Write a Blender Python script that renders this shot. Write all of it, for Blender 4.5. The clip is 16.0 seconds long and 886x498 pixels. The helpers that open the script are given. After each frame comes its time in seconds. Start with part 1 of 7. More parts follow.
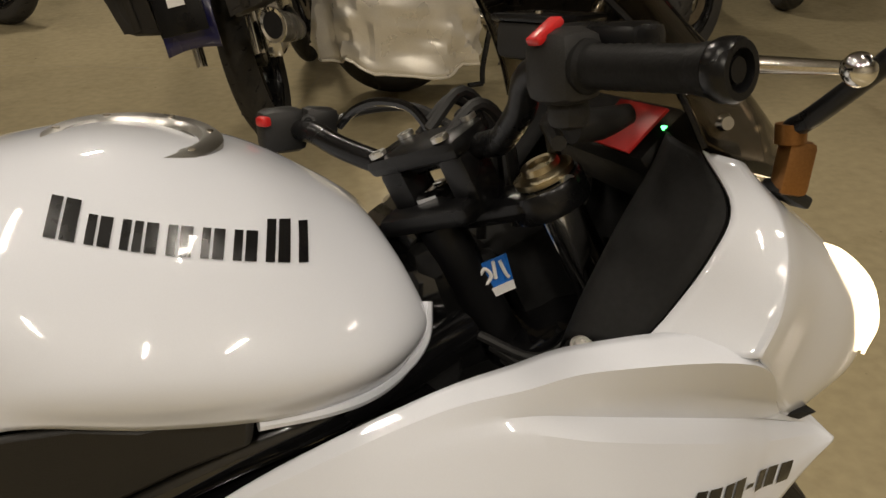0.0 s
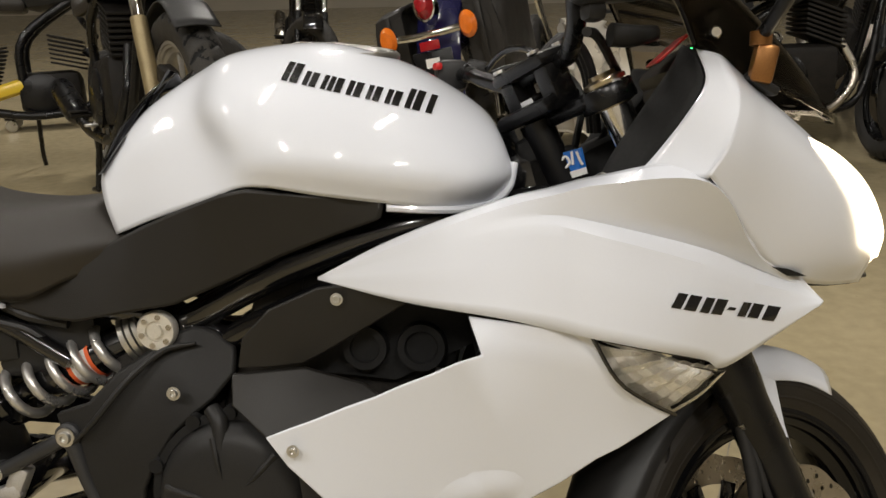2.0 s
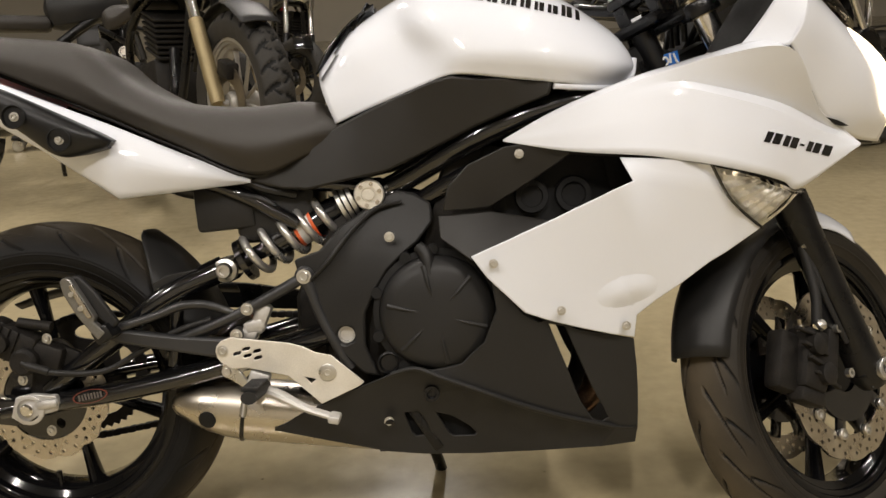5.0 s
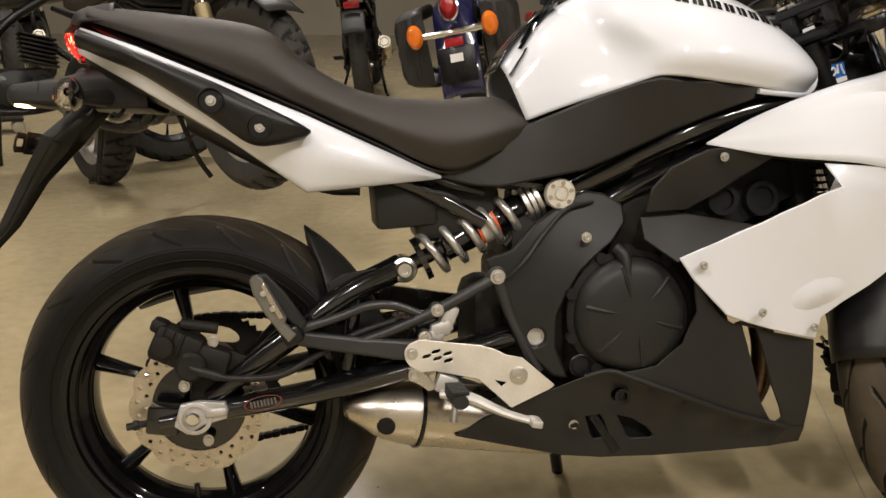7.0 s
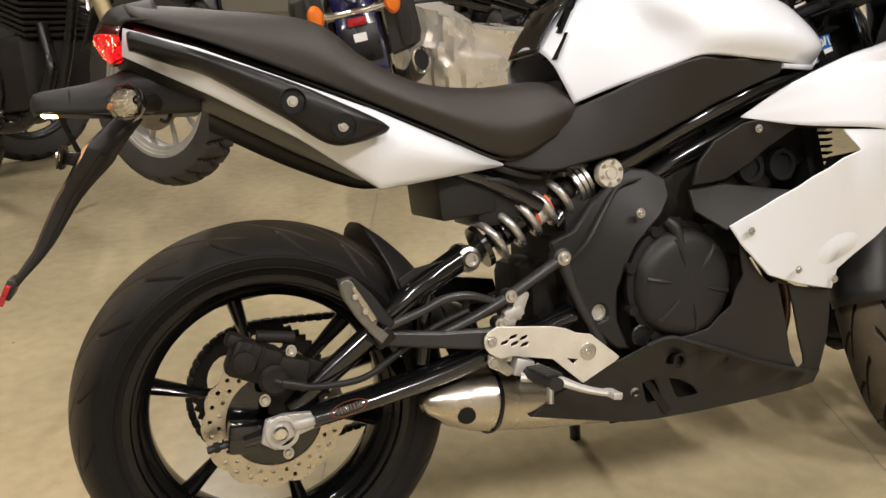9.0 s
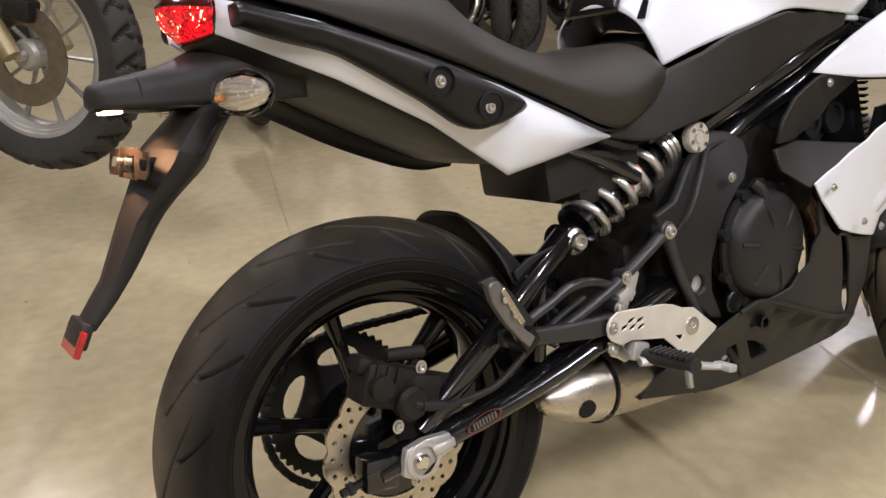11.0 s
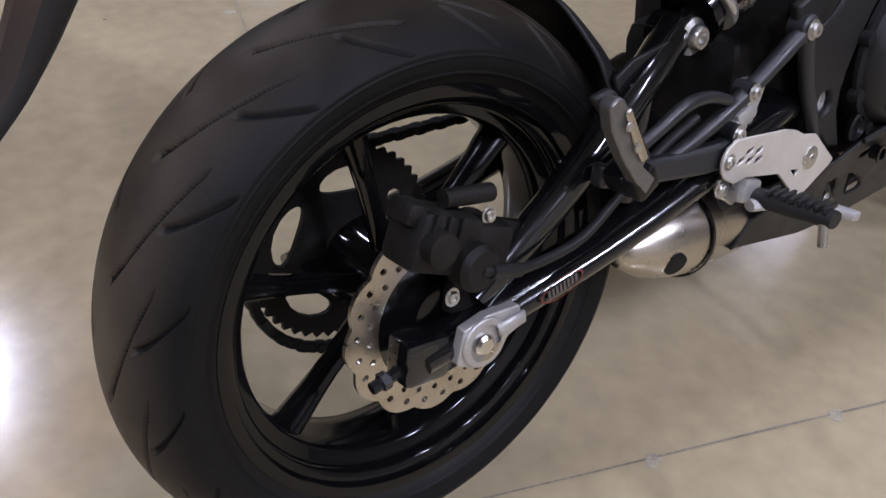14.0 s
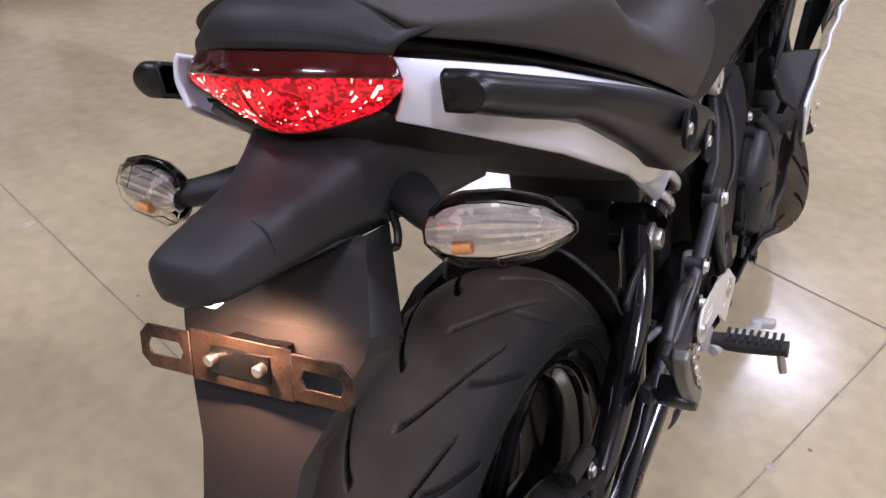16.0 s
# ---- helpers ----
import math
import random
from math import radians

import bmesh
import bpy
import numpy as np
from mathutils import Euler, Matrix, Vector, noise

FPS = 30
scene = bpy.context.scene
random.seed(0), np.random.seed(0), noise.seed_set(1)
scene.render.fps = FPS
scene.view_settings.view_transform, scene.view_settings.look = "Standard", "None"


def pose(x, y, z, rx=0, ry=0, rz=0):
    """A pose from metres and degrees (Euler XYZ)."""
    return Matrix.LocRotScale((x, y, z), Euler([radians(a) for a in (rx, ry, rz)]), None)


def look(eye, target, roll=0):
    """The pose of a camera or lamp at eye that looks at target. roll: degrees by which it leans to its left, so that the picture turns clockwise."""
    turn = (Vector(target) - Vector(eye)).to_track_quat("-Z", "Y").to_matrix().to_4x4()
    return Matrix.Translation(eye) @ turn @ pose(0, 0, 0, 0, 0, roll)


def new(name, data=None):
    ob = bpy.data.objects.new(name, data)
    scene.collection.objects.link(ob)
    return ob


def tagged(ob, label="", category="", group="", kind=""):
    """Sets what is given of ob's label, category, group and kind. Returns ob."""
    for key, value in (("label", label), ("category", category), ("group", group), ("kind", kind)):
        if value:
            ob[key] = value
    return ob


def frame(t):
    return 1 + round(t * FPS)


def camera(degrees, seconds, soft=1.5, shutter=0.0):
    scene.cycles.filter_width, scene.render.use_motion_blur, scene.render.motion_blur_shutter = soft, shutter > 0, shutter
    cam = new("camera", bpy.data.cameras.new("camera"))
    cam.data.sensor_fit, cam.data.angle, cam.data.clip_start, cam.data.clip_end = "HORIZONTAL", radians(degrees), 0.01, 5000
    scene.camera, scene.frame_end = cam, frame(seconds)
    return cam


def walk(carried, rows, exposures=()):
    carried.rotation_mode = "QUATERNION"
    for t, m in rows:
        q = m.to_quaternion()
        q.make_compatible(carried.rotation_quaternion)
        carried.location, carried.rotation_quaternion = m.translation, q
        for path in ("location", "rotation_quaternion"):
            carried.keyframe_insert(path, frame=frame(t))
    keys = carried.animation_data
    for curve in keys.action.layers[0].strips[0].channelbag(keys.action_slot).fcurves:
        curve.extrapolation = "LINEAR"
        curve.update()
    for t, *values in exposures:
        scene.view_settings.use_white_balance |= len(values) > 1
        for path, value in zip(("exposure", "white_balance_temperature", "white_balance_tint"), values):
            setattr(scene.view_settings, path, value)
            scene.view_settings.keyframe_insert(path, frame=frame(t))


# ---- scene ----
cam = camera(54.4, 16.0)
PATH = [
    (0, (0.895, -0.557, 1.202), (1.31, 1.166, 0.276), -0.7),
    (0.5, (0.912, -0.695, 1.193), (1.222, 1.108, 0.384), 1.4),
    (1, (0.948, -0.793, 1.168), (1.06, 1.047, 0.392), -0.2),
    (1.5, (1.013, -0.907, 1.133), (0.957, 0.953, 0.399), -1.2),
    (2, (1.016, -0.967, 1.092), (0.861, 0.91, 0.419), -1.7),
    (2.5, (0.974, -1.051, 1.059), (0.804, 0.831, 0.405), -1.9),
    (3, (0.908, -1.158, 1.026), (0.775, 0.724, 0.361), -1.9),
    (3.5, (0.884, -1.264, 1.016), (0.774, 0.619, 0.352), -1.7),
    (4, (0.866, -1.346, 1.006), (0.749, 0.548, 0.372), -2.6),
    (4.2, (0.85, -1.381, 0.999), (0.73, 0.517, 0.381), -3.2),
    (6.5, (0.329, -1.413, 0.97), (0.547, 0.488, 0.386), 0.8),
    (7, (0.21, -1.342, 0.974), (0.473, 0.55, 0.38), 0.8),
    (7.5, (0.138, -1.305, 0.981), (0.445, 0.574, 0.369), 0.9),
    (8, (0.053, -1.302, 0.976), (0.431, 0.557, 0.344), 0.7),
    (8.2, (0.006, -1.308, 0.98), (0.439, 0.54, 0.349), 0.3),
    (10.3, (-0.373, -1.024, 1.011), (0.541, 0.599, 0.284), 0.7),
    (10.5, (-0.406, -0.991, 1.012), (0.538, 0.61, 0.273), 0.6),
    (11, (-0.511, -0.89, 1.01), (0.547, 0.624, 0.241), 0.2),
    (11.5, (-0.542, -0.767, 0.978), (0.627, 0.626, 0.146), 1.7),
    (12, (-0.486, -0.615, 0.904), (0.675, 0.691, -0.07), 5.1),
    (12.5, (-0.442, -0.525, 0.858), (0.654, 0.694, -0.288), 7.0),
    (13, (-0.427, -0.514, 0.846), (0.629, 0.661, -0.381), 6.8),
    (13.5, (-0.43, -0.513, 0.85), (0.629, 0.638, -0.397), 7.2),
    (14, (-0.433, -0.514, 0.879), (0.644, 0.652, -0.338), 7.0),
    (14.5, (-0.472, -0.499, 0.967), (0.662, 0.698, -0.164), 5.4),
    (15, (-0.536, -0.425, 1.046), (0.75, 0.65, -0.046), 4.1),
    (15.5, (-0.565, -0.31, 1.074), (0.823, 0.612, -0.031), 3.3),
    (16, (-0.581, -0.171, 1.095), (0.922, 0.52, -0.029), 3.8),
]
EXPOSURES = [(0.0, -0.88, 7100, 12), (0.5, -0.62, 7000, 12), (1.0, -0.58, 6800, 12), (2.5, -0.46, 6400, 11), (3.0, -0.42, 6400, 11), (4.0, -0.27, 6500, 12), (7.0, -0.21, 6700, 14), (7.5, -0.19, 6650, 14), (8.0, 0.0, 6600, 14), (10.5, 0.0, 6100, 17), (11.5, -0.08, 5700, 20), (12.5, -0.36, 5300, 24), (14.0, -0.36, 5200, 26), (15.0, -0.04, 5320, 28), (16.0, 0.0, 5350, 28)]
walk(cam, [(t, look(eye, target, roll)) for t, eye, target, roll in PATH], EXPOSURES)

# ---- world and lights ----
world = bpy.data.worlds.new("world")
scene.world = world
world.use_nodes = True
world.node_tree.nodes["Background"].inputs["Color"].default_value = (1.0, 0.9, 0.75, 1)
world.node_tree.nodes["Background"].inputs["Strength"].default_value = 0.02
CEILING = 5.0
LAMP_WARM = (1.0, 0.955, 0.88)
# (x, y, turn, length, watts): fluorescent fittings under the ceiling
FITTINGS = [(-2.6, -3.2, 71, 1.15, 150), (0.2, -4.2, 71, 1.15, 175), (2.8, -3.4, 71, 1.15, 190), (-4.4, 0.4, 71, 1.15, 100), (-1.2, 0.8, 71, 1.15, 75),
            (1.9, 0.2, 71, 1.15, 60), (7.5, -0.4, 71, 1.15, 85), (-3.4, 5.4, 71, 1.15, 75), (0.05, 5.8, 71, 1.15, 185), (9.2, 3.8, 71, 1.15, 110)]
for lx, ly, turn, length, watts in FITTINGS:
    data = bpy.data.lights.new("fitting_light", "AREA")
    data.shape, data.size, data.size_y = "RECTANGLE", length, 0.10
    data.energy, data.color = watts, LAMP_WARM
    new("fitting_light", data).matrix_world = pose(lx, ly, CEILING - 0.14, 0, 0, turn)


# ---- materials ----
def material(name, colour, rough=0.5, metal=0.0, coat=0.0, vary=0.15, scale=8.0, grain=180.0, bump=0.05, rough_vary=0.1, specular=0.5, dust=None):
    """Base colour broken up at two scales, uneven gloss, fine relief."""
    m = bpy.data.materials.new(name)
    m.use_nodes = True
    nt = m.node_tree
    b = nt.nodes["Principled BSDF"]
    co = nt.nodes.new("ShaderNodeTexCoord")
    big = nt.nodes.new("ShaderNodeTexNoise")
    big.inputs["Scale"].default_value, big.inputs["Detail"].default_value = scale, 6
    fine = nt.nodes.new("ShaderNodeTexNoise")
    fine.inputs["Scale"].default_value, fine.inputs["Detail"].default_value = grain, 3
    nt.links.new(co.outputs["Object"], big.inputs["Vector"])
    nt.links.new(co.outputs["Object"], fine.inputs["Vector"])
    add = nt.nodes.new("ShaderNodeMath")
    add.operation = "ADD"
    nt.links.new(big.outputs["Fac"], add.inputs[0])
    nt.links.new(fine.outputs["Fac"], add.inputs[1])
    ramp = nt.nodes.new("ShaderNodeValToRGB")
    ramp.color_ramp.elements[0].position, ramp.color_ramp.elements[1].position = 0.35, 0.65
    dark = [c * (1 - vary) for c in colour]
    light = [min(1.0, c * (1 + vary)) for c in colour]
    ramp.color_ramp.elements[0].color, ramp.color_ramp.elements[1].color = (*dark, 1), (*(dust or light), 1)
    half = nt.nodes.new("ShaderNodeMath")
    half.operation = "MULTIPLY"
    half.inputs[1].default_value = 0.5
    nt.links.new(add.outputs[0], half.inputs[0])
    nt.links.new(half.outputs[0], ramp.inputs["Fac"])
    nt.links.new(ramp.outputs["Color"], b.inputs["Base Color"])
    rr = nt.nodes.new("ShaderNodeMapRange")
    rr.inputs["To Min"].default_value, rr.inputs["To Max"].default_value = max(0.02, rough - rough_vary), min(1, rough + rough_vary)
    rr.inputs["From Min"].default_value, rr.inputs["From Max"].default_value = 0.3, 0.7
    nt.links.new(big.outputs["Fac"], rr.inputs["Value"])
    nt.links.new(rr.outputs[0], b.inputs["Roughness"])
    b.inputs["Metallic"].default_value = metal
    b.inputs["Coat Weight"].default_value = coat
    b.inputs["Coat Roughness"].default_value = 0.04
    b.inputs["Specular IOR Level"].default_value = specular
    if bump:
        bp = nt.nodes.new("ShaderNodeBump")
        bp.inputs["Strength"].default_value, bp.inputs["Distance"].default_value = bump, 0.002
        nt.links.new(fine.outputs["Fac"], bp.inputs["Height"])
        nt.links.new(bp.outputs["Normal"], b.inputs["Normal"])
    return m


def glow(name, colour, strength, base=(0.5, 0.5, 0.5)):
    m = material(name, base, 0.2, bump=0)
    b = m.node_tree.nodes["Principled BSDF"]
    b.inputs["Emission Color"].default_value, b.inputs["Emission Strength"].default_value = (*colour, 1), strength
    return m


def clear(name, colour, rough=0.03, ior=1.45):
    m = bpy.data.materials.new(name)
    m.use_nodes = True
    b = m.node_tree.nodes["Principled BSDF"]
    b.inputs["Base Color"].default_value = (*colour, 1)
    b.inputs["Transmission Weight"].default_value, b.inputs["Roughness"].default_value, b.inputs["IOR"].default_value = 1.0, rough, ior
    return m


WHITE = material("pearl_white_paint", (0.722, 0.748, 0.808), 0.40, coat=1.0, vary=0.015, scale=3, grain=900, bump=0.0, rough_vary=0.05, specular=0.25)
PLASTIC = material("matt_black_plastic", (0.0178, 0.0174, 0.0170), 0.46, vary=0.3, scale=5, grain=900, bump=0.14, rough_vary=0.1, specular=0.28)
GLOSS = material("gloss_black_paint", (0.005, 0.005, 0.0055), 0.14, coat=0.7, vary=0.2, scale=9, grain=300, bump=0.01, rough_vary=0.06)
SATIN = material("satin_black_metal", (0.0055, 0.0055, 0.006), 0.30, vary=0.3, scale=12, grain=500, bump=0.05, specular=0.35)
# Black parts, and shade painted into tyre grooves, recesses, slots and gaps.
DARK = material("dull_black_and_shade", (0.006, 0.006, 0.006), 0.7, vary=0.4, scale=20, grain=200, bump=0.1, specular=0.3)
GRIME = material("grimy_black_iron", (0.012, 0.011, 0.010), 0.6, metal=0.2, vary=0.5, scale=45, grain=400, bump=0.3, dust=(0.022, 0.019, 0.016), specular=0.3)
RUBBER = material("tyre_rubber", (0.0065, 0.0064, 0.0063), 0.55, vary=0.3, scale=14, grain=420, bump=0.18, rough_vary=0.12, dust=(0.010, 0.0098, 0.0095), specular=0.16)
VINYL = material("seat_vinyl", (0.022, 0.0182, 0.0138), 0.47, vary=0.2, scale=6, grain=1400, bump=0.25, rough_vary=0.06, specular=0.5)
TEXTURED = material("textured_grey_plastic", (0.0110, 0.0098, 0.0083), 0.52, vary=0.2, scale=7, grain=900, bump=0.3, specular=0.45)
STEEL = material("brushed_steel", (0.56, 0.52, 0.45), 0.28, metal=1.0, vary=0.12, scale=10, grain=600, bump=0.05)
ALLOY = material("satin_aluminium", (0.62, 0.61, 0.58), 0.35, metal=1.0, vary=0.1, scale=15, grain=900, bump=0.04)
CHROME = material("chrome", (0.75, 0.74, 0.72), 0.1, metal=1.0, vary=0.05, scale=20, grain=200, bump=0)
DISC = material("brake_disc_steel", (0.58, 0.53, 0.45), 0.3, metal=1.0, vary=0.2, scale=30, grain=700, bump=0.05)
SPRING = material("silver_spring_paint", (0.55, 0.54, 0.52), 0.3, metal=0.8, vary=0.08, scale=30, grain=500, bump=0.02)
NICKEL = material("satin_nickel", (0.74, 0.71, 0.64), 0.42, metal=0.55, vary=0.08, scale=30, grain=500, bump=0.04)
GOLD = material("pale_gold_anodised", (0.46, 0.39, 0.26), 0.3, metal=1.0, vary=0.1, scale=20, grain=500, bump=0.03)
BRONZE = material("bronze_anodised", (0.32, 0.15, 0.05), 0.35, metal=0.8, vary=0.15, scale=20, grain=500, bump=0.03)
RED = material("red_enamel", (0.55, 0.02, 0.02), 0.35, vary=0.1, scale=20, grain=400, bump=0.02)
ORANGE = material("orange_label", (0.7, 0.12, 0.03), 0.45, vary=0.1, scale=30, grain=400, bump=0)
PAPER = material("white_label", (0.75, 0.74, 0.72), 0.5, vary=0.05, scale=30, grain=300, bump=0)
BLUE = material("blue_sticker", (0.015, 0.14, 0.50), 0.3, vary=0.08, scale=30, grain=300, bump=0)
INK = material("black_decal", (0.008, 0.008, 0.009), 0.25, coat=0.4, vary=0.1, scale=20, grain=300, bump=0)
BULB = material("amber_bulb_glass", (0.62, 0.27, 0.09), 0.2, coat=0.4, vary=0.1, scale=40, grain=200, bump=0)
AMBER = material("amber_lens", (0.85, 0.20, 0.02), 0.15, coat=0.5, vary=0.1, scale=40, grain=200, bump=0)
YELLOW = material("yellow_paint", (0.75, 0.52, 0.03), 0.35, coat=0.3, vary=0.15, scale=8, grain=300, bump=0.02)
NAVY = material("navy_paint", (0.012, 0.012, 0.06), 0.2, coat=0.8, vary=0.1, scale=8, grain=300, bump=0)
LEATHER = material("black_leather", (0.018, 0.016, 0.014), 0.5, vary=0.3, scale=12, grain=300, bump=0.3)
FOIL = material("silver_cover_cloth", (0.70, 0.66, 0.58), 0.32, metal=0.5, vary=0.12, scale=6, grain=300, bump=0.2)
LENS = clear("clear_lens", (0.96, 0.95, 0.9), 0.05)
FROST = clear("frosted_lens", (0.93, 0.91, 0.85), 0.16)
COVER = clear("thin_clear_cover", (0.97, 0.96, 0.93), 0.03, 1.14)
HANGER_PAINT = material("grey_black_casting", (0.020, 0.0205, 0.022), 0.38, vary=0.25, scale=14, grain=600, bump=0.06, specular=0.55)
SMOKE = clear("smoked_screen", (0.30, 0.27, 0.23), 0.03, 1.2)
RED_LENS = glow("lit_red_lens", (1.0, 0.010, 0.014), 1.35, (0.28, 0.006, 0.008))
CAST = material("cast_aluminium", (0.55, 0.54, 0.52), 0.5, metal=0.7, vary=0.12, scale=20, grain=500, bump=0.12)
GREY_CAST = material("grey_cast_metal", (0.20, 0.195, 0.18), 0.42, metal=0.7, vary=0.15, scale=20, grain=500, bump=0.1)
DULL_RED = material("faded_red_print", (0.13, 0.025, 0.014), 0.5, vary=0.15, scale=60, grain=300, bump=0)
GREY_INK = material("faded_grey_print", (0.10, 0.085, 0.075), 0.5, vary=0.15, scale=60, grain=300, bump=0)
RED_LED = glow("lit_red_led", (1.0, 0.16, 0.08), 14.0, (0.8, 0.1, 0.1))
HEADLIGHT = glow("lit_headlight", (1.0, 0.82, 0.56), 6.0, (0.9, 0.85, 0.7))
PLATE_LAMP = glow("lit_plate_lamp", (1.0, 0.62, 0.28), 14.0)
MOULDING = material("satin_black_moulding", (0.009, 0.009, 0.0095), 0.36, vary=0.2, scale=9, grain=700, bump=0.06, specular=0.32)
WHEEL_BLACK = material("black_wheel_paint", (0.0042, 0.0042, 0.0046), 0.09, coat=0.0, vary=0.2, scale=9, grain=300, bump=0.01, rough_vary=0.06, specular=0.35)
LENS_SILVER = material("silvered_lamp_reflector", (0.95, 0.93, 0.88), 0.22, metal=0.45, vary=0.2, scale=90, grain=300, bump=0.03)
LENS_BACK = material("white_lamp_reflector", (0.92, 0.90, 0.85), 0.20, metal=0.25, vary=0.15, scale=60, grain=300, bump=0.05)
GREEN_LED = glow("green_led", (0.05, 1.0, 0.2), 12.0)
TUBE_GLOW = glow("lit_tube", (1.0, 0.88, 0.68), 6.0)


def scuffed(m, dusty, lo, hi):
    """Dust picked up along the running surface of a tyre."""
    nt = m.node_tree
    b = nt.nodes["Principled BSDF"]
    src = b.inputs["Base Color"].links[0].from_socket
    co = nt.nodes.new("ShaderNodeTexCoord")
    sp = nt.nodes.new("ShaderNodeSeparateXYZ")
    nt.links.new(co.outputs["Object"], sp.inputs[0])
    ab = nt.nodes.new("ShaderNodeMath")
    ab.operation = "ABSOLUTE"
    nt.links.new(sp.outputs["Y"], ab.inputs[0])
    spot = nt.nodes.new("ShaderNodeTexNoise")
    spot.inputs["Scale"].default_value, spot.inputs["Detail"].default_value = 9, 6
    nt.links.new(co.outputs["Object"], spot.inputs["Vector"])
    mr = nt.nodes.new("ShaderNodeMapRange")
    mr.inputs["From Min"].default_value, mr.inputs["From Max"].default_value = hi, lo
    nt.links.new(ab.outputs[0], mr.inputs["Value"])
    mul = nt.nodes.new("ShaderNodeMath")
    mul.operation = "MULTIPLY"
    nt.links.new(mr.outputs[0], mul.inputs[0])
    nt.links.new(spot.outputs["Fac"], mul.inputs[1])
    mix = nt.nodes.new("ShaderNodeMix")
    mix.data_type = "RGBA"
    mix.inputs["B"].default_value = (*dusty, 1)
    nt.links.new(mul.outputs[0], mix.inputs["Factor"])
    nt.links.new(src, mix.inputs["A"])
    nt.links.new(mix.outputs["Result"], b.inputs["Base Color"])


scuffed(RUBBER, (0.15, 0.122, 0.085), 0.008, 0.072)


def sparkle(m):
    """Breaks a lit lens up into bright points and dark cells."""
    nt = m.node_tree
    b = nt.nodes["Principled BSDF"]
    co = nt.nodes.new("ShaderNodeTexCoord")
    cell = nt.nodes.new("ShaderNodeTexNoise")
    cell.inputs["Scale"].default_value, cell.inputs["Detail"].default_value, cell.inputs["Distortion"].default_value = 170, 3, 1.5
    nt.links.new(co.outputs["Object"], cell.inputs["Vector"])
    wide = nt.nodes.new("ShaderNodeTexNoise")
    wide.inputs["Scale"].default_value = 38
    nt.links.new(co.outputs["Object"], wide.inputs["Vector"])
    rp = nt.nodes.new("ShaderNodeMapRange")
    rp.inputs["From Min"].default_value, rp.inputs["From Max"].default_value = 0.44, 0.72
    rp.inputs["To Min"].default_value, rp.inputs["To Max"].default_value = 0.38, 5.0
    nt.links.new(cell.outputs["Fac"], rp.inputs["Value"])
    mul = nt.nodes.new("ShaderNodeMath")
    mul.operation = "MULTIPLY"
    nt.links.new(rp.outputs[0], mul.inputs[0])
    nt.links.new(wide.outputs["Fac"], mul.inputs[1])
    nt.links.new(mul.outputs[0], b.inputs["Emission Strength"])


sparkle(RED_LENS)
DARK_RED = material("dark_red_lens", (0.045, 0.004, 0.004), 0.12, coat=0.8, vary=0.2, scale=60, grain=200, bump=0.02)
RED_GLASS = material("red_reflector", (0.35, 0.01, 0.015), 0.15, coat=0.6, vary=0.2, scale=60, grain=200, bump=0.05)


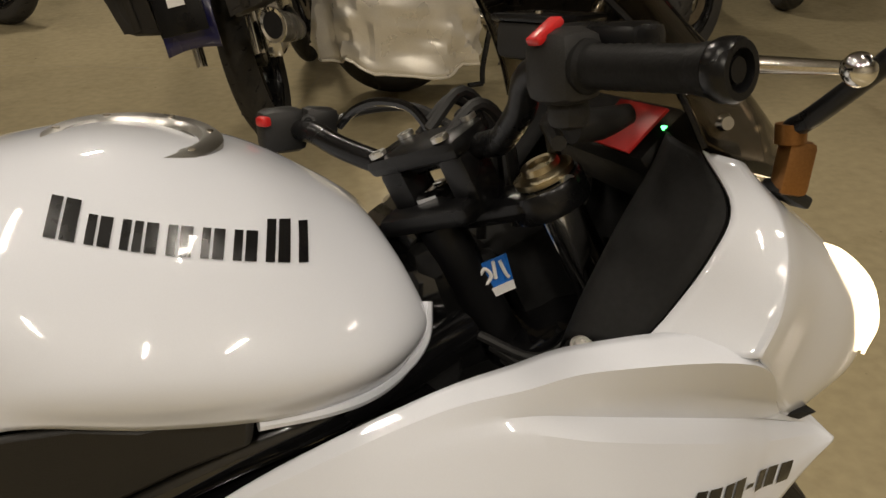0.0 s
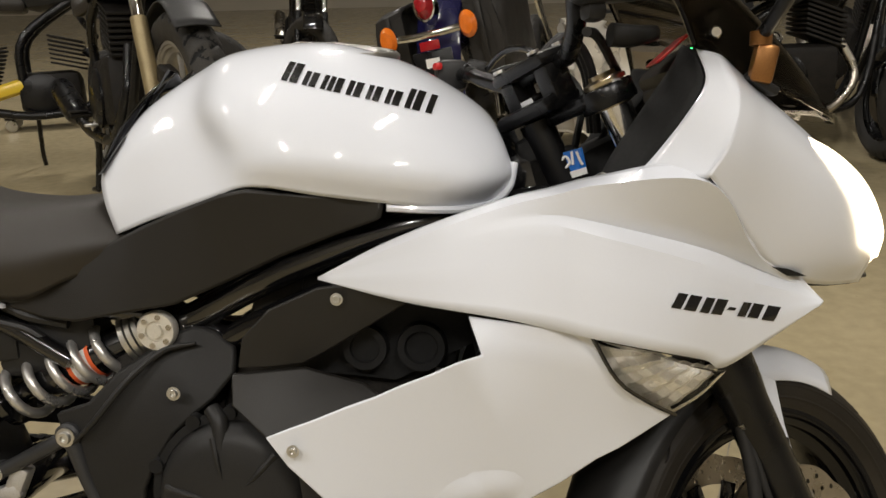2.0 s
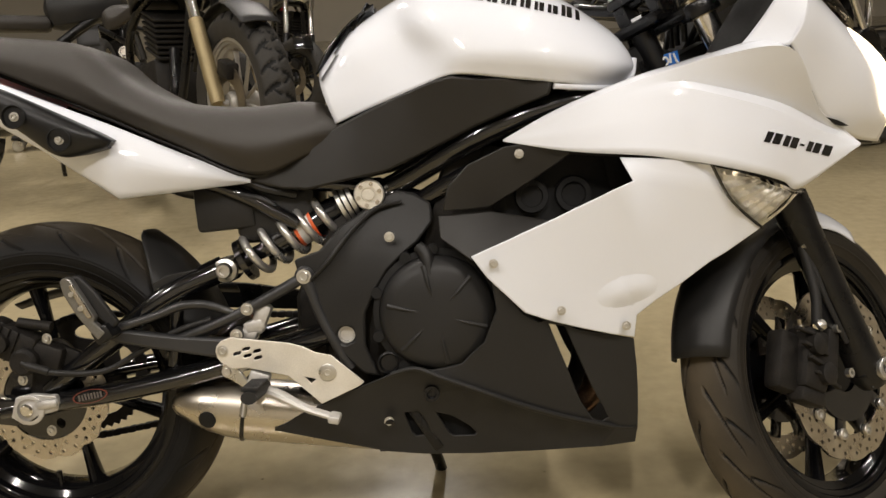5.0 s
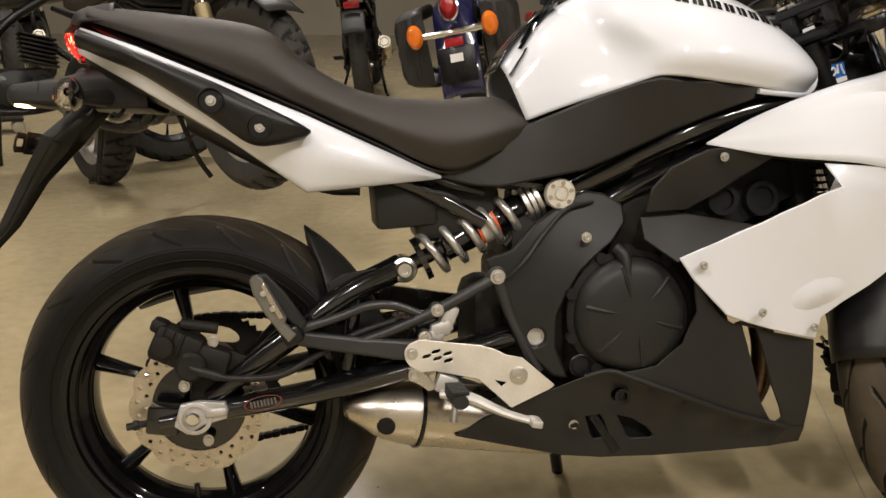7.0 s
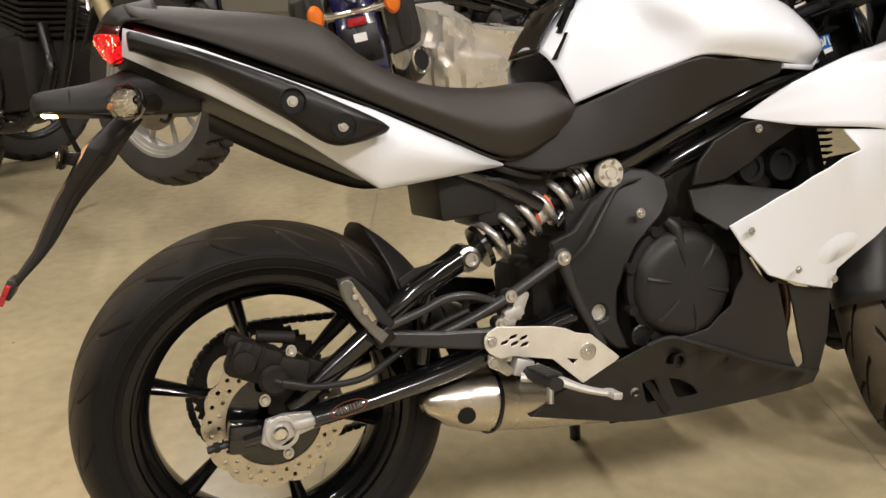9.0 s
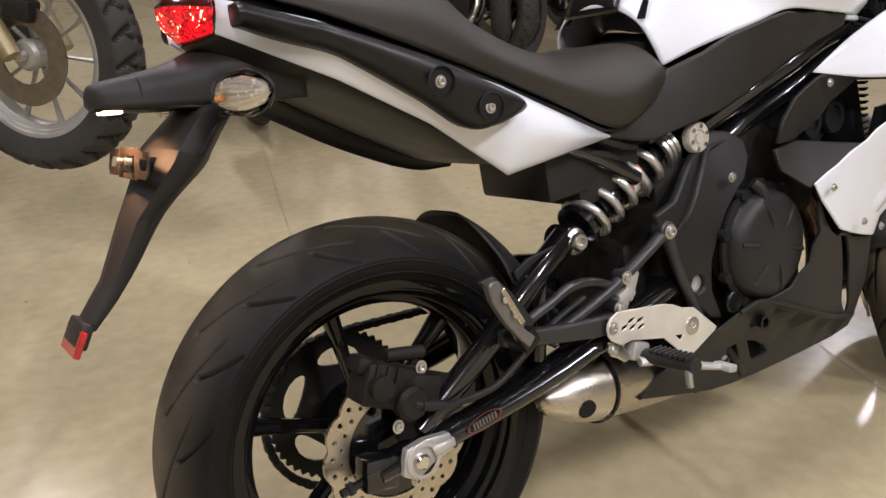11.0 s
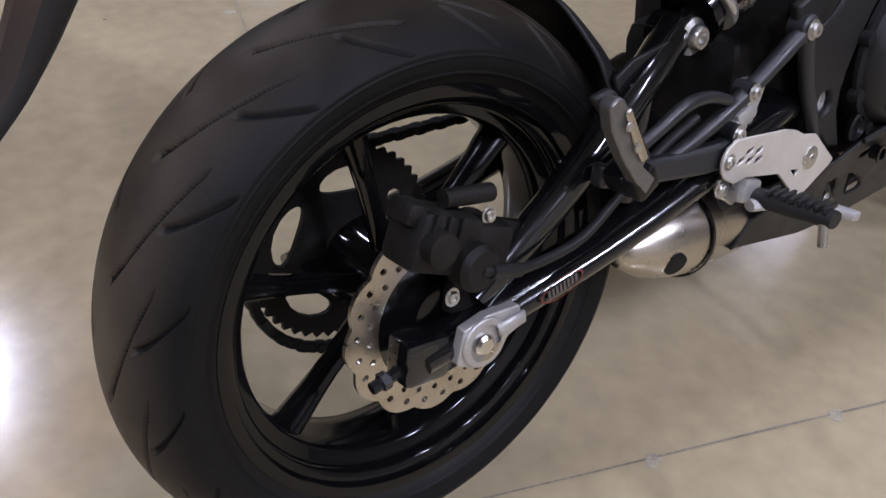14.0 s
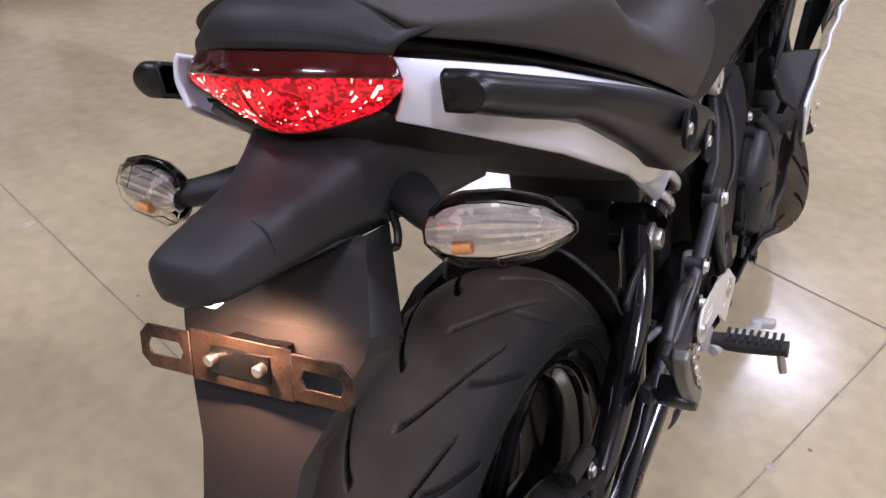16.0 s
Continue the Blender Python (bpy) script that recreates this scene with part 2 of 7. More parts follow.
def concrete():
    m = material("polished_concrete", (0.40, 0.335, 0.205), 0.22, vary=0.12, scale=1.1, grain=24, bump=0.05, rough_vary=0.10)
    nt = m.node_tree
    b = nt.nodes["Principled BSDF"]
    src = b.inputs["Base Color"].links[0].from_socket
    co = nt.nodes.new("ShaderNodeTexCoord")
    vor = nt.nodes.new("ShaderNodeTexNoise")
    vor.inputs["Scale"].default_value, vor.inputs["Detail"].default_value, vor.inputs["Roughness"].default_value = 3.3, 9, 0.7
    nt.links.new(co.outputs["Object"], vor.inputs["Vector"])
    rp = nt.nodes.new("ShaderNodeValToRGB")
    rp.color_ramp.elements[0].position, rp.color_ramp.elements[1].position = 0.30, 0.46
    rp.color_ramp.elements[0].color, rp.color_ramp.elements[1].color = (0.85, 0.84, 0.81, 1), (1, 1, 1, 1)
    nt.links.new(vor.outputs["Fac"], rp.inputs["Fac"])
    mix = nt.nodes.new("ShaderNodeMix")
    mix.data_type, mix.blend_type = "RGBA", "MULTIPLY"
    mix.inputs["Factor"].default_value = 1
    nt.links.new(src, mix.inputs["A"])
    nt.links.new(rp.outputs["Color"], mix.inputs["B"])
    cell = nt.nodes.new("ShaderNodeTexVoronoi")
    cell.inputs["Scale"].default_value = 6.5
    nt.links.new(co.outputs["Object"], cell.inputs["Vector"])
    sp = nt.nodes.new("ShaderNodeValToRGB")
    sp.color_ramp.elements[0].position, sp.color_ramp.elements[1].position = 0.018, 0.035
    sp.color_ramp.elements[0].color, sp.color_ramp.elements[1].color = (0.45, 0.42, 0.38, 1), (1, 1, 1, 1)
    nt.links.new(cell.outputs["Distance"], sp.inputs["Fac"])
    mix2 = nt.nodes.new("ShaderNodeMix")
    mix2.data_type, mix2.blend_type = "RGBA", "MULTIPLY"
    mix2.inputs["Factor"].default_value = 1
    nt.links.new(mix.outputs["Result"], mix2.inputs["A"])
    nt.links.new(sp.outputs["Color"], mix2.inputs["B"])
    nt.links.new(mix2.outputs["Result"], b.inputs["Base Color"])
    # worn and dull patches in the polish
    dull = nt.nodes.new("ShaderNodeTexNoise")
    dull.inputs["Scale"].default_value, dull.inputs["Detail"].default_value, dull.inputs["Roughness"].default_value = 4.5, 9, 0.7
    nt.links.new(co.outputs["Object"], dull.inputs["Vector"])
    mr = nt.nodes.new("ShaderNodeMapRange")
    mr.inputs["From Min"].default_value, mr.inputs["From Max"].default_value = 0.32, 0.68
    mr.inputs["To Min"].default_value, mr.inputs["To Max"].default_value = 0.12, 0.24
    nt.links.new(dull.outputs["Fac"], mr.inputs["Value"])
    nt.links.new(mr.outputs[0], b.inputs["Roughness"])
    return m


FLOOR = concrete()
PLASTER = material("painted_plaster", (0.50, 0.46, 0.38), 0.8, vary=0.08, scale=1.5, grain=60, bump=0.1)
CEIL = material("ceiling_paint", (0.22, 0.21, 0.19), 0.85, vary=0.06, scale=1.2, grain=60, bump=0.05)
JOINT = material("floor_joint_filler", (0.23, 0.20, 0.15), 0.8, vary=0.35, scale=15, grain=200, bump=0.2)
PATCH = material("floor_patch_mortar", (0.36, 0.32, 0.23), 0.85, vary=0.3, scale=40, grain=300, bump=0.3)


# ---- building helpers ----
from mathutils.bvhtree import BVHTree


def smooth_line(pts, n):
    """Points along a soft curve through pts, n to each span."""
    p = [np.array(q, float) for q in pts]
    if len(p) < 3 or n < 2:
        return [p[i] + (p[i + 1] - p[i]) * k / n for i in range(len(p) - 1) for k in range(n)] + [p[-1]]
    p = [2 * p[0] - p[1], *p, 2 * p[-1] - p[-2]]
    out = []
    for i in range(1, len(p) - 2):
        a, b, c, d = p[i - 1:i + 3]
        for k in range(n):
            t = k / n
            out.append(0.5 * (2 * b + (c - a) * t + (2 * a - 5 * b + 4 * c - d) * t * t + (3 * b - a - 3 * c + d) * t ** 3))
    return out + [p[-2]]


def sheet(rows, closed=False):
    """A skin over rows of equally many points."""
    bm = bmesh.new()
    vs = [[bm.verts.new(q) for q in r] for r in rows]
    n = len(vs[0])
    for a, b in zip(vs, vs[1:]):
        for i in range(n if closed else n - 1):
            j = (i + 1) % n
            bm.faces.new((a[i], a[j], b[j], b[i]))
    return bm


def loft(rows, n=6, m=6, mirror=False, straight=False):
    """A soft skin through rows of points; mirror: the rows end on the middle plane and go on over it."""
    rows = [[tuple(q) for q in r] + ([(x, -y, z) for x, y, z in reversed(r[:-1])] if mirror else []) for r in rows]
    fine = [smooth_line(r, m) if not straight else [np.array(a, float) * (1 - k / m) + np.array(b, float) * (k / m) for a, b in zip(r, r[1:]) for k in range(m)] + [np.array(r[-1], float)] for r in rows]
    cols = [smooth_line([r[i] for r in fine], n) for i in range(len(fine[0]))]
    return sheet([[c[k] for c in cols] for k in range(len(cols[0]))])


def drawn_in(bm, k=0.88, y=-0.1):
    """The far side drawn in towards the near one, which keeps its place."""
    for v in bm.verts:
        v.co.y = y + (v.co.y - y) * k
    return bm


def flipped(bm):
    """The same shape on the other side of the middle plane."""
    o = bm.copy()
    for v in o.verts:
        v.co.y = -v.co.y
    bmesh.ops.reverse_faces(o, faces=o.faces)
    return o


def tube(pts, r, n=14, soft=5, flat=1.0, caps=True):
    """A round bar along pts; r: one radius, or one to each point; flat: its height against its width."""
    line = smooth_line(pts, soft)
    rad = [float(v[0]) for v in smooth_line([(q,) for q in r], soft)] if isinstance(r, (list, tuple)) else [r] * len(line)
    bm = bmesh.new()
    rings, last = [], None
    for i, q in enumerate(line):
        d = Vector(line[min(i + 1, len(line) - 1)] - line[max(i - 1, 0)]).normalized()
        u = (Vector((0, 1, 0)) if last is None else last)
        u = u - d * u.dot(d)
        if u.length < 0.05:
            u = Vector((1, 0, 0)) - d * d.x
        u.normalize()
        last = u
        w = d.cross(u)
        rings.append([bm.verts.new(Vector(q) + rad[i] * (u * math.cos(a) + w * flat * math.sin(a))) for a in (2 * math.pi * k / n for k in range(n))])
    for a, b in zip(rings, rings[1:]):
        for k in range(n):
            bm.faces.new((a[k], a[(k + 1) % n], b[(k + 1) % n], b[k]))
    if caps:
        bm.faces.new(rings[0][::-1])
        bm.faces.new(rings[-1])
    return bm


def turned(profile, n=32, centre=(0, 0, 0), axis=(0, -1, 0)):
    """A shape turned on a lathe; profile: (radius, height along the axis)."""
    a = Vector(axis).normalized()
    u = a.orthogonal().normalized()
    w = a.cross(u)
    bm = bmesh.new()
    rings = []
    for r, h in profile:
        c = Vector(centre) + a * h
        if r < 1e-6:
            rings.append([bm.verts.new(c)])
        else:
            rings.append([bm.verts.new(c + r * (u * math.cos(t) + w * math.sin(t))) for t in (2 * math.pi * k / n for k in range(n))])
    for p, q in zip(rings, rings[1:]):
        for k in range(n):
            j = (k + 1) % n
            if len(p) == 1 and len(q) > 1:
                bm.faces.new((p[0], q[j], q[k]))
            elif len(q) == 1 and len(p) > 1:
                bm.faces.new((p[k], p[j], q[0]))
            elif len(p) > 1:
                bm.faces.new((p[k], p[j], q[j], q[k]))
    return bm


def ring_hole(cx, cz, r, n=14):
    return [(cx + r * math.cos(2 * math.pi * k / n), cz + r * math.sin(2 * math.pi * k / n)) for k in range(n)]


def plate(outline, depth, holes=(), y=None, fine=0.0):
    """A flat piece seen from the side; outline: (x, y, z) or, with y given, (x, z); holes: loops of (x, z). It is depth thick, towards the middle plane."""
    pts = [(q[0], y, q[1]) for q in outline] if y is not None else list(outline)
    bm = bmesh.new()
    for loop in [[(q[0], q[2]) for q in pts]] + [list(h) for h in holes]:
        vs = [bm.verts.new((a, 0, b)) for a, b in loop]
        for i in range(len(vs)):
            bm.edges.new((vs[i], vs[(i + 1) % len(vs)]))
    bmesh.ops.triangle_fill(bm, use_beauty=True, use_dissolve=False, edges=bm.edges[:], normal=(0, -1, 0))
    if fine:
        bmesh.ops.subdivide_edges(bm, edges=[e for e in bm.edges if e.calc_length() > fine], cuts=1, use_grid_fill=True)
        bmesh.ops.triangulate(bm, faces=bm.faces[:])

    def depth_at(x, z):
        s = w = 0.0
        for q in pts:
            k = 1 / ((q[0] - x) ** 2 + (q[2] - z) ** 2 + 1e-6)
            s, w = s + k * q[1], w + k
        return s / w

    for v in bm.verts:
        v.co.y = depth_at(v.co.x, v.co.z)
    side = -1 if sum(q[1] for q in pts) <= 0 else 1
    got = bmesh.ops.extrude_face_region(bm, geom=bm.faces[:])
    for v in got["geom"]:
        if isinstance(v, bmesh.types.BMVert):
            v.co.y -= side * depth
    return bm


def block(centre, size, turn=(0, 0, 0), bevel=0.004, taper=1.0):
    """A box with rounded edges; taper narrows its upper end."""
    bm = bmesh.new()
    bmesh.ops.create_cube(bm, size=1)
    for v in bm.verts:
        k = taper if v.co.z > 0 else 1
        v.co = Vector((v.co.x * size[0] * k, v.co.y * size[1] * k, v.co.z * size[2]))
    if bevel:
        bmesh.ops.bevel(bm, geom=bm.edges[:], offset=min(bevel, 0.45 * min(size)), segments=2, affect="EDGES", profile=0.5)
    bm.transform(pose(*centre, *turn))
    return bm


def joined(*bms):
    """Several shapes as one."""
    me = bpy.data.meshes.new("tmp")
    out = bmesh.new()
    for b in bms:
        b.to_mesh(me)
        out.from_mesh(me)
        b.free()
    bpy.data.meshes.remove(me)
    return out


def part(name, bm, mat, parent=None, label="", solid=0.0, bevel=0.0, angle=38, m=None, soft=0, fix=True):
    """One mesh object under a thing or a part."""
    if fix:
        bmesh.ops.remove_doubles(bm, verts=bm.verts[:], dist=1e-5)
        bmesh.ops.recalc_face_normals(bm, faces=bm.faces[:])
    me = bpy.data.meshes.new(name)
    bm.to_mesh(me)
    bm.free()
    me.shade_smooth()
    me.set_sharp_from_angle(angle=radians(angle))
    me.materials.append(mat)
    ob = new(name, me)
    if m is not None:
        ob.matrix_basis = m
    if parent is not None:
        ob.parent = parent
    if solid:
        mod = ob.modifiers.new("thickness", "SOLIDIFY")
        mod.thickness, mod.offset = solid, 0
    if bevel:
        mod = ob.modifiers.new("rounding", "BEVEL")
        mod.width, mod.segments, mod.limit_method, mod.angle_limit = bevel, 2, "ANGLE", radians(40)
    if soft:
        mod = ob.modifiers.new("softening", "SUBSURF")
        mod.levels = mod.render_levels = soft
    if label:
        ob["label"] = label
    return ob


def again(ob, parent, m):
    """Another part on the same mesh."""
    o = new(ob.name.split(".")[0], ob.data)
    o.matrix_basis = m
    o.parent = parent
    if "label" in ob:
        o["label"] = ob["label"]
    return o


def thing(name, m, label, category, group=""):
    ob = new(name)
    ob.empty_display_size = 0.1
    ob.matrix_world = m
    return tagged(ob, label, category, group)


def bolt_mesh(r=0.008, h=0.006):
    """A round-headed screw with a hexagon socket, along -y."""
    bm = turned([(r * 1.5, 0), (r * 1.5, h * 0.2), (r * 1.05, h * 0.25), (r, h), (r * 0.9, h * 1.15), (r * 0.5, h * 1.15), (r * 0.5, h * 0.4), (0, h * 0.4)], 18)
    return bm


def tyre_bm(radius, width, rim, seg=600, across=56, repeats=16, style="road", depth=0.004, crown=0.55, side_drop=0.0):
    """A tyre about the y axis at the origin, with its tread grooves sunk in."""
    crown_r = width * crown
    prof = []
    edge = width * 0.5
    # half profile by angle: crown arc, then sidewall to the bead
    for k in range(across + 1):
        s = -1 + 2 * k / across
        a = abs(s)
        if a < 0.62:
            th = a / 0.62 * 1.10
            y = edge * math.sin(th) / math.sin(1.10)
            r = radius - crown_r * (1 - math.cos(th)) * 0.95
        else:
            q = (a - 0.62) / 0.38
            r0 = radius - crown_r * (1 - math.cos(1.10)) * 0.95
            r = r0 + (rim - r0) * q
            y = edge * (1 + 0.02 * math.sin(q * math.pi) - 0.20 * q * q) + 0.0014 * (abs(q - 0.62) < 0.05) + 0.0008 * (abs(q - 0.15) < 0.03)
        prof.append((math.copysign(y, s) if a > 0 else 0.0, r, s))
    Y = np.array([q[0] for q in prof])
    R = np.array([q[1] for q in prof])
    S = np.array([q[2] for q in prof])
    A = np.arange(seg) / seg * 2 * math.pi
    aa, ss = np.meshgrid(A, S, indexing="ij")
    rr = np.repeat(R[None], seg, 0).copy()
    yy = np.repeat(Y[None], seg, 0)
    per = 2 * math.pi / repeats
    arc = radius

    def groove(lo, hi, slope, start, half, sides=(1, -1)):
        d = np.zeros_like(rr)
        for sd in sides:
            v = ss * sd
            off = start if sd > 0 else start + per * 0.5
            u = (aa - off - slope * per * np.clip((v - lo) / (hi - lo), 0, 1) ** 1.5) % per
            u = np.minimum(u, per - u) * arc
            inside = np.clip(np.minimum((v - lo) / 0.03, (hi - v) / 0.03), 0, 1)
            d = np.maximum(d, np.clip((half - u) / 0.0035 + 0.5, 0, 1) * inside)
        return d

    if style == "road":
        cut = np.maximum(groove(0.05, 0.40, -1.15, 0.0, 0.0050), groove(0.30, 0.60, -0.50, per * 0.42, 0.0038))
    elif style == "front":
        cut = np.maximum(groove(0.08, 0.42, 1.1, 0.0, 0.0068), groove(0.30, 0.60, 0.5, per * 0.5, 0.0050))
    else:
        cut = np.maximum(groove(0.04, 0.62, -0.5, 0.0, 0.009), groove(0.02, 0.4, 0.45, per * 0.5, 0.006))
        depth *= 1.6
    rr -= cut * depth
    x, z = rr * np.cos(aa), rr * np.sin(aa)
    n = across + 1
    verts = np.stack([x, yy, z], -1).reshape(-1, 3)
    i, j = np.meshgrid(np.arange(seg), np.arange(across), indexing="ij")
    i2 = (i + 1) % seg
    faces = np.stack([i * n + j, i * n + j + 1, i2 * n + j + 1, i2 * n + j], -1).reshape(-1, 4)
    # Faces down in the grooves, picked out to be coloured as shade.
    groove_shade = cut.reshape(-1)[faces].mean(1) > 0.55
    return verts, faces, groove_shade


def array_part(name, verts, faces, mat, parent, label="", m=None, groove_shade=None):
    me = bpy.data.meshes.new(name)
    me.from_pydata(verts.tolist(), [], faces.tolist())
    me.shade_smooth()
    me.materials.append(mat)
    # Groove bottoms take black: their shade is painted in, the rubber is one colour.
    if groove_shade is not None:
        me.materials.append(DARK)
        me.polygons.foreach_set("material_index", groove_shade.astype(np.int32))
    ob = new(name, me)
    if m is not None:
        ob.matrix_basis = m
    ob.parent = parent
    if label:
        ob["label"] = label
    return ob


def disc_bm(r0, r1, petals, wave, holes, thick, seg=320, rad=16):
    """A wavy, drilled brake disc about the y axis; holes: (radius, count, phase, hole radius)."""
    bm = bmesh.new()
    H = [(r * math.cos(2 * math.pi * k / c + ph), r * math.sin(2 * math.pi * k / c + ph), hr) for r, c, ph, hr in holes for k in range(c)]
    grid = []
    for i in range(seg):
        a = 2 * math.pi * i / seg
        outer = r1 + wave * (abs(math.sin(petals * a / 2)) - 0.5)
        row = []
        for k in range(rad + 1):
            r = r0 + (outer - r0) * k / rad
            row.append(bm.verts.new((r * math.cos(a), 0, r * math.sin(a))))
        grid.append(row)
    gone = []
    for i in range(seg):
        for k in range(rad):
            f = bm.faces.new((grid[i][k], grid[i][k + 1], grid[(i + 1) % seg][k + 1], grid[(i + 1) % seg][k]))
            c = f.calc_center_median()
            if any((c.x - hx) ** 2 + (c.z - hz) ** 2 < hr * hr for hx, hz, hr in H):
                gone.append(f)
    bmesh.ops.delete(bm, geom=gone, context="FACES")
    for v in bm.verts:
        if v.is_boundary:
            for hx, hz, hr in H:
                d = math.hypot(v.co.x - hx, v.co.z - hz)
                if d < hr * 1.6:
                    v.co.x, v.co.z = hx + (v.co.x - hx) * hr / d, hz + (v.co.z - hz) * hr / d
    got = bmesh.ops.extrude_face_region(bm, geom=bm.faces[:])
    for v in got["geom"]:
        if isinstance(v, bmesh.types.BMVert):
            v.co.y += thick
    return bm


def rim_bm(r, width):
    """The barrel of a cast wheel about the y axis."""
    w = width / 2
    face = [(r, 1.0), (r - 0.0035, 0.985), (r - 0.0045, 0.90), (r - 0.0060, 0.86), (r - 0.0130, 0.83), (r - 0.0145, 0.80), (r - 0.0155, 0.64), (r - 0.0185, 0.60), (r - 0.0270, 0.54), (r - 0.0295, 0.50), (r - 0.0320, 0.20)]
    return turned([(r, -w), (r + 0.008, -w), (r + 0.010, -w * 0.94), (r - 0.002, -w * 0.86), (r - 0.016, -w * 0.60), (r - 0.022, 0), (r - 0.016, w * 0.60), (r - 0.002, w * 0.86), (r + 0.010, w * 0.94), (r + 0.008, w)]
                  + [(a, w * q) for a, q in face] + [(a, -w * q) for a, q in reversed(face)], 128)



def spokes_and_hub(owner, mat, r, spokes, phase, spoke_w=0.026, hub=0.05, hub_w=0.12, twin=False):
    """The hub and the cast spokes, each a piece of its own under the wheel."""
    part("hub", turned([(0, -hub_w / 2), (hub * 0.8, -hub_w / 2), (hub, -hub_w * 0.4), (hub * 0.85, 0), (hub, hub_w * 0.4), (hub * 0.8, hub_w / 2), (0, hub_w / 2)], 40), mat, owner)
    length = r - 0.030 - hub * 0.7
    bm = tube([(hub * 0.7, 0, 0), (hub * 0.7 + length * 0.5, 0, 0), (hub * 0.7 + length, 0, 0)], [spoke_w * 0.62, spoke_w * 0.5, spoke_w * 0.72], 10, 4, 0.62)
    first = None
    for k in range(spokes):
        m = Matrix.Rotation(-(phase + 2 * math.pi * k / spokes), 4, "Y")
        first = part("spoke", bm, mat, owner, m=m) if first is None else again(first, owner, m)


# ---- the room ----
def room():
    x0, x1, y0, y1 = -9.0, 12.0, -7.0, 15.0
    f = bmesh.new()
    bmesh.ops.create_grid(f, x_segments=24, y_segments=24, size=0.5)
    f.transform(Matrix.Translation(((x0 + x1) / 2, (y0 + y1) / 2, 0)) @ Matrix.Diagonal((x1 - x0, y1 - y0, 1, 1)))
    tagged(part("floor", f, FLOOR, fix=False), "polished grey-tan concrete workshop floor with sawn joints", "floor", kind="structure")
    c = block(((x0 + x1) / 2, (y0 + y1) / 2, CEILING + 0.06), (x1 - x0 + 0.4, y1 - y0 + 0.4, 0.12), bevel=0)
    tagged(part("ceiling", c, CEIL), "pale painted plain ceiling above the workshop", "ceiling", kind="structure")
    for name, cx, cy, sx, sy in (("wall_north", (x0 + x1) / 2, y1 + 0.1, x1 - x0 + 0.4, 0.2), ("wall_south", (x0 + x1) / 2, y0 - 0.1, x1 - x0 + 0.4, 0.2),
                                 ("wall_west", x0 - 0.1, (y0 + y1) / 2, 0.2, y1 - y0), ("wall_east", x1 + 0.1, (y0 + y1) / 2, 0.2, y1 - y0)):
        tagged(part(name, block((cx, cy, CEILING / 2), (sx, sy, CEILING), bevel=0), PLASTER), "plain painted workshop wall in warm grey", "wall", kind="structure")


room()


def floor_joint(a, b):
    """A narrow filled saw cut in the floor, slightly proud where it was filled."""
    d = Vector((b[0] - a[0], b[1] - a[1], 0))
    n = max(2, int(d.length / 0.05))
    side = Vector((-d.y, d.x, 0)).normalized()
    rows = []
    for k in range(n + 1):
        p = Vector((a[0], a[1], 0.0015)) + d * k / n
        w = 0.0016 + 0.0010 * noise.noise(p * 9)
        o = 0.0015 * noise.noise(p * 5 + Vector((3, 1, 0)))
        rows.append([p + side * (o - w), p + side * (o + w)])
    tagged(part("floor_joint", sheet(rows), JOINT, fix=False), "dark straight sawn joint in the concrete floor", "floor joint", "floor joints", "structure")


U = Vector((math.cos(radians(-19.0)), math.sin(radians(-19.0)), 0))
V = Vector((-U.y, U.x, 0))
J0 = Vector((0.34, -0.181, 0))
for k in (-4, 0, 4):
    c = J0 + V * k
    floor_joint((c - U * 9)[:2], (c + U * 11)[:2])
CROSS = Vector((0.60, 1.62, 0)) - J0
for k in (CROSS.dot(U), CROSS.dot(U) + 1.14, CROSS.dot(U) - 4, CROSS.dot(U) + 5.1):
    c = J0 + U * k
    floor_joint((c - V * 6)[:2], (c + V * 14)[:2])


def floor_patch(x, y, r):
    bm = bmesh.new()
    c = bm.verts.new((x, y, 0.003))
    ring = []
    for k in range(14):
        a = 2 * math.pi * k / 14
        q = r * (0.75 + 0.5 * random.random())
        ring.append(bm.verts.new((x + q * math.cos(a), y + 0.7 * q * math.sin(a), 0.0008)))
    for k in range(14):
        bm.faces.new((c, ring[k], ring[(k + 1) % 14]))
    tagged(part("mortar_spot", bm, PATCH, fix=False), "small crusted mortar spot on the floor joint", "mortar spot", "mortar spots")


for x, y, r in ((0.587, -0.269, 0.014), (0.30, -0.172, 0.014), (0.02, -0.080, 0.015), (0.842, -0.358, 0.010), (0.484, 1.346, 0.016)):
    floor_patch(x, y, r)


def ceiling_light(x, y, turn, length):
    t = thing("ceiling_light", pose(x, y, CEILING, 0, 0, turn), "long white fluorescent batten light under the ceiling", "ceiling light", "ceiling lights")
    part("housing", block((0, 0, -0.03), (length, 0.14, 0.06), bevel=0.01), CEIL, t)
    for s in (-0.04, 0.04):
        part("tube", tube([(-length / 2 + 0.03, s, -0.085), (length / 2 - 0.03, s, -0.085)], 0.013, 10, 2), TUBE_GLOW, t)


for lx, ly, turn, length, watts in FITTINGS:
    ceiling_light(lx, ly, turn, length)

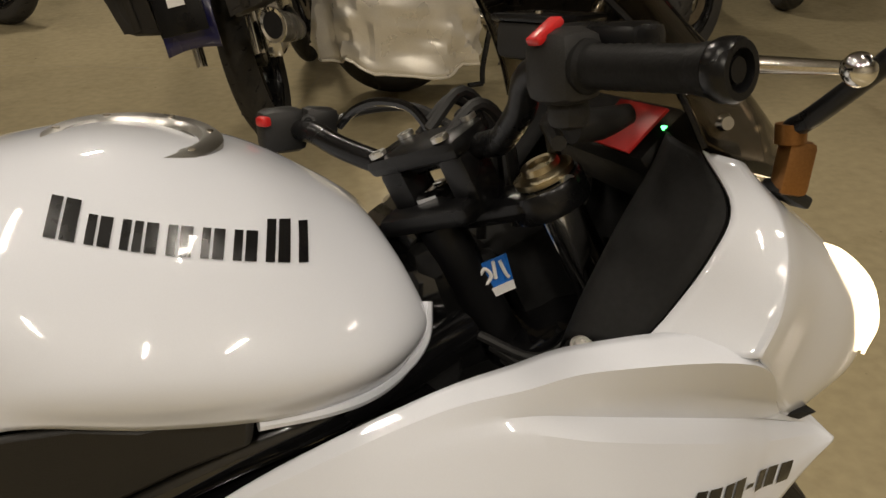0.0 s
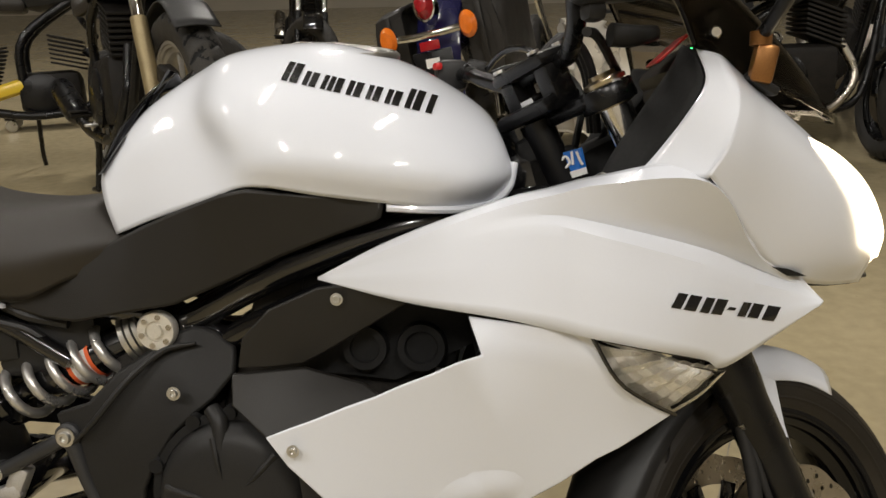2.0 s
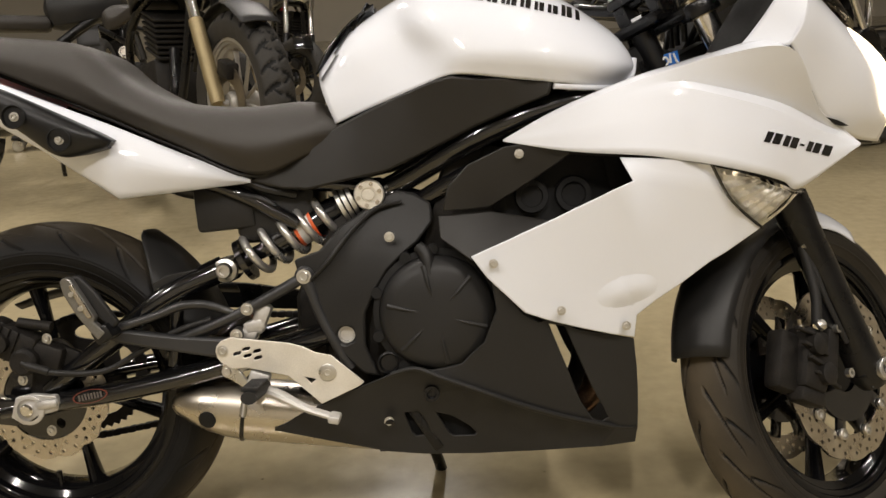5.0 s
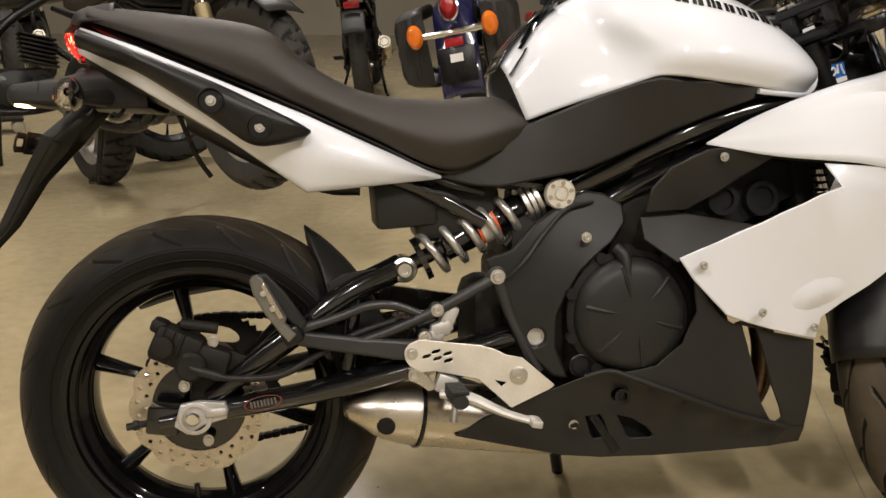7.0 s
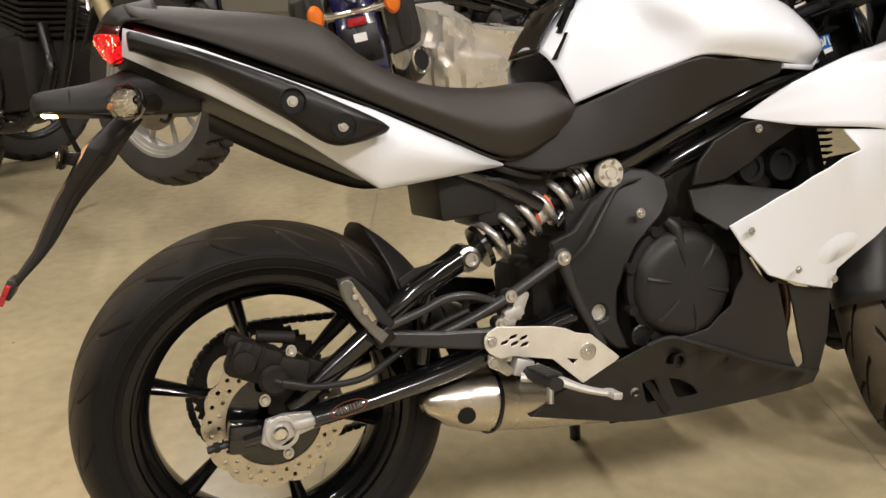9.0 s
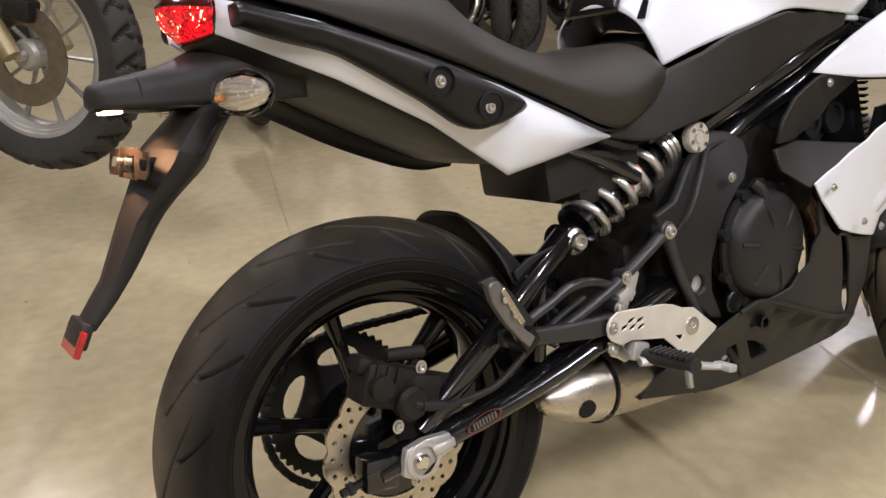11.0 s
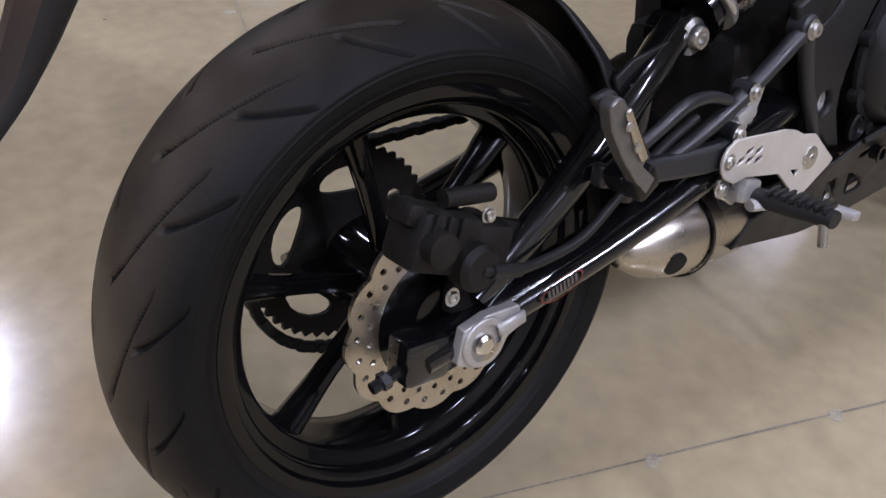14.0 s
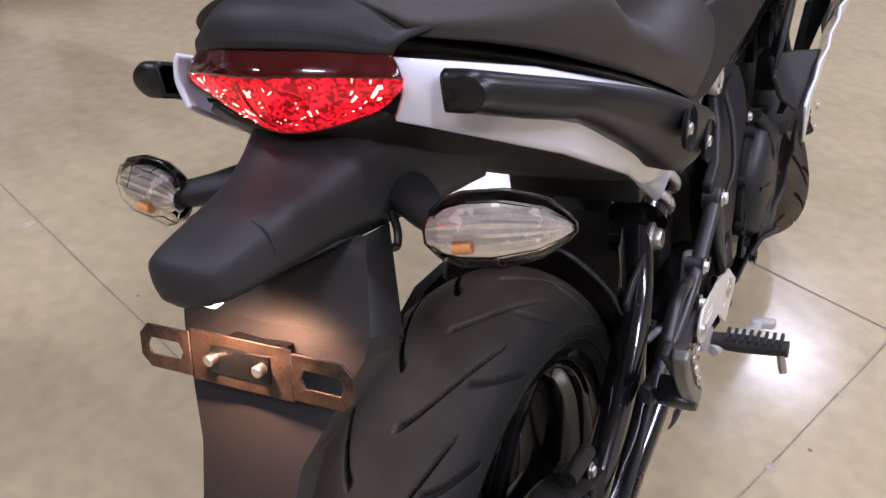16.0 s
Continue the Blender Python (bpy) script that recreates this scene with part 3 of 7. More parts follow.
# ---- the white motorcycle on its side stand ----
LEAN = 12.0
BIKE = Matrix.Translation((0, 0.027, 0.297)) @ Matrix.Rotation(radians(-LEAN), 4, "X") @ Matrix.Translation((0, 0, -0.312))
bike = thing("motorcycle", BIKE, "white half-faired sport motorcycle leaning on its side stand, tail light lit", "motorcycle")
HEAD = Vector((1.2905, 0, 0.298))
RAKE = radians(24.2)
STEER = Matrix.Translation((0, -0.0336, 0)) @ Matrix.Translation(HEAD) @ Matrix.Rotation(radians(35.9), 4, Vector((-math.sin(RAKE), 0, math.cos(RAKE)))) @ Matrix.Translation(-HEAD)


def both(name, make, mat, label="", **kw):
    """A part and its twin on the other side."""
    a = part(name, make(), mat, bike, label, **kw)
    b = part(name, flipped(make()), mat, bike, label, **kw)
    return a, b


BOLT = part("bolt", bolt_mesh(), ALLOY, bike, "round socket-head bolt", m=pose(0.472, -0.160, 0.518))
for x, y, z, k in ((0.376, -0.158, 0.468, 0.85), (0.356, -0.158, 0.426, 0.85), (0.614, -0.166, 0.577, 0.7), (0.823, -0.205, 0.700, 0.6),
                   (0.776, -0.238, 0.535, 0.6), (0.878, -0.229, 0.457, 0.6), (0.983, -0.199, 0.424, 0.6), (0.598, -0.148, 0.269, 0.7),
                   (0.224, -0.118, 0.495, 0.7), (0.050, -0.212, 0.789, 0.62), (0.117, -0.2125, 0.751, 0.62)):
    again(BOLT, bike, pose(x, y, z) @ Matrix.Diagonal((k, k, k, 1)))
again(BOLT, bike, pose(1.113, -0.216, 0.832, 0, 0, 0) @ Matrix.Rotation(radians(-55), 4, "X") @ Matrix.Diagonal((0.75, 0.75, 0.75, 1)))

# rear wheel
RW = Matrix.Translation((0, 0, 0.3175)) @ Matrix.Rotation(radians(-1.2), 4, "Z") @ Matrix.Rotation(radians(2.0), 4, "X")
rear = part("rear_wheel", rim_bm(0.215, 0.130), WHEEL_BLACK, bike, "gloss black cast six-spoke wheel", m=RW)
spokes_and_hub(rear, WHEEL_BLACK, 0.215, 6, radians(102), 0.030, 0.052, 0.13)
v, f, d = tyre_bm(0.300, 0.154, 0.221, 1400, 240, 17, "road", 0.0065)
array_part("tyre", v, f, RUBBER, rear, "worn black road tyre with slanted grooves", groove_shade=d)
part("brake_disc", disc_bm(0.074, 0.107, 13, 0.0065, [(0.084, 26, 0.0, 0.0033), (0.097, 26, 0.12, 0.0036)], 0.005, 520, 20), DISC, rear, "drilled wavy steel brake disc", m=pose(0, -0.086, 0))
part("disc_carrier", turned([(0.03, 0), (0.080, 0), (0.080, 0.006), (0.03, 0.008)], 36, (0, -0.077, 0)), GLOSS, rear)
part("axle_nut", joined(turned([(0, 0.004), (0.011, 0.004), (0.011, 0.024), (0.008, 0.027), (0, 0.027)], 20, (0, -0.128, 0)),
                        turned([(0.013, 0), (0.017, 0.001), (0.017, 0.012), (0.013, 0.014)], 6, (0, -0.130, 0))), CHROME, rear)
part("valve", tube([(-0.02, -0.02, -0.20), (-0.022, -0.022, -0.155)], 0.005, 8, 2), SATIN, rear)
# sprocket and chain, far side
teeth = [((0.110 + (0.007 if k % 2 else 0)) * math.cos(math.pi * k / 46), (0.110 + (0.007 if k % 2 else 0)) * math.sin(math.pi * k / 46)) for k in range(92)]
part("sprocket", plate(teeth, 0.006, [[((0.078 + 0.015 * math.sin(q)) * math.cos(a + 0.46 * math.cos(q)), (0.078 + 0.015 * math.sin(q)) * math.sin(a + 0.46 * math.cos(q))) for q in (2 * math.pi * j / 16 for j in range(16))] for a in (2 * math.pi * k / 5 + 0.18 for k in range(5))] + [ring_hole(0, 0, 0.025, 20)], y=0.098), GRIME, rear, "toothed black rear sprocket")


def chain_links():
    bms = []
    arc = [(0.119 * math.cos(a), 0.119 * math.sin(a)) for a in np.linspace(radians(84), radians(276), 27)]
    path = [(0.55 - 0.0148 * k, 0.098 + 0.0006 * k) for k in range(0, 37)] + arc + [(0.024 + 0.0148 * k, -0.118 + 0.0026 * k) for k in range(36)]
    for n, ((x, z), (x2, z2)) in enumerate(zip(path, path[1:])):
        a = math.degrees(math.atan2(z2 - z, x2 - x))
        bms.append(block(((x + x2) / 2, 0.095, (z + z2) / 2), (0.0165, 0.020 if n % 2 else 0.015, 0.0125), (0, -a, 0), 0.0045))
    return joined(*bms)


part("chain", chain_links(), GRIME, bike, "oily black drive chain", m=Matrix.Translation((0, 0, 0.312)))
part("chain_guard", loft([[(-0.127, 0.105, 0.446), (-0.046, 0.105, 0.468), (0.064, 0.105, 0.478), (0.30, 0.105, 0.462)],
                          [(-0.127, 0.080, 0.458), (-0.046, 0.080, 0.484), (0.064, 0.080, 0.496), (0.30, 0.080, 0.480)]], 2, 5), PLASTIC, bike, solid=0.003)

# swingarm
arm = part("swingarm", joined(
    tube([(-0.055, -0.112, 0.303), (0.05, -0.114, 0.318), (0.18, -0.118, 0.338), (0.32, -0.118, 0.368), (0.50, -0.110, 0.415)], [0.026, 0.029, 0.030, 0.032, 0.034], 16, 5, 0.6),
    block((-0.052, -0.114, 0.305), (0.05, 0.036, 0.046), (0, 8, 0), 0.006)), GLOSS, bike, "gloss black tubular swingarm")
part("upper_brace", tube([(0.02, -0.112, 0.334), (0.08, -0.113, 0.378), (0.15, -0.115, 0.428), (0.235, -0.110, 0.490), (0.325, -0.086, 0.530)], [0.015, 0.018, 0.019, 0.020, 0.022], 16), GLOSS, arm)
part("far_arm", tube([(-0.055, 0.112, 0.303), (0.05, 0.116, 0.318), (0.18, 0.118, 0.338), (0.32, 0.118, 0.368), (0.50, 0.110, 0.415)], [0.026, 0.029, 0.030, 0.032, 0.034], 16, 5, 0.6), GLOSS, arm)
part("cross_tube", tube([(0.31, -0.11, 0.39), (0.33, 0, 0.41), (0.31, 0.11, 0.39)], 0.032, 12), GLOSS, arm)
part("strut", tube([(0.235, -0.108, 0.37), (0.25, -0.110, 0.49)], 0.012, 10, 2), GLOSS, arm)
part("axle_adjuster", joined(plate([(-0.032, 0.300), (-0.022, 0.333), (0.005, 0.338), (0.045, 0.334), (0.050, 0.322), (0.047, 0.309), (0.012, 0.300), (-0.012, 0.286)], 0.012, y=-0.146),
                             turned([(0.026, 0), (0.026, 0.003), (0.019, 0.004)], 24, (0, -0.146, 0.312)),
                             block((0.032, -0.150, 0.321), (0.034, 0.006, 0.014), (0, -6, 0), 0.002)), CAST, bike, "cast silver axle adjuster block", bevel=0.0015)
part("adjuster_bolt", joined(tube([(-0.075, -0.117, 0.300), (-0.108, -0.117, 0.295)], 0.006, 8, 2), turned([(0, 0), (0.009, 0), (0.009, 0.008), (0, 0.008)], 6, (-0.09, -0.117, 0.298), (-1, 0, -0.12))), SATIN, bike)


def decal_ring(cx, cz, rx, rz, turn, y, w):
    c, s = math.cos(turn), math.sin(turn)
    rows = []
    for q in (1.0, 1.0 - w):
        rows.append([(cx + q * rx * math.cos(a) * c - q * rz * math.sin(a) * s, y, cz + q * rx * math.cos(a) * s + q * rz * math.sin(a) * c) for a in np.linspace(0, 2 * math.pi, 41)])
    return sheet(rows)


part("oval_sticker", decal_ring(0.103, 0.331, 0.030, 0.0115, 0.17, -0.1465, 0.10), DULL_RED, bike, "oval sticker with thin red rim")
for k in range(8):
    part("sticker_bar", block((0.085 + 0.0052 * k, -0.1465, 0.328 + 0.0009 * k), (0.0032, 0.001, 0.010), (0, -10, 0), 0), GREY_INK, bike)

# rear caliper and brake hose
rc = part("rear_caliper", block((-0.028, -0.112, 0.418), (0.075, 0.050, 0.058), (0, 25, 0), 0.010), GRIME, bike, "dusty black rear brake caliper")
part("caliper_half", block((0.020, -0.112, 0.396), (0.065, 0.040, 0.048), (0, 18, 0), 0.010), GRIME, rc)
part("piston_boss", turned([(0, 0), (0.022, 0), (0.023, 0.022), (0.018, 0.028), (0, 0.028)], 22, (-0.004, -0.125, 0.392)), GRIME, rc)
part("piston_boss", turned([(0, 0), (0.016, 0), (0.016, 0.03), (0, 0.032)], 18, (-0.044, -0.12, 0.425)), GRIME, rc)
part("caliper_bracket", block((0.05, -0.108, 0.386), (0.085, 0.012, 0.046), (0, 24, 0), 0.004), GRIME, rc)
part("caliper_lug", block((-0.052, -0.112, 0.452), (0.026, 0.034, 0.022), (0, 25, 0), 0.006), GRIME, rc)
part("slide_pin", tube([(-0.02, -0.118, 0.455), (0.035, -0.118, 0.445)], 0.009, 10, 2), GRIME, rc)
part("torque_lug", block((0.01, -0.106, 0.352), (0.04, 0.014, 0.05), (0, 10, 0), 0.004), GRIME, rc)
for k in range(3):
    part("caliper_ridge", block((-0.048 + 0.014 * k, -0.1385, 0.436 - 0.006 * k), (0.005, 0.006, 0.040), (0, 25, 0), 0.002), GRIME, rc)
part("brake_hose", joined(tube([(-0.004, -0.150, 0.392), (0.02, -0.152, 0.382), (0.06, -0.148, 0.372), (0.13, -0.142, 0.372), (0.19, -0.140, 0.402), (0.25, -0.138, 0.432), (0.31, -0.135, 0.45)], 0.0052, 10),
                          tube([(0.005, -0.152, 0.388), (0.04, -0.151, 0.376)], 0.0072, 10, 2)), PLASTIC, bike, "black rubber brake hose")
for x, y, z in ((0.028, -0.123, 0.426), (-0.018, -0.124, 0.358), (0.012, -0.100, 0.262)):
    again(BOLT, bike, pose(x, y, z) @ Matrix.Diagonal((0.7, 0.7, 0.8, 1)))

# shock absorber
A, B = Vector((0.330, -0.080, 0.527)), Vector((0.588, -0.078, 0.652))
ax = (B - A).normalized()
L = (B - A).length
part("shock_body", joined(
    turned([(0, 0), (0.013, 0), (0.013, 0.25 * L), (0.024, 0.26 * L), (0.026, 0.75 * L), (0.022, 0.77 * L), (0.022, L), (0, L)], 28, A, ax),
    turned([(0, -0.022), (0.022, -0.022), (0.022, 0.02), (0, 0.02)], 24, A), turned([(0.014, 0), (0.037, 0), (0.037, 0.010), (0.014, 0.010)], 28, A + ax * 0.10 * L, ax)), GLOSS, bike, "black shock absorber body")


def coil():
    u = ax.orthogonal().normalized()
    w = ax.cross(u)
    pts = []
    for k in range(0, 6 * 20 + 1):
        a = 2 * math.pi * 5.2 / 6 * k / 20
        pts.append(A + ax * L * (0.15 + 0.62 * k / 120) + 0.0345 * (u * math.cos(a) + w * math.sin(a)))
    return tube([tuple(p) for p in pts], 0.0068, 10, 1)


part("coil_spring", coil(), SPRING, bike, "silver painted coil spring")
part("preload_collar", joined(*[turned([(0.030, h), (0.0385, h), (0.0385, h + 0.007), (0.030, h + 0.007)], 26, A + ax * 0.775 * L, ax) for h in (0, 0.010, 0.020)]), ALLOY, bike, "ribbed metal preload collar")
for h0, h1, mt, q in ((0.47, 0.49, ORANGE, 0.0272), (0.49, 0.575, PAPER, 0.0272), (0.575, 0.595, ORANGE, 0.0272)):
    part("shock_label", turned([(q, L * h0), (q, L * h1)], 28, A, ax), mt, bike)
part("shock_bolt", turned([(0, 0), (0.020, 0), (0.020, 0.004), (0.014, 0.007), (0.013, 0.014), (0.011, 0.016), (0.007, 0.016), (0.007, 0.008), (0, 0.008)], 24, A + Vector((0, -0.022, 0))), ALLOY, bike, "steel lower shock bolt")
CAP = Vector((0.5815, -0.119, 0.645))
cap = part("pivot_cap", turned([(0, 0), (0.0245, 0), (0.0255, 0.010), (0.023, 0.014), (0.013, 0.014), (0.012, 0.010), (0.009, 0.010), (0.0085, 0.016), (0, 0.016)], 36, CAP), NICKEL, bike, "machined round silver cap with screws")
for k in range(6):
    a = 2 * math.pi * k / 6 + 0.3
    part("cap_screw", turned([(0, 0), (0.0036, 0), (0.0036, 0.002), (0, 0.002)], 10, CAP + Vector((0.0180 * math.cos(a), -0.0138, 0.0180 * math.sin(a)))), STEEL, cap)
part("shock_eye", joined(turned([(0, -0.03), (0.024, -0.03), (0.024, 0), (0, 0)], 24, CAP), tube([tuple(B), (0.62, -0.10, 0.64), (0.68, -0.08, 0.62)], 0.022, 12, 3)), GLOSS, bike)

# main frame tubes
both("frame_tube", lambda: joined(
    tube([(1.06, -0.075, 0.80), (0.95, -0.150, 0.786), (0.86, -0.160, 0.766), (0.79, -0.158, 0.742), (0.716, -0.140, 0.708), (0.642, -0.108, 0.668), (0.56, -0.088, 0.625), (0.50, -0.08, 0.56)], 0.019, 16),
    tube([(1.02, -0.100, 0.752), (0.93, -0.150, 0.744), (0.82, -0.150, 0.704), (0.70, -0.125, 0.650), (0.62, -0.100, 0.600)], 0.016, 14),
    tube([(0.60, -0.090, 0.650), (0.50, -0.095, 0.668), (0.36, -0.105, 0.690), (0.20, -0.100, 0.735), (0.0, -0.085, 0.815)], 0.015, 12),
    tube([(0.46, -0.108, 0.60), (0.36, -0.105, 0.655), (0.24, -0.10, 0.70)], 0.013, 12)), GLOSS, "gloss black steel frame tube")

# footrest hanger, heel plate, pegs, brake pedal
hanger = part("footrest_hanger", joined(
    tube([(0.478, -0.150, 0.520), (0.376, -0.149, 0.467), (0.301, -0.147, 0.436), (0.240, -0.142, 0.416)], [0.011, 0.010, 0.009, 0.008], 12, 4, 0.9),
    turned([(0, -0.016), (0.016, -0.014), (0.016, 0.006), (0.013, 0.009), (0, 0.009)], 24, (0.472, -0.150, 0.518)),
    turned([(0, -0.014), (0.011, -0.014), (0.011, 0.006), (0, 0.008)], 18, (0.376, -0.150, 0.468)),
    turned([(0, -0.014), (0.011, -0.014), (0.011, 0.006), (0, 0.008)], 18, (0.356, -0.150, 0.426))), HANGER_PAINT, bike, "satin black cast footrest hanger")
part("upper_stay", tube([(0.148, -0.156, 0.442), (0.223, -0.152, 0.462), (0.268, -0.150, 0.477), (0.311, -0.149, 0.476), (0.356, -0.148, 0.459)], [0.008, 0.007, 0.0075, 0.007, 0.006], 12, 5), HANGER_PAINT, hanger)
part("lower_beam", plate([(0.144, 0.451), (0.162, 0.443), (0.257, 0.428), (0.332, 0.421), (0.363, 0.423), (0.362, 0.387), (0.309, 0.391), (0.222, 0.407), (0.162, 0.419), (0.140, 0.427)], 0.018, y=-0.157), HANGER_PAINT, hanger, bevel=0.005)
part("hanger_arm", tube([(0.474, -0.150, 0.514), (0.494, -0.150, 0.454), (0.515, -0.150, 0.409), (0.540, -0.148, 0.362)], [0.011, 0.009, 0.009, 0.009], 12), HANGER_PAINT, hanger)
slots = [[(x - 0.006, z - 0.004), (x + 0.004, z - 0.0020), (x + 0.0075, z + 0.0012), (x + 0.006, z + 0.004), (x - 0.004, z + 0.0020), (x - 0.0075, z - 0.0012)] for x, z in
         ((0.357, 0.397), (0.372, 0.404), (0.390, 0.400), (0.374, 0.393), (0.391, 0.389))]
part("heel_plate", plate([(0.322, 0.402), (0.324, 0.410), (0.331, 0.418), (0.346, 0.424), (0.442, 0.411), (0.465, 0.404), (0.484, 0.394), (0.510, 0.388), (0.562, 0.342), (0.555, 0.336), (0.491, 0.308), (0.457, 0.340), (0.439, 0.357), (0.370, 0.373), (0.348, 0.372), (0.330, 0.383), (0.324, 0.392)], 0.004,
                         slots + [[(0.465, 0.354), (0.484, 0.350), (0.476, 0.343)]], y=-0.1655), NICKEL, bike, "brushed aluminium heel guard plate with slots", bevel=0.001)
part("plate_tab", plate([(0.330, 0.380), (0.351, 0.377), (0.362, 0.362), (0.374, 0.344), (0.361, 0.339), (0.346, 0.350), (0.333, 0.357), (0.328, 0.368)], 0.006, y=-0.159), ALLOY, bike, "small cast lug under the heel plate", bevel=0.002)
for x, z, y in ((0.334, 0.402, -0.1655), (0.503, 0.360, -0.1655), (0.338, 0.366, -0.159)):
    again(BOLT, bike, pose(x, y, z) @ Matrix.Diagonal((0.8, 0.6, 0.8, 1)))
part("plate_washer", turned([(0.006, 0), (0.0145, 0), (0.0145, 0.002), (0.012, 0.003), (0.006, 0.003)], 24, (0.503, -0.1655, 0.360)), ALLOY, bike)
part("master_cylinder", joined(block((0.394, -0.138, 0.450), (0.024, 0.024, 0.050), (0, 24, 0), 0.006), block((0.384, -0.142, 0.438), (0.036, 0.018, 0.022), (0, -20, 0), 0.006), block((0.374, -0.140, 0.424), (0.026, 0.02, 0.026), (0, 24, 0), 0.006)), CAST, bike, "cast silver brake master cylinder")
peg = part("rider_peg", tube([(0.396, -0.160, 0.343), (0.396, -0.200, 0.344), (0.3955, -0.262, 0.347)], [0.012, 0.0145, 0.0125], 12, 4, 0.8), PLASTIC, bike, "ribbed black rubber footrest")
for k in range(8):
    part("peg_rib", block((0.396, -0.186 - 0.0096 * k, 0.3560 + 0.0004 * k), (0.027, 0.0045, 0.006), (0, 0, 0), 0.001), PLASTIC, peg)
part("peg_bracket", joined(block((0.388, -0.154, 0.350), (0.034, 0.024, 0.030), (0, 20, 0), 0.005), block((0.356, -0.150, 0.372), (0.028, 0.012, 0.022), (0, -30, 0), 0.004)), CAST, bike)
part("peg_feeler", tube([(0.388, -0.254, 0.342), (0.384, -0.259, 0.318)], 0.0055, 10, 2), ALLOY, peg)
part("brake_pedal", joined(tube([(0.378, -0.170, 0.338), (0.420, -0.186, 0.334), (0.470, -0.200, 0.312), (0.510, -0.206, 0.299)], [0.010, 0.0125, 0.009, 0.008], 10, 4, 0.7),
                           block((0.518, -0.213, 0.298), (0.018, 0.034, 0.012), (0, 12, 0), 0.003)), CAST, bike, "cast aluminium rear brake pedal")
ppeg = part("passenger_peg", plate([(0.093, 0.530), (0.098, 0.535), (0.105, 0.537), (0.111, 0.533), (0.146, 0.471), (0.142, 0.464), (0.161, 0.447), (0.148, 0.434), (0.134, 0.451), (0.115, 0.477), (0.098, 0.508)], 0.016, y=-0.203), GREY_CAST, bike, "folded grey metal passenger footrest", bevel=0.004)
part("peg_pad", plate([(0.114, 0.527), (0.143, 0.473), (0.135, 0.470), (0.124, 0.490), (0.109, 0.522)], 0.005, y=-0.207), STEEL, ppeg, bevel=0.002)
for x, z in ((0.113, 0.510), (0.126, 0.487)):
    part("pad_stud", turned([(0, 0), (0.0045, 0), (0.004, 0.002), (0, 0.0025)], 12, (x, -0.207, z)), ALLOY, ppeg)
part("peg_rubber", plate([(0.092, 0.534), (0.116, 0.538), (0.144, 0.507), (0.176, 0.459), (0.164, 0.448), (0.143, 0.468), (0.120, 0.500)], 0.012, y=-0.186), PLASTIC, ppeg, bevel=0.004)
part("peg_pivot", block((0.153, -0.180, 0.443), (0.030, 0.044, 0.026), (0, -30, 0), 0.005), SATIN, ppeg)
lp = part("far_passenger_peg", plate([(0.092, 0.534), (0.118, 0.534), (0.154, 0.452), (0.138, 0.438), (0.112, 0.484)], 0.018, y=0.203), SATIN, bike, "black far-side passenger footrest", bevel=0.003)
part("far_hanger", plate([(0.150, 0.455), (0.222, 0.477), (0.300, 0.470), (0.478, 0.440), (0.484, 0.410), (0.300, 0.422), (0.190, 0.428)], 0.018, y=0.178), SATIN, bike)
part("side_stand", joined(tube([(0.60, 0.10, 0.30), (0.66, 0.20, 0.10), (0.69, 0.270, -0.040)], 0.012, 10), block((0.69, 0.272, -0.050), (0.05, 0.035, 0.012), (12, 0, 0), 0.004)), SATIN, bike, "black side stand holding the machine up")

# inner mudguard over the rear tyre
def hugger():
    cols = ((-0.105, 0.272, 20), (-0.099, 0.282, 15), (-0.088, 0.298, 10), (-0.05, 0.327, 1), (0, 0.330, 0), (0.05, 0.325, 0.5), (0.088, 0.306, 3), (0.105, 0.280, 9))
    rows = []
    for k, a in enumerate((59, 51, 41, 30, 18)):
        rows.append([((r - 0.002 * k * (r > 0.3)) * math.cos(radians(a - off * (1 - 0.22 * k))), y, 0.312 + (r - 0.002 * k * (r > 0.3)) * math.sin(radians(a - off * (1 - 0.22 * k)))) for y, r, off in cols])
    return loft(rows, 4, 3)


part("hugger", hugger(), PLASTIC, bike, "black plastic inner mudguard over the tyre", solid=0.004)
part("hugger_lug", plate([(0.206, 0.510), (0.232, 0.524), (0.285, 0.532), (0.300, 0.508), (0.232, 0.478), (0.214, 0.482)], 0.006, y=-0.1105), PLASTIC, bike, bevel=0.002)

# silencer under the engine
part("silencer", joined(turned([(0.0, -0.01), (0.010, -0.008), (0.020, 0.0), (0.040, 0.040), (0.050, 0.085), (0.0525, 0.108), (0.0535, 0.112), (0.0525, 0.116), (0.054, 0.20), (0.054, 0.30), (0.053, 0.37), (0.044, 0.40), (0, 0.40)], 40, (0.236, -0.106, 0.304), (1, 0.13, -0.16))), STEEL, bike, "short brushed stainless underslung silencer")
part("silencer_band", turned([(0.0545, 0.110), (0.0565, 0.111), (0.0565, 0.116), (0.0545, 0.117)], 40, (0.236, -0.106, 0.304), (1, 0.13, -0.16)), SATIN, bike)
# No bore is cut: the disc's black stands for shade in the hole.
part("silencer_outlet", turned([(0.0150, -0.006), (0.0150, 0.0012), (0.0135, 0.0016), (0, 0.0016)], 28, (0.293, -0.1400, 0.2812), (-0.237, -0.92, -0.29)), DARK, bike, "flat black disc standing for the silencer outlet hole")

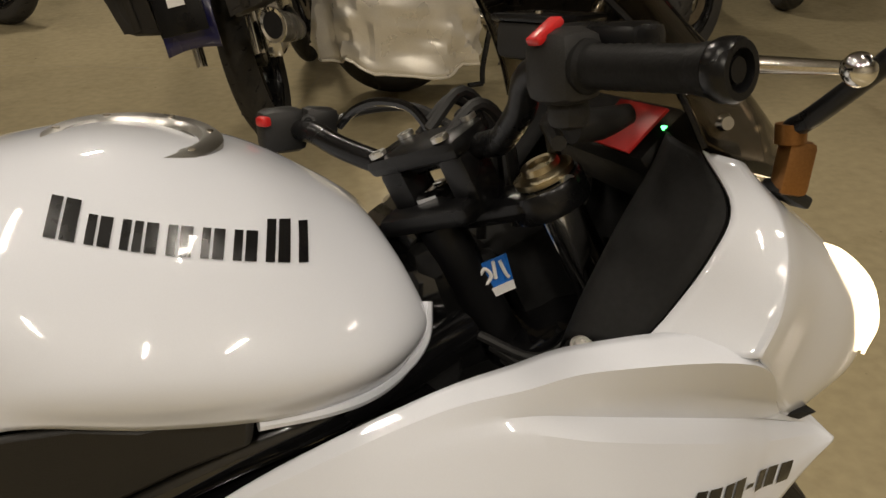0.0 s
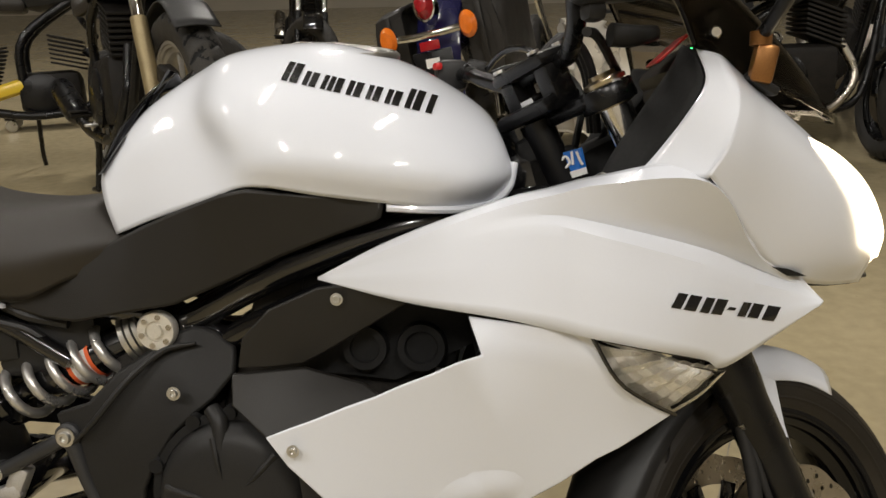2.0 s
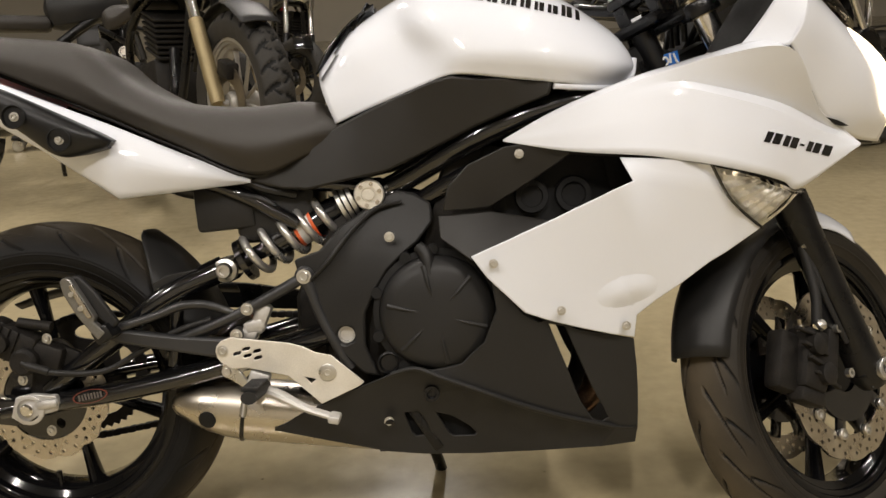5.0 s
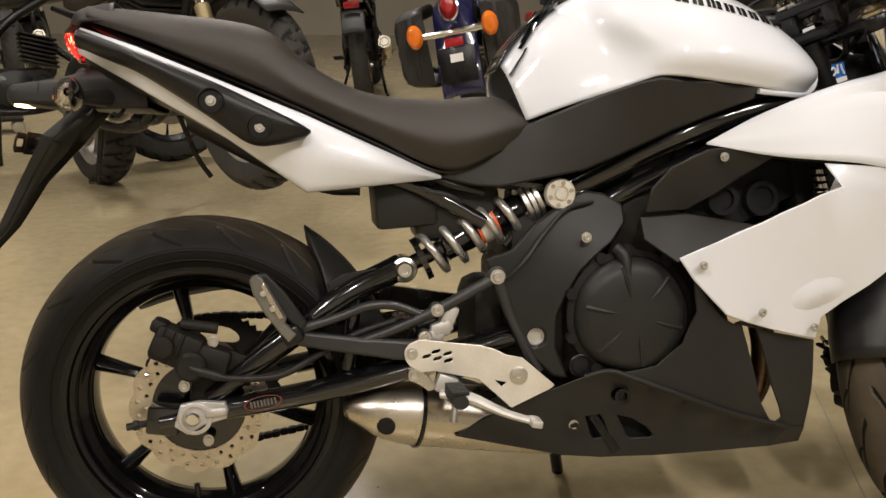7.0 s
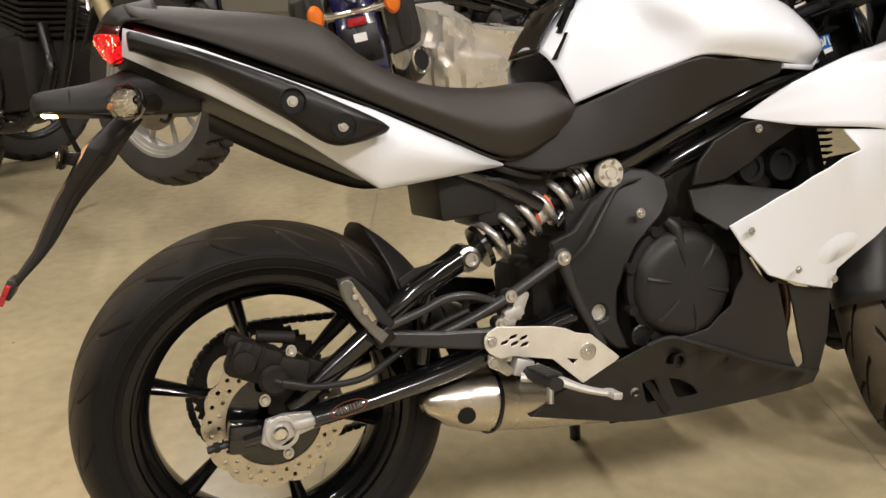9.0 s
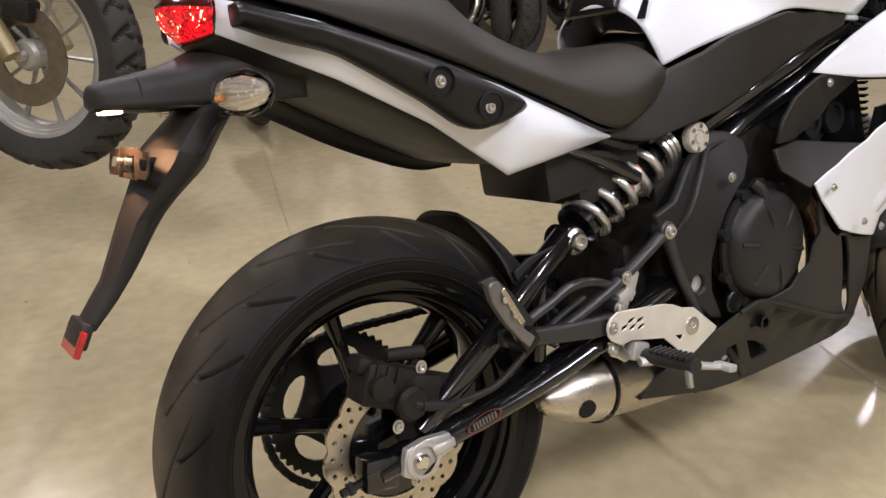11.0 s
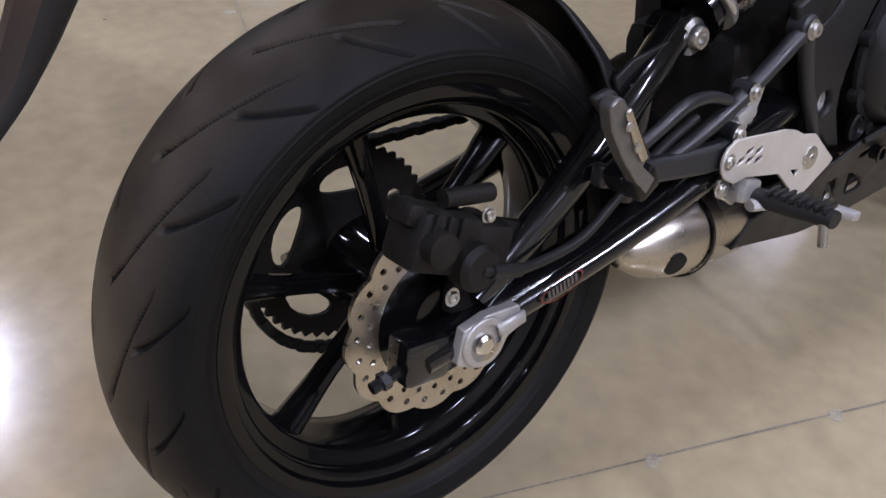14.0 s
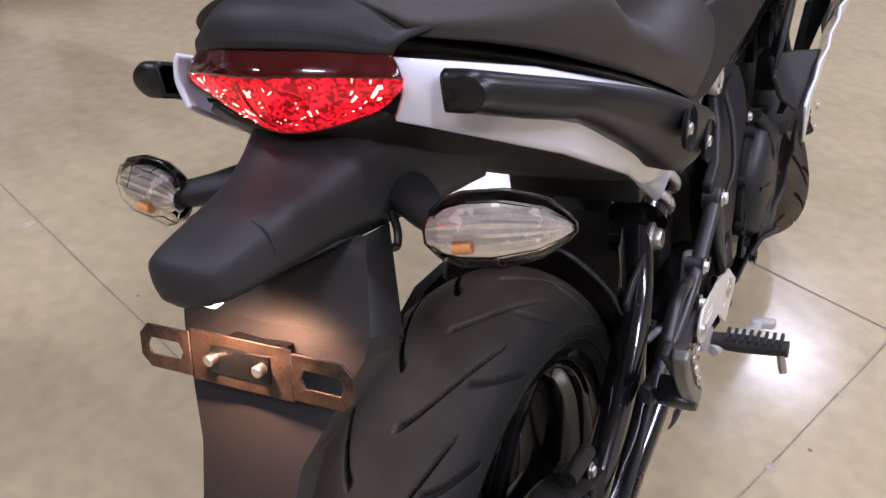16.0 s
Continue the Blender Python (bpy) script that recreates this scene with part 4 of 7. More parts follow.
# belly pan
RIDGE = [(0.403, -0.142, 0.259), (0.493, -0.158, 0.307), (0.564, -0.170, 0.338), (0.607, -0.178, 0.356), (0.646, -0.187, 0.366), (0.688, -0.193, 0.352), (0.756, -0.193, 0.325), (0.830, -0.183, 0.294), (0.902, -0.166, 0.268), (0.972, -0.145, 0.246)]


def belly_upper():
    return plate([(0.822, -0.205, 0.450), (0.845, -0.200, 0.436), (0.911, -0.190, 0.419), (1.000, -0.172, 0.398), (1.006, -0.162, 0.349), (1.011, -0.140, 0.270), (1.012, -0.126, 0.232)] + [(x, y + 0.006, z - 0.008) for x, y, z in RIDGE[:3:-1]]
                 + [(0.690, -0.184, 0.364), (0.721, -0.192, 0.372), (0.759, -0.205, 0.408), (0.779, -0.212, 0.459), (0.772, -0.215, 0.514), (0.782, -0.214, 0.500)], 0.006,
                 [[(0.858, 0.440), (0.884, 0.432), (0.906, 0.380), (0.930, 0.322), (0.952, 0.280), (0.960, 0.262), (0.948, 0.256), (0.934, 0.262), (0.913, 0.295), (0.890, 0.357)]], fine=0.05)


def belly_lower(lift=0.0, holes=True):
    low = [(1.010, -0.115, 0.208), (0.950, -0.118, 0.203), (0.842, -0.118, 0.200), (0.742, -0.118, 0.199), (0.652, -0.119, 0.202), (0.592, -0.121, 0.209), (0.492, -0.128, 0.234), (0.410, -0.136, 0.256)]
    low = [tuple(Vector(p).lerp(Vector(q), k / 5)) for p, q in zip(low, low[1:]) for k in range(5)] + [low[-1]]
    return plate([(1.011, -0.132, 0.240)] + [(x, y, z + lift) for x, y, z in low] + RIDGE, 0.006,
                 [[(0.622, 0.279), (0.634, 0.243), (0.640, 0.236), (0.666, 0.238), (0.658, 0.262), (0.646, 0.281)], [(0.676, 0.278), (0.696, 0.240), (0.704, 0.234), (0.738, 0.234), (0.742, 0.238), (0.730, 0.252), (0.702, 0.270)], ring_hole(0.671, 0.320, 0.012, 12)] if holes else [], fine=0.06)


pan = part("belly_pan", belly_upper(), PLASTIC, bike, "matt black plastic belly pan", bevel=0.002)
part("pan_skirt", belly_lower(), PLASTIC, pan, "lower skirt standing proud along a sharp ridge", bevel=0.0025)
far_pan = part("belly_pan", flipped(belly_upper()), PLASTIC, bike, "matt black plastic belly pan", bevel=0.002)
part("pan_skirt", flipped(belly_lower(0.06, False)), PLASTIC, far_pan, bevel=0.0025)
part("ridge_bead", tube(RIDGE[3:], 0.0038, 8, 6), PLASTIC, pan)
part("pan_screw", turned([(0, 0), (0.008, 0), (0.008, 0.003), (0.004, 0.004), (0, 0.004)], 14, (0.599, -0.149, 0.267), (0, -1, -0.4)), SATIN, pan)
# Added dark block, no real part: makes the skirt slots look shaded.
part("slot_shade_block", block((0.665, -0.098, 0.240), (0.18, 0.006, 0.075), (0, 0, 0), 0.002), DARK, pan)
part("pan_strut", block((0.655, -0.120, 0.250), (0.016, 0.010, 0.090), (0, -32, 0), 0.002), SATIN, pan)
part("belly_floor", loft([[(0.42, y, 0.285 + 0.12 * y) for y in (-0.12, -0.06, 0, 0.06, 0.12)], [(0.62, y, 0.235 + 0.12 * y) for y in (-0.10, -0.06, 0, 0.06, 0.10)], [(0.98, y, 0.232 + 0.12 * y) for y in (-0.09, -0.06, 0, 0.06, 0.09)]], 4, 3), PLASTIC, bike, solid=0.004)
part("pan_boss", turned([(0.010, -0.01), (0.010, 0.0), (0.013, 0.002), (0.013, 0.004), (0.008, 0.004), (0.007, -0.004), (0, -0.004)], 20, (0.671, -0.173, 0.320)), SATIN, pan)
part("header_pipe", tube([(0.90, -0.085, 0.50), (0.945, -0.09, 0.42), (0.955, -0.085, 0.33), (0.92, -0.07, 0.26), (0.80, -0.05, 0.225), (0.62, -0.07, 0.235)], 0.021, 14), material("heat_tinted_pipe", (0.20, 0.13, 0.09), 0.35, metal=1, vary=0.4, scale=25, grain=300, bump=0.05), bike, "heat-stained exhaust header pipe")
part("header_pipe_far", tube([(0.90, 0.085, 0.50), (0.945, 0.09, 0.42), (0.955, 0.085, 0.33), (0.92, 0.07, 0.26), (0.80, 0.03, 0.225), (0.62, -0.03, 0.235)], 0.021, 14), DARK, bike)

# engine
case = part("crankcase", block((0.68, 0, 0.42), (0.38, 0.24, 0.26), (0, 0, 0), 0.03), GRIME, bike, "black painted twin cylinder engine block")
part("cylinder_block", block((0.80, 0, 0.60), (0.24, 0.26, 0.22), (0, 18, 0), 0.02), GRIME, case)
part("gearbox", block((0.58, 0, 0.52), (0.16, 0.22, 0.2), (0, 0, 0), 0.03), GRIME, case)
part("output_housing", block((0.50, 0, 0.42), (0.12, 0.18, 0.16), (0, 0, 0), 0.03), GRIME, case)
part("cylinder_head", joined(turned([(0, 0), (0.028, 0), (0.026, 0.012), (0.018, 0.012), (0.017, 0.006), (0, 0.006)], 24, (0.845, -0.146, 0.632)), turned([(0, 0), (0.030, 0), (0.028, 0.012), (0.020, 0.012), (0.018, 0.006), (0, 0.006)], 24, (0.912, -0.146, 0.633)),
                             plate([(0.78, 0.60), (0.80, 0.66), (0.88, 0.70), (0.97, 0.69), (0.98, 0.64), (0.88, 0.59)], 0.02, y=-0.142), block((0.86, -0.08, 0.66), (0.20, 0.12, 0.09), (0, 10, 0), 0.01)), DARK, bike, "dull black cylinder head cover")
cl = part("clutch_cover", turned([(0.094, -0.03), (0.094, 0.0), (0.091, 0.010), (0.084, 0.020), (0.070, 0.026), (0.035, 0.029), (0, 0.030)], 64, (0.686, -0.165, 0.452)), PLASTIC, bike, "round satin black clutch cover with radial ribs")
for k in range(6):
    a = radians(104 + 60 * k + (0, 4, 0, -4, 0, 3)[k])
    ca, sa = math.cos(a), math.sin(a)
    part("rib", tube([(0.686 + r * ca, -0.165 - h, 0.452 + r * sa) for r, h in ((0.030, 0.0285), (0.052, 0.0285), (0.080, 0.0205))], [0.0008, 0.0032, 0.0050], 8, 3), PLASTIC, cl)
# Rim coloured black to paint in the shaded gap around the cover.
part("clutch_rim", joined(turned([(0.094, 0), (0.104, 0), (0.104, 0.006), (0.094, 0.008)], 64, (0.686, -0.160, 0.452)),
                          *[turned([(0, 0), (0.009, 0), (0.009, 0.014), (0, 0.014)], 10, (0.686 + 0.103 * math.cos(a), -0.158, 0.452 + 0.103 * math.sin(a))) for a in (radians(d) for d in (55, 92, 118, 160, 200, 236, 300))]), DARK, bike)
part("cable_end", tube([(0.66, -0.168, 0.560), (0.672, -0.176, 0.545), (0.676, -0.186, 0.515)], [0.010, 0.011, 0.007], 10), PLASTIC, bike)
part("oil_window", turned([(0, 0), (0.014, 0), (0.017, 0.002), (0.019, 0.008), (0.016, 0.010), (0.013, 0.004), (0, 0.004)], 24, (0.604, -0.160, 0.372)), SATIN, bike)
SIDE = [(0.455, -0.150, 0.544), (0.497, -0.150, 0.558), (0.535, -0.142, 0.597), (0.567, -0.130, 0.618), (0.600, -0.120, 0.640), (0.625, -0.122, 0.650), (0.654, -0.130, 0.645), (0.682, -0.140, 0.627), (0.684, -0.148, 0.598), (0.659, -0.158, 0.567), (0.636, -0.160, 0.549), (0.608, -0.160, 0.523), (0.585, -0.160, 0.487), (0.568, -0.160, 0.452),
        (0.566, -0.158, 0.400), (0.580, -0.158, 0.366), (0.588, -0.158, 0.348), (0.562, -0.156, 0.353), (0.525, -0.156, 0.390), (0.507, -0.156, 0.418), (0.489, -0.154, 0.468), (0.476, -0.152, 0.505), (0.462, -0.150, 0.520)]
side = part("side_cover", plate(SIDE, 0.014, [ring_hole(0.535, 0.418, 0.0145, 18)], fine=0.05), PLASTIC, bike, "matt black plastic engine side cover", bevel=0.004)
part("cover_crease", tube([(0.478, -0.158, 0.508), (0.512, -0.166, 0.540), (0.552, -0.156, 0.588), (0.592, -0.138, 0.622), (0.634, -0.138, 0.632)], [0.002, 0.004, 0.004, 0.004, 0.002], 8, 4), PLASTIC, side)
part("hole_bush", turned([(0, -0.012), (0.0105, -0.012), (0.0115, -0.008), (0.0140, -0.008), (0.0140, -0.014)], 20, (0.535, -0.156, 0.418)), CAST, bike)

# inner covers behind the fairing opening
both("inner_cover", lambda: plate([(0.702, -0.190, 0.616), (0.710, -0.196, 0.653), (0.742, -0.197, 0.686), (0.800, -0.200, 0.712), (0.860, -0.203, 0.718), (0.920, -0.205, 0.712), (0.906, -0.203, 0.698), (0.856, -0.185, 0.665), (0.776, -0.175, 0.618)], 0.008, fine=0.06), TEXTURED, "grey-black plastic inner fairing cover", bevel=0.002)
both("inner_cover_lower", lambda: plate([(0.694, -0.190, 0.608), (0.696, -0.200, 0.574), (0.744, -0.218, 0.538), (0.880, -0.232, 0.592), (0.850, -0.190, 0.598), (0.776, -0.172, 0.612)], 0.008), TEXTURED, bevel=0.002)
radiator = part("radiator", block((1.00, 0, 0.60), (0.04, 0.30, 0.26), (0, -12, 0), 0.01), DARK, bike, "dark finned radiator behind the front wheel")
fin = part("fin", block((0, 0, 0), (0.012, 0.30, 0.003), (0, -12, 0), 0), DARK, radiator, m=pose(1.024, 0, 0.50))
for k in range(1, 18):
    again(fin, radiator, pose(1.024, 0, 0.50 + 0.012 * k))
part("air_box", joined(block((0.86, 0, 0.77), (0.32, 0.22, 0.10), (0, -4, 0), 0.03), block((0.66, 0, 0.74), (0.3, 0.18, 0.10), (0, 10, 0), 0.03), block((1.0, 0, 0.72), (0.12, 0.16, 0.16), (0, 0, 0), 0.02)), DARK, bike)
part("battery_tray", joined(block((0.335, -0.0225, 0.632), (0.10, 0.165, 0.075), (0, -4, 0), 0.008), tube([(0.33, -0.10, 0.68), (0.36, -0.112, 0.655), (0.41, -0.112, 0.64), (0.45, -0.10, 0.60)], 0.006, 8), tube([(0.36, -0.10, 0.69), (0.40, -0.115, 0.665), (0.46, -0.11, 0.65)], 0.008, 8),
                            block((0.42, -0.03, 0.62), (0.14, 0.14, 0.10), (0, 0, 0), 0.02)), PLASTIC, bike, "black plastic tray and hoses under the seat")

# tank
TANK_REAR = [[(0.531, -0.110, 0.763), (0.516, -0.104, 0.800), (0.506, -0.088, 0.832), (0.501, -0.050, 0.855), (0.499, 0, 0.862)],
             [(0.590, -0.134, 0.784), (0.580, -0.122, 0.832), (0.562, -0.103, 0.878), (0.552, -0.062, 0.910), (0.548, 0, 0.918)],
             [(0.672, -0.174, 0.810), (0.664, -0.153, 0.858), (0.634, -0.118, 0.908), (0.626, -0.074, 0.952), (0.618, 0, 0.966)]]
TANK_FRONT = [[(0.730, -0.196, 0.826), (0.728, -0.202, 0.860), (0.692, -0.166, 0.920), (0.684, -0.092, 0.976), (0.680, 0, 0.988)],
              [(0.812, -0.206, 0.816), (0.812, -0.222, 0.858), (0.802, -0.176, 0.930), (0.790, -0.098, 0.984), (0.785, 0, 0.996)],
              [(0.895, -0.198, 0.806), (0.905, -0.214, 0.845), (0.895, -0.166, 0.914), (0.882, -0.090, 0.962), (0.875, 0, 0.974)],
              [(0.960, -0.168, 0.801), (0.974, -0.182, 0.836), (0.962, -0.142, 0.890), (0.948, -0.076, 0.928), (0.942, 0, 0.940)],
              [(0.998, -0.132, 0.806), (1.014, -0.134, 0.835), (1.004, -0.106, 0.872), (0.992, -0.055, 0.898), (0.986, 0, 0.906)],
              [(1.002, -0.090, 0.806), (1.016, -0.085, 0.826), (1.012, -0.070, 0.850), (1.002, -0.04, 0.870), (0.998, 0, 0.876)]]
tank_bm = loft(TANK_REAR + TANK_FRONT, 8, 8, mirror=True)
bmesh.ops.recalc_face_normals(tank_bm, faces=tank_bm.faces[:])
tank_tree = BVHTree.FromBMesh(tank_bm)
tank = part("fuel_tank", tank_bm, WHITE, bike, "pearl white fuel tank with black lettering shapes", solid=0.004)
both("tank_lip", lambda: tube([(0.880, -0.197, 0.802), (0.930, -0.184, 0.798), (0.966, -0.165, 0.797), (0.996, -0.138, 0.802), (1.015, -0.127, 0.820), (1.021, -0.116, 0.846)], 0.005, 8, 5), WHITE)


def on_skin(tree, x, z, off, side=-1):
    """The point of a skin that shows at x, z from the side, lifted off by off."""
    hit, nor, _, _ = tree.ray_cast(Vector((x, side * 0.6, z)), Vector((0, -side, 0)))
    if hit is None:
        return Vector((x, side * 0.2, z))
    if nor.y * side < 0:
        nor = -nor
    return hit + nor * off


def decal(tree, quad, off=0.0032, n=6, side=-1):
    """A thin dark shape laid on a skin; quad: four corners (x, z)."""
    a, b, c, d = [Vector((q[0], 0, q[1])) for q in quad]
    rows = []
    for i in range(n + 1):
        p, q = a.lerp(d, i / n), b.lerp(c, i / n)
        rows.append([on_skin(tree, *(p.lerp(q, k / n)).xz, off, side) for k in range(n + 1)])
    return sheet(rows)


def lettering(tree, owner, start, end, up, widths, mat, gap=0.16, side=-1):
    """Rows of plain bars along a base line, standing in for a maker's mark; widths: (width, height, foot, bars)."""
    s, e, u = Vector(start), Vector(end), Vector(up)
    total = sum(w[0] for w in widths) + gap * (len(widths) - 1)
    at = 0.0
    for w, h, f, bars in widths:
        lean = (e - s).normalized() * 0.003
        for k in range(bars):
            p, q = at + w * k / bars, at + w * (k + 1) / bars - (0.10 if k < bars - 1 else 0)
            a, b = s.lerp(e, p / total), s.lerp(e, q / total)
            part("lettering_shape", decal(tree, [a + u * f, b + u * f, b + u * h + lean * h, a + u * h + lean * h], side=side), mat, owner, "plain black decal bar", fix=False)
        at += w + gap


MARK = [(1.0, 1.0, 0, 2), (0.8, 0.72, 0, 2), (1.15, 0.72, 0, 3), (0.8, 0.72, 0, 2), (0.75, 0.72, 0, 2), (0.8, 0.72, 0, 2), (0.85, 1.0, 0, 2), (0.35, 0.95, 0, 1)]
lettering(tank_tree, tank, (0.758, 0.942), (0.927, 0.902), (0.002, 0.023), MARK, INK, 0.30)
lettering(tank_tree, tank, (0.758, 0.942), (0.927, 0.902), (0.002, 0.023), MARK, INK, side=1)
fc = part("filler_cap", joined(turned([(0.070, -0.012), (0.070, 0.003), (0.066, 0.006), (0.054, 0.006), (0.051, 0.002), (0.050, -0.004)], 48, (0.808, -0.036, 0.985), (0.11, -0.16, 1))), ALLOY, bike, "silver ring filler cap with dark lid")
part("cap_lid", turned([(0.050, -0.004), (0.049, 0.001), (0.03, 0.002), (0, 0.002)], 40, (0.808, -0.036, 0.985), (0.11, -0.16, 1)), GLOSS, fc)
for k in range(7):
    a = 2 * math.pi * k / 7 + 0.2
    part("cap_screw", turned([(0, 0), (0.0032, 0), (0.003, 0.0012), (0, 0.0012)], 10, (0.8087 + 0.060 * math.cos(a), -0.037 + 0.060 * math.sin(a), 0.9908 - 0.11 * 0.060 * math.cos(a) + 0.16 * 0.060 * math.sin(a)), (0.11, -0.16, 1)), STEEL, fc)
# tank pad with jagged edge
part("tank_pad", loft([[(0.497 - 0.003, y, 0.850), (0.520 - 0.004, y, 0.890), (0.560 - 0.004, y, 0.934), (0.600 - 0.003, y, 0.958 + 0.010 * math.cos(y * 90))] for y in (-0.058, -0.03, 0, 0.03, 0.058)], 3, 4), GLOSS, bike, "black protective pad stuck on the tank", solid=0.003)
both("tank_pad_fang", lambda: joined(*[plate([(x, -0.105 + 0.02 * k, z), (x + 0.030, -0.092 + 0.02 * k, z + 0.045), (x + 0.024, -0.06, z + 0.048), (x - 0.004, -0.06, z + 0.004)], 0.003) for k, (x, z) in enumerate(((0.508, 0.836), (0.530, 0.880), (0.562, 0.918)))]), GLOSS)

# knee panel under the tank
both("knee_panel", lambda: plate([(0.384, -0.125, 0.675), (0.452, -0.124, 0.712), (0.532, -0.122, 0.757), (0.632, -0.162, 0.798), (0.690, -0.192, 0.817), (0.722, -0.203, 0.823), (0.800, -0.208, 0.816), (0.878, -0.204, 0.808), (0.874, -0.202, 0.789), (0.820, -0.190, 0.770), (0.755, -0.176, 0.744), (0.690, -0.165, 0.714), (0.615, -0.152, 0.682), (0.480, -0.138, 0.657), (0.440, -0.132, 0.660)], 0.010, fine=0.06), TEXTURED, "dark grey textured plastic knee panel", bevel=0.004)

# seat
SEAT = [[(0.540, -0.112, 0.735), (0.549, -0.102, 0.756), (0.553, -0.06, 0.770), (0.554, 0, 0.773)],
        [(0.475, -0.136, 0.710), (0.487, -0.142, 0.752), (0.488, -0.092, 0.796), (0.488, 0, 0.801)],
        [(0.400, -0.140, 0.686), (0.390, -0.158, 0.735), (0.380, -0.112, 0.790), (0.375, 0, 0.797)],
        [(0.285, -0.145, 0.736), (0.275, -0.158, 0.770), (0.270, -0.112, 0.806), (0.268, 0, 0.811)],
        [(0.180, -0.142, 0.784), (0.176, -0.144, 0.820), (0.184, -0.102, 0.850), (0.188, 0, 0.852)],
        [(0.090, -0.136, 0.824), (0.098, -0.136, 0.872), (0.110, -0.096, 0.906), (0.112, 0, 0.910)],
        [(-0.040, -0.124, 0.880), (-0.040, -0.120, 0.906), (-0.040, -0.080, 0.930), (-0.040, 0, 0.934)],
        [(-0.138, -0.088, 0.918), (-0.145, -0.084, 0.930), (-0.150, -0.05, 0.944), (-0.152, 0, 0.948)]]
part("seat", drawn_in(loft(SEAT, 6, 6, mirror=True), 0.9), VINYL, bike, "one-piece black vinyl dual seat", solid=0.006)
part("seat_base", loft([[(0.535, -0.105, 0.733), (0.535, 0, 0.733)], [(0.40, -0.132, 0.683), (0.40, 0, 0.683)], [(0.28, -0.138, 0.732), (0.28, 0, 0.732)], [(0.09, -0.128, 0.820), (0.09, 0, 0.82)], [(-0.138, -0.08, 0.914), (-0.138, 0, 0.914)]], 4, 4, mirror=True), PLASTIC, bike, solid=0.006)
part("seat_tag", block((-0.020, -0.03, 0.9335), (0.022, 0.008, 0.001), (6, 7, 20), 0), PAPER, bike)

# tail
def tail_side():
    up = [(-0.154, -0.086, 0.908), (-0.061, -0.138, 0.872), (0.066, -0.150, 0.818), (0.179, -0.152, 0.771), (0.281, -0.142, 0.724), (0.388, -0.126, 0.676)]
    low = [(-0.158, -0.084, 0.872), (-0.046, -0.146, 0.806), (0.064, -0.158, 0.740), (0.180, -0.150, 0.656), (0.275, -0.138, 0.664), (0.388, -0.125, 0.674)]
    rows = []
    for t, b in ((0, 0), (0.12, 0.010), (0.5, 0.020), (0.88, 0.008), (1, 0)):
        rows.append([(u[0] + (l[0] - u[0]) * t, u[1] + (l[1] - u[1]) * t - b * (0.3 if i in (0, 5) else 1), u[2] + (l[2] - u[2]) * t) for i, (u, l) in enumerate(zip(up, low))])
    return rows


both("tail_panel", lambda: loft(tail_side(), 4, 1), WHITE, "white painted tail side panel", solid=0.004)
RAIL = [[(-0.150, -0.113, 0.901), (-0.150, -0.132, 0.900), (-0.150, -0.141, 0.889), (-0.150, -0.132, 0.878), (-0.150, -0.113, 0.877)],
        [(-0.055, -0.135, 0.863), (-0.055, -0.178, 0.860), (-0.053, -0.186, 0.846), (-0.050, -0.172, 0.832), (-0.050, -0.135, 0.832)],
        [(0.048, -0.165, 0.818), (0.048, -0.200, 0.816), (0.046, -0.208, 0.795), (0.040, -0.190, 0.774), (0.040, -0.160, 0.774)],
        [(0.120, -0.168, 0.783), (0.120, -0.208, 0.780), (0.112, -0.212, 0.756), (0.100, -0.195, 0.732), (0.100, -0.165, 0.732)],
        [(0.165, -0.165, 0.760), (0.168, -0.204, 0.757), (0.160, -0.208, 0.745), (0.140, -0.195, 0.729), (0.140, -0.165, 0.729)],
        [(0.186, -0.160, 0.748), (0.188, -0.190, 0.746), (0.186, -0.192, 0.742), (0.180, -0.188, 0.738), (0.180, -0.160, 0.738)]]
def rail_row(p, q, t, dx=0.0):
    return [tuple(Vector(u).lerp(Vector(v), t) + Vector((dx, 0, 0))) for u, v in zip(p, q)]


RAIL[0] = rail_row(RAIL[0], RAIL[1], 0.07)
MID = [tuple((Vector(RAIL[0][0]) + Vector(RAIL[0][4])) / 2)] * 5
RAIL_END = [rail_row(MID, RAIL[0], 0.0, -0.006), rail_row(MID, RAIL[0], 0.80, -0.006), rail_row(MID, RAIL[0], 0.95, -0.003), RAIL[0]]
RAIL = [RAIL[0], rail_row(RAIL[0], RAIL[1], 0.5)] + RAIL[1:]
both("grab_rail", lambda: joined(loft(RAIL, 5, 4), loft(RAIL_END, 2, 4)), MOULDING, "satin black moulded passenger grab rail", solid=0.003)
# Shallow cups round the bolts, coloured darker for the shade of a recess.
for x, z in ((0.050, 0.789), (0.117, 0.751)):
    part("rail_recess", turned([(0.0190, 0.004), (0.0175, 0.005), (0.0160, 0.0), (0, 0.0)], 24, (x, -0.2115, z)), DARK, bike)
part("tail_cover", drawn_in(loft([[(-0.100, -0.105, 0.915), (-0.108, -0.06, 0.948), (-0.112, 0, 0.955)], [(-0.146, -0.092, 0.918), (-0.160, -0.055, 0.938), (-0.166, 0, 0.944)], [(-0.156, -0.086, 0.911), (-0.176, -0.045, 0.920), (-0.184, 0, 0.923)]], 5, 5, mirror=True)), PLASTIC, bike, "black plastic tail end cover", solid=0.004)

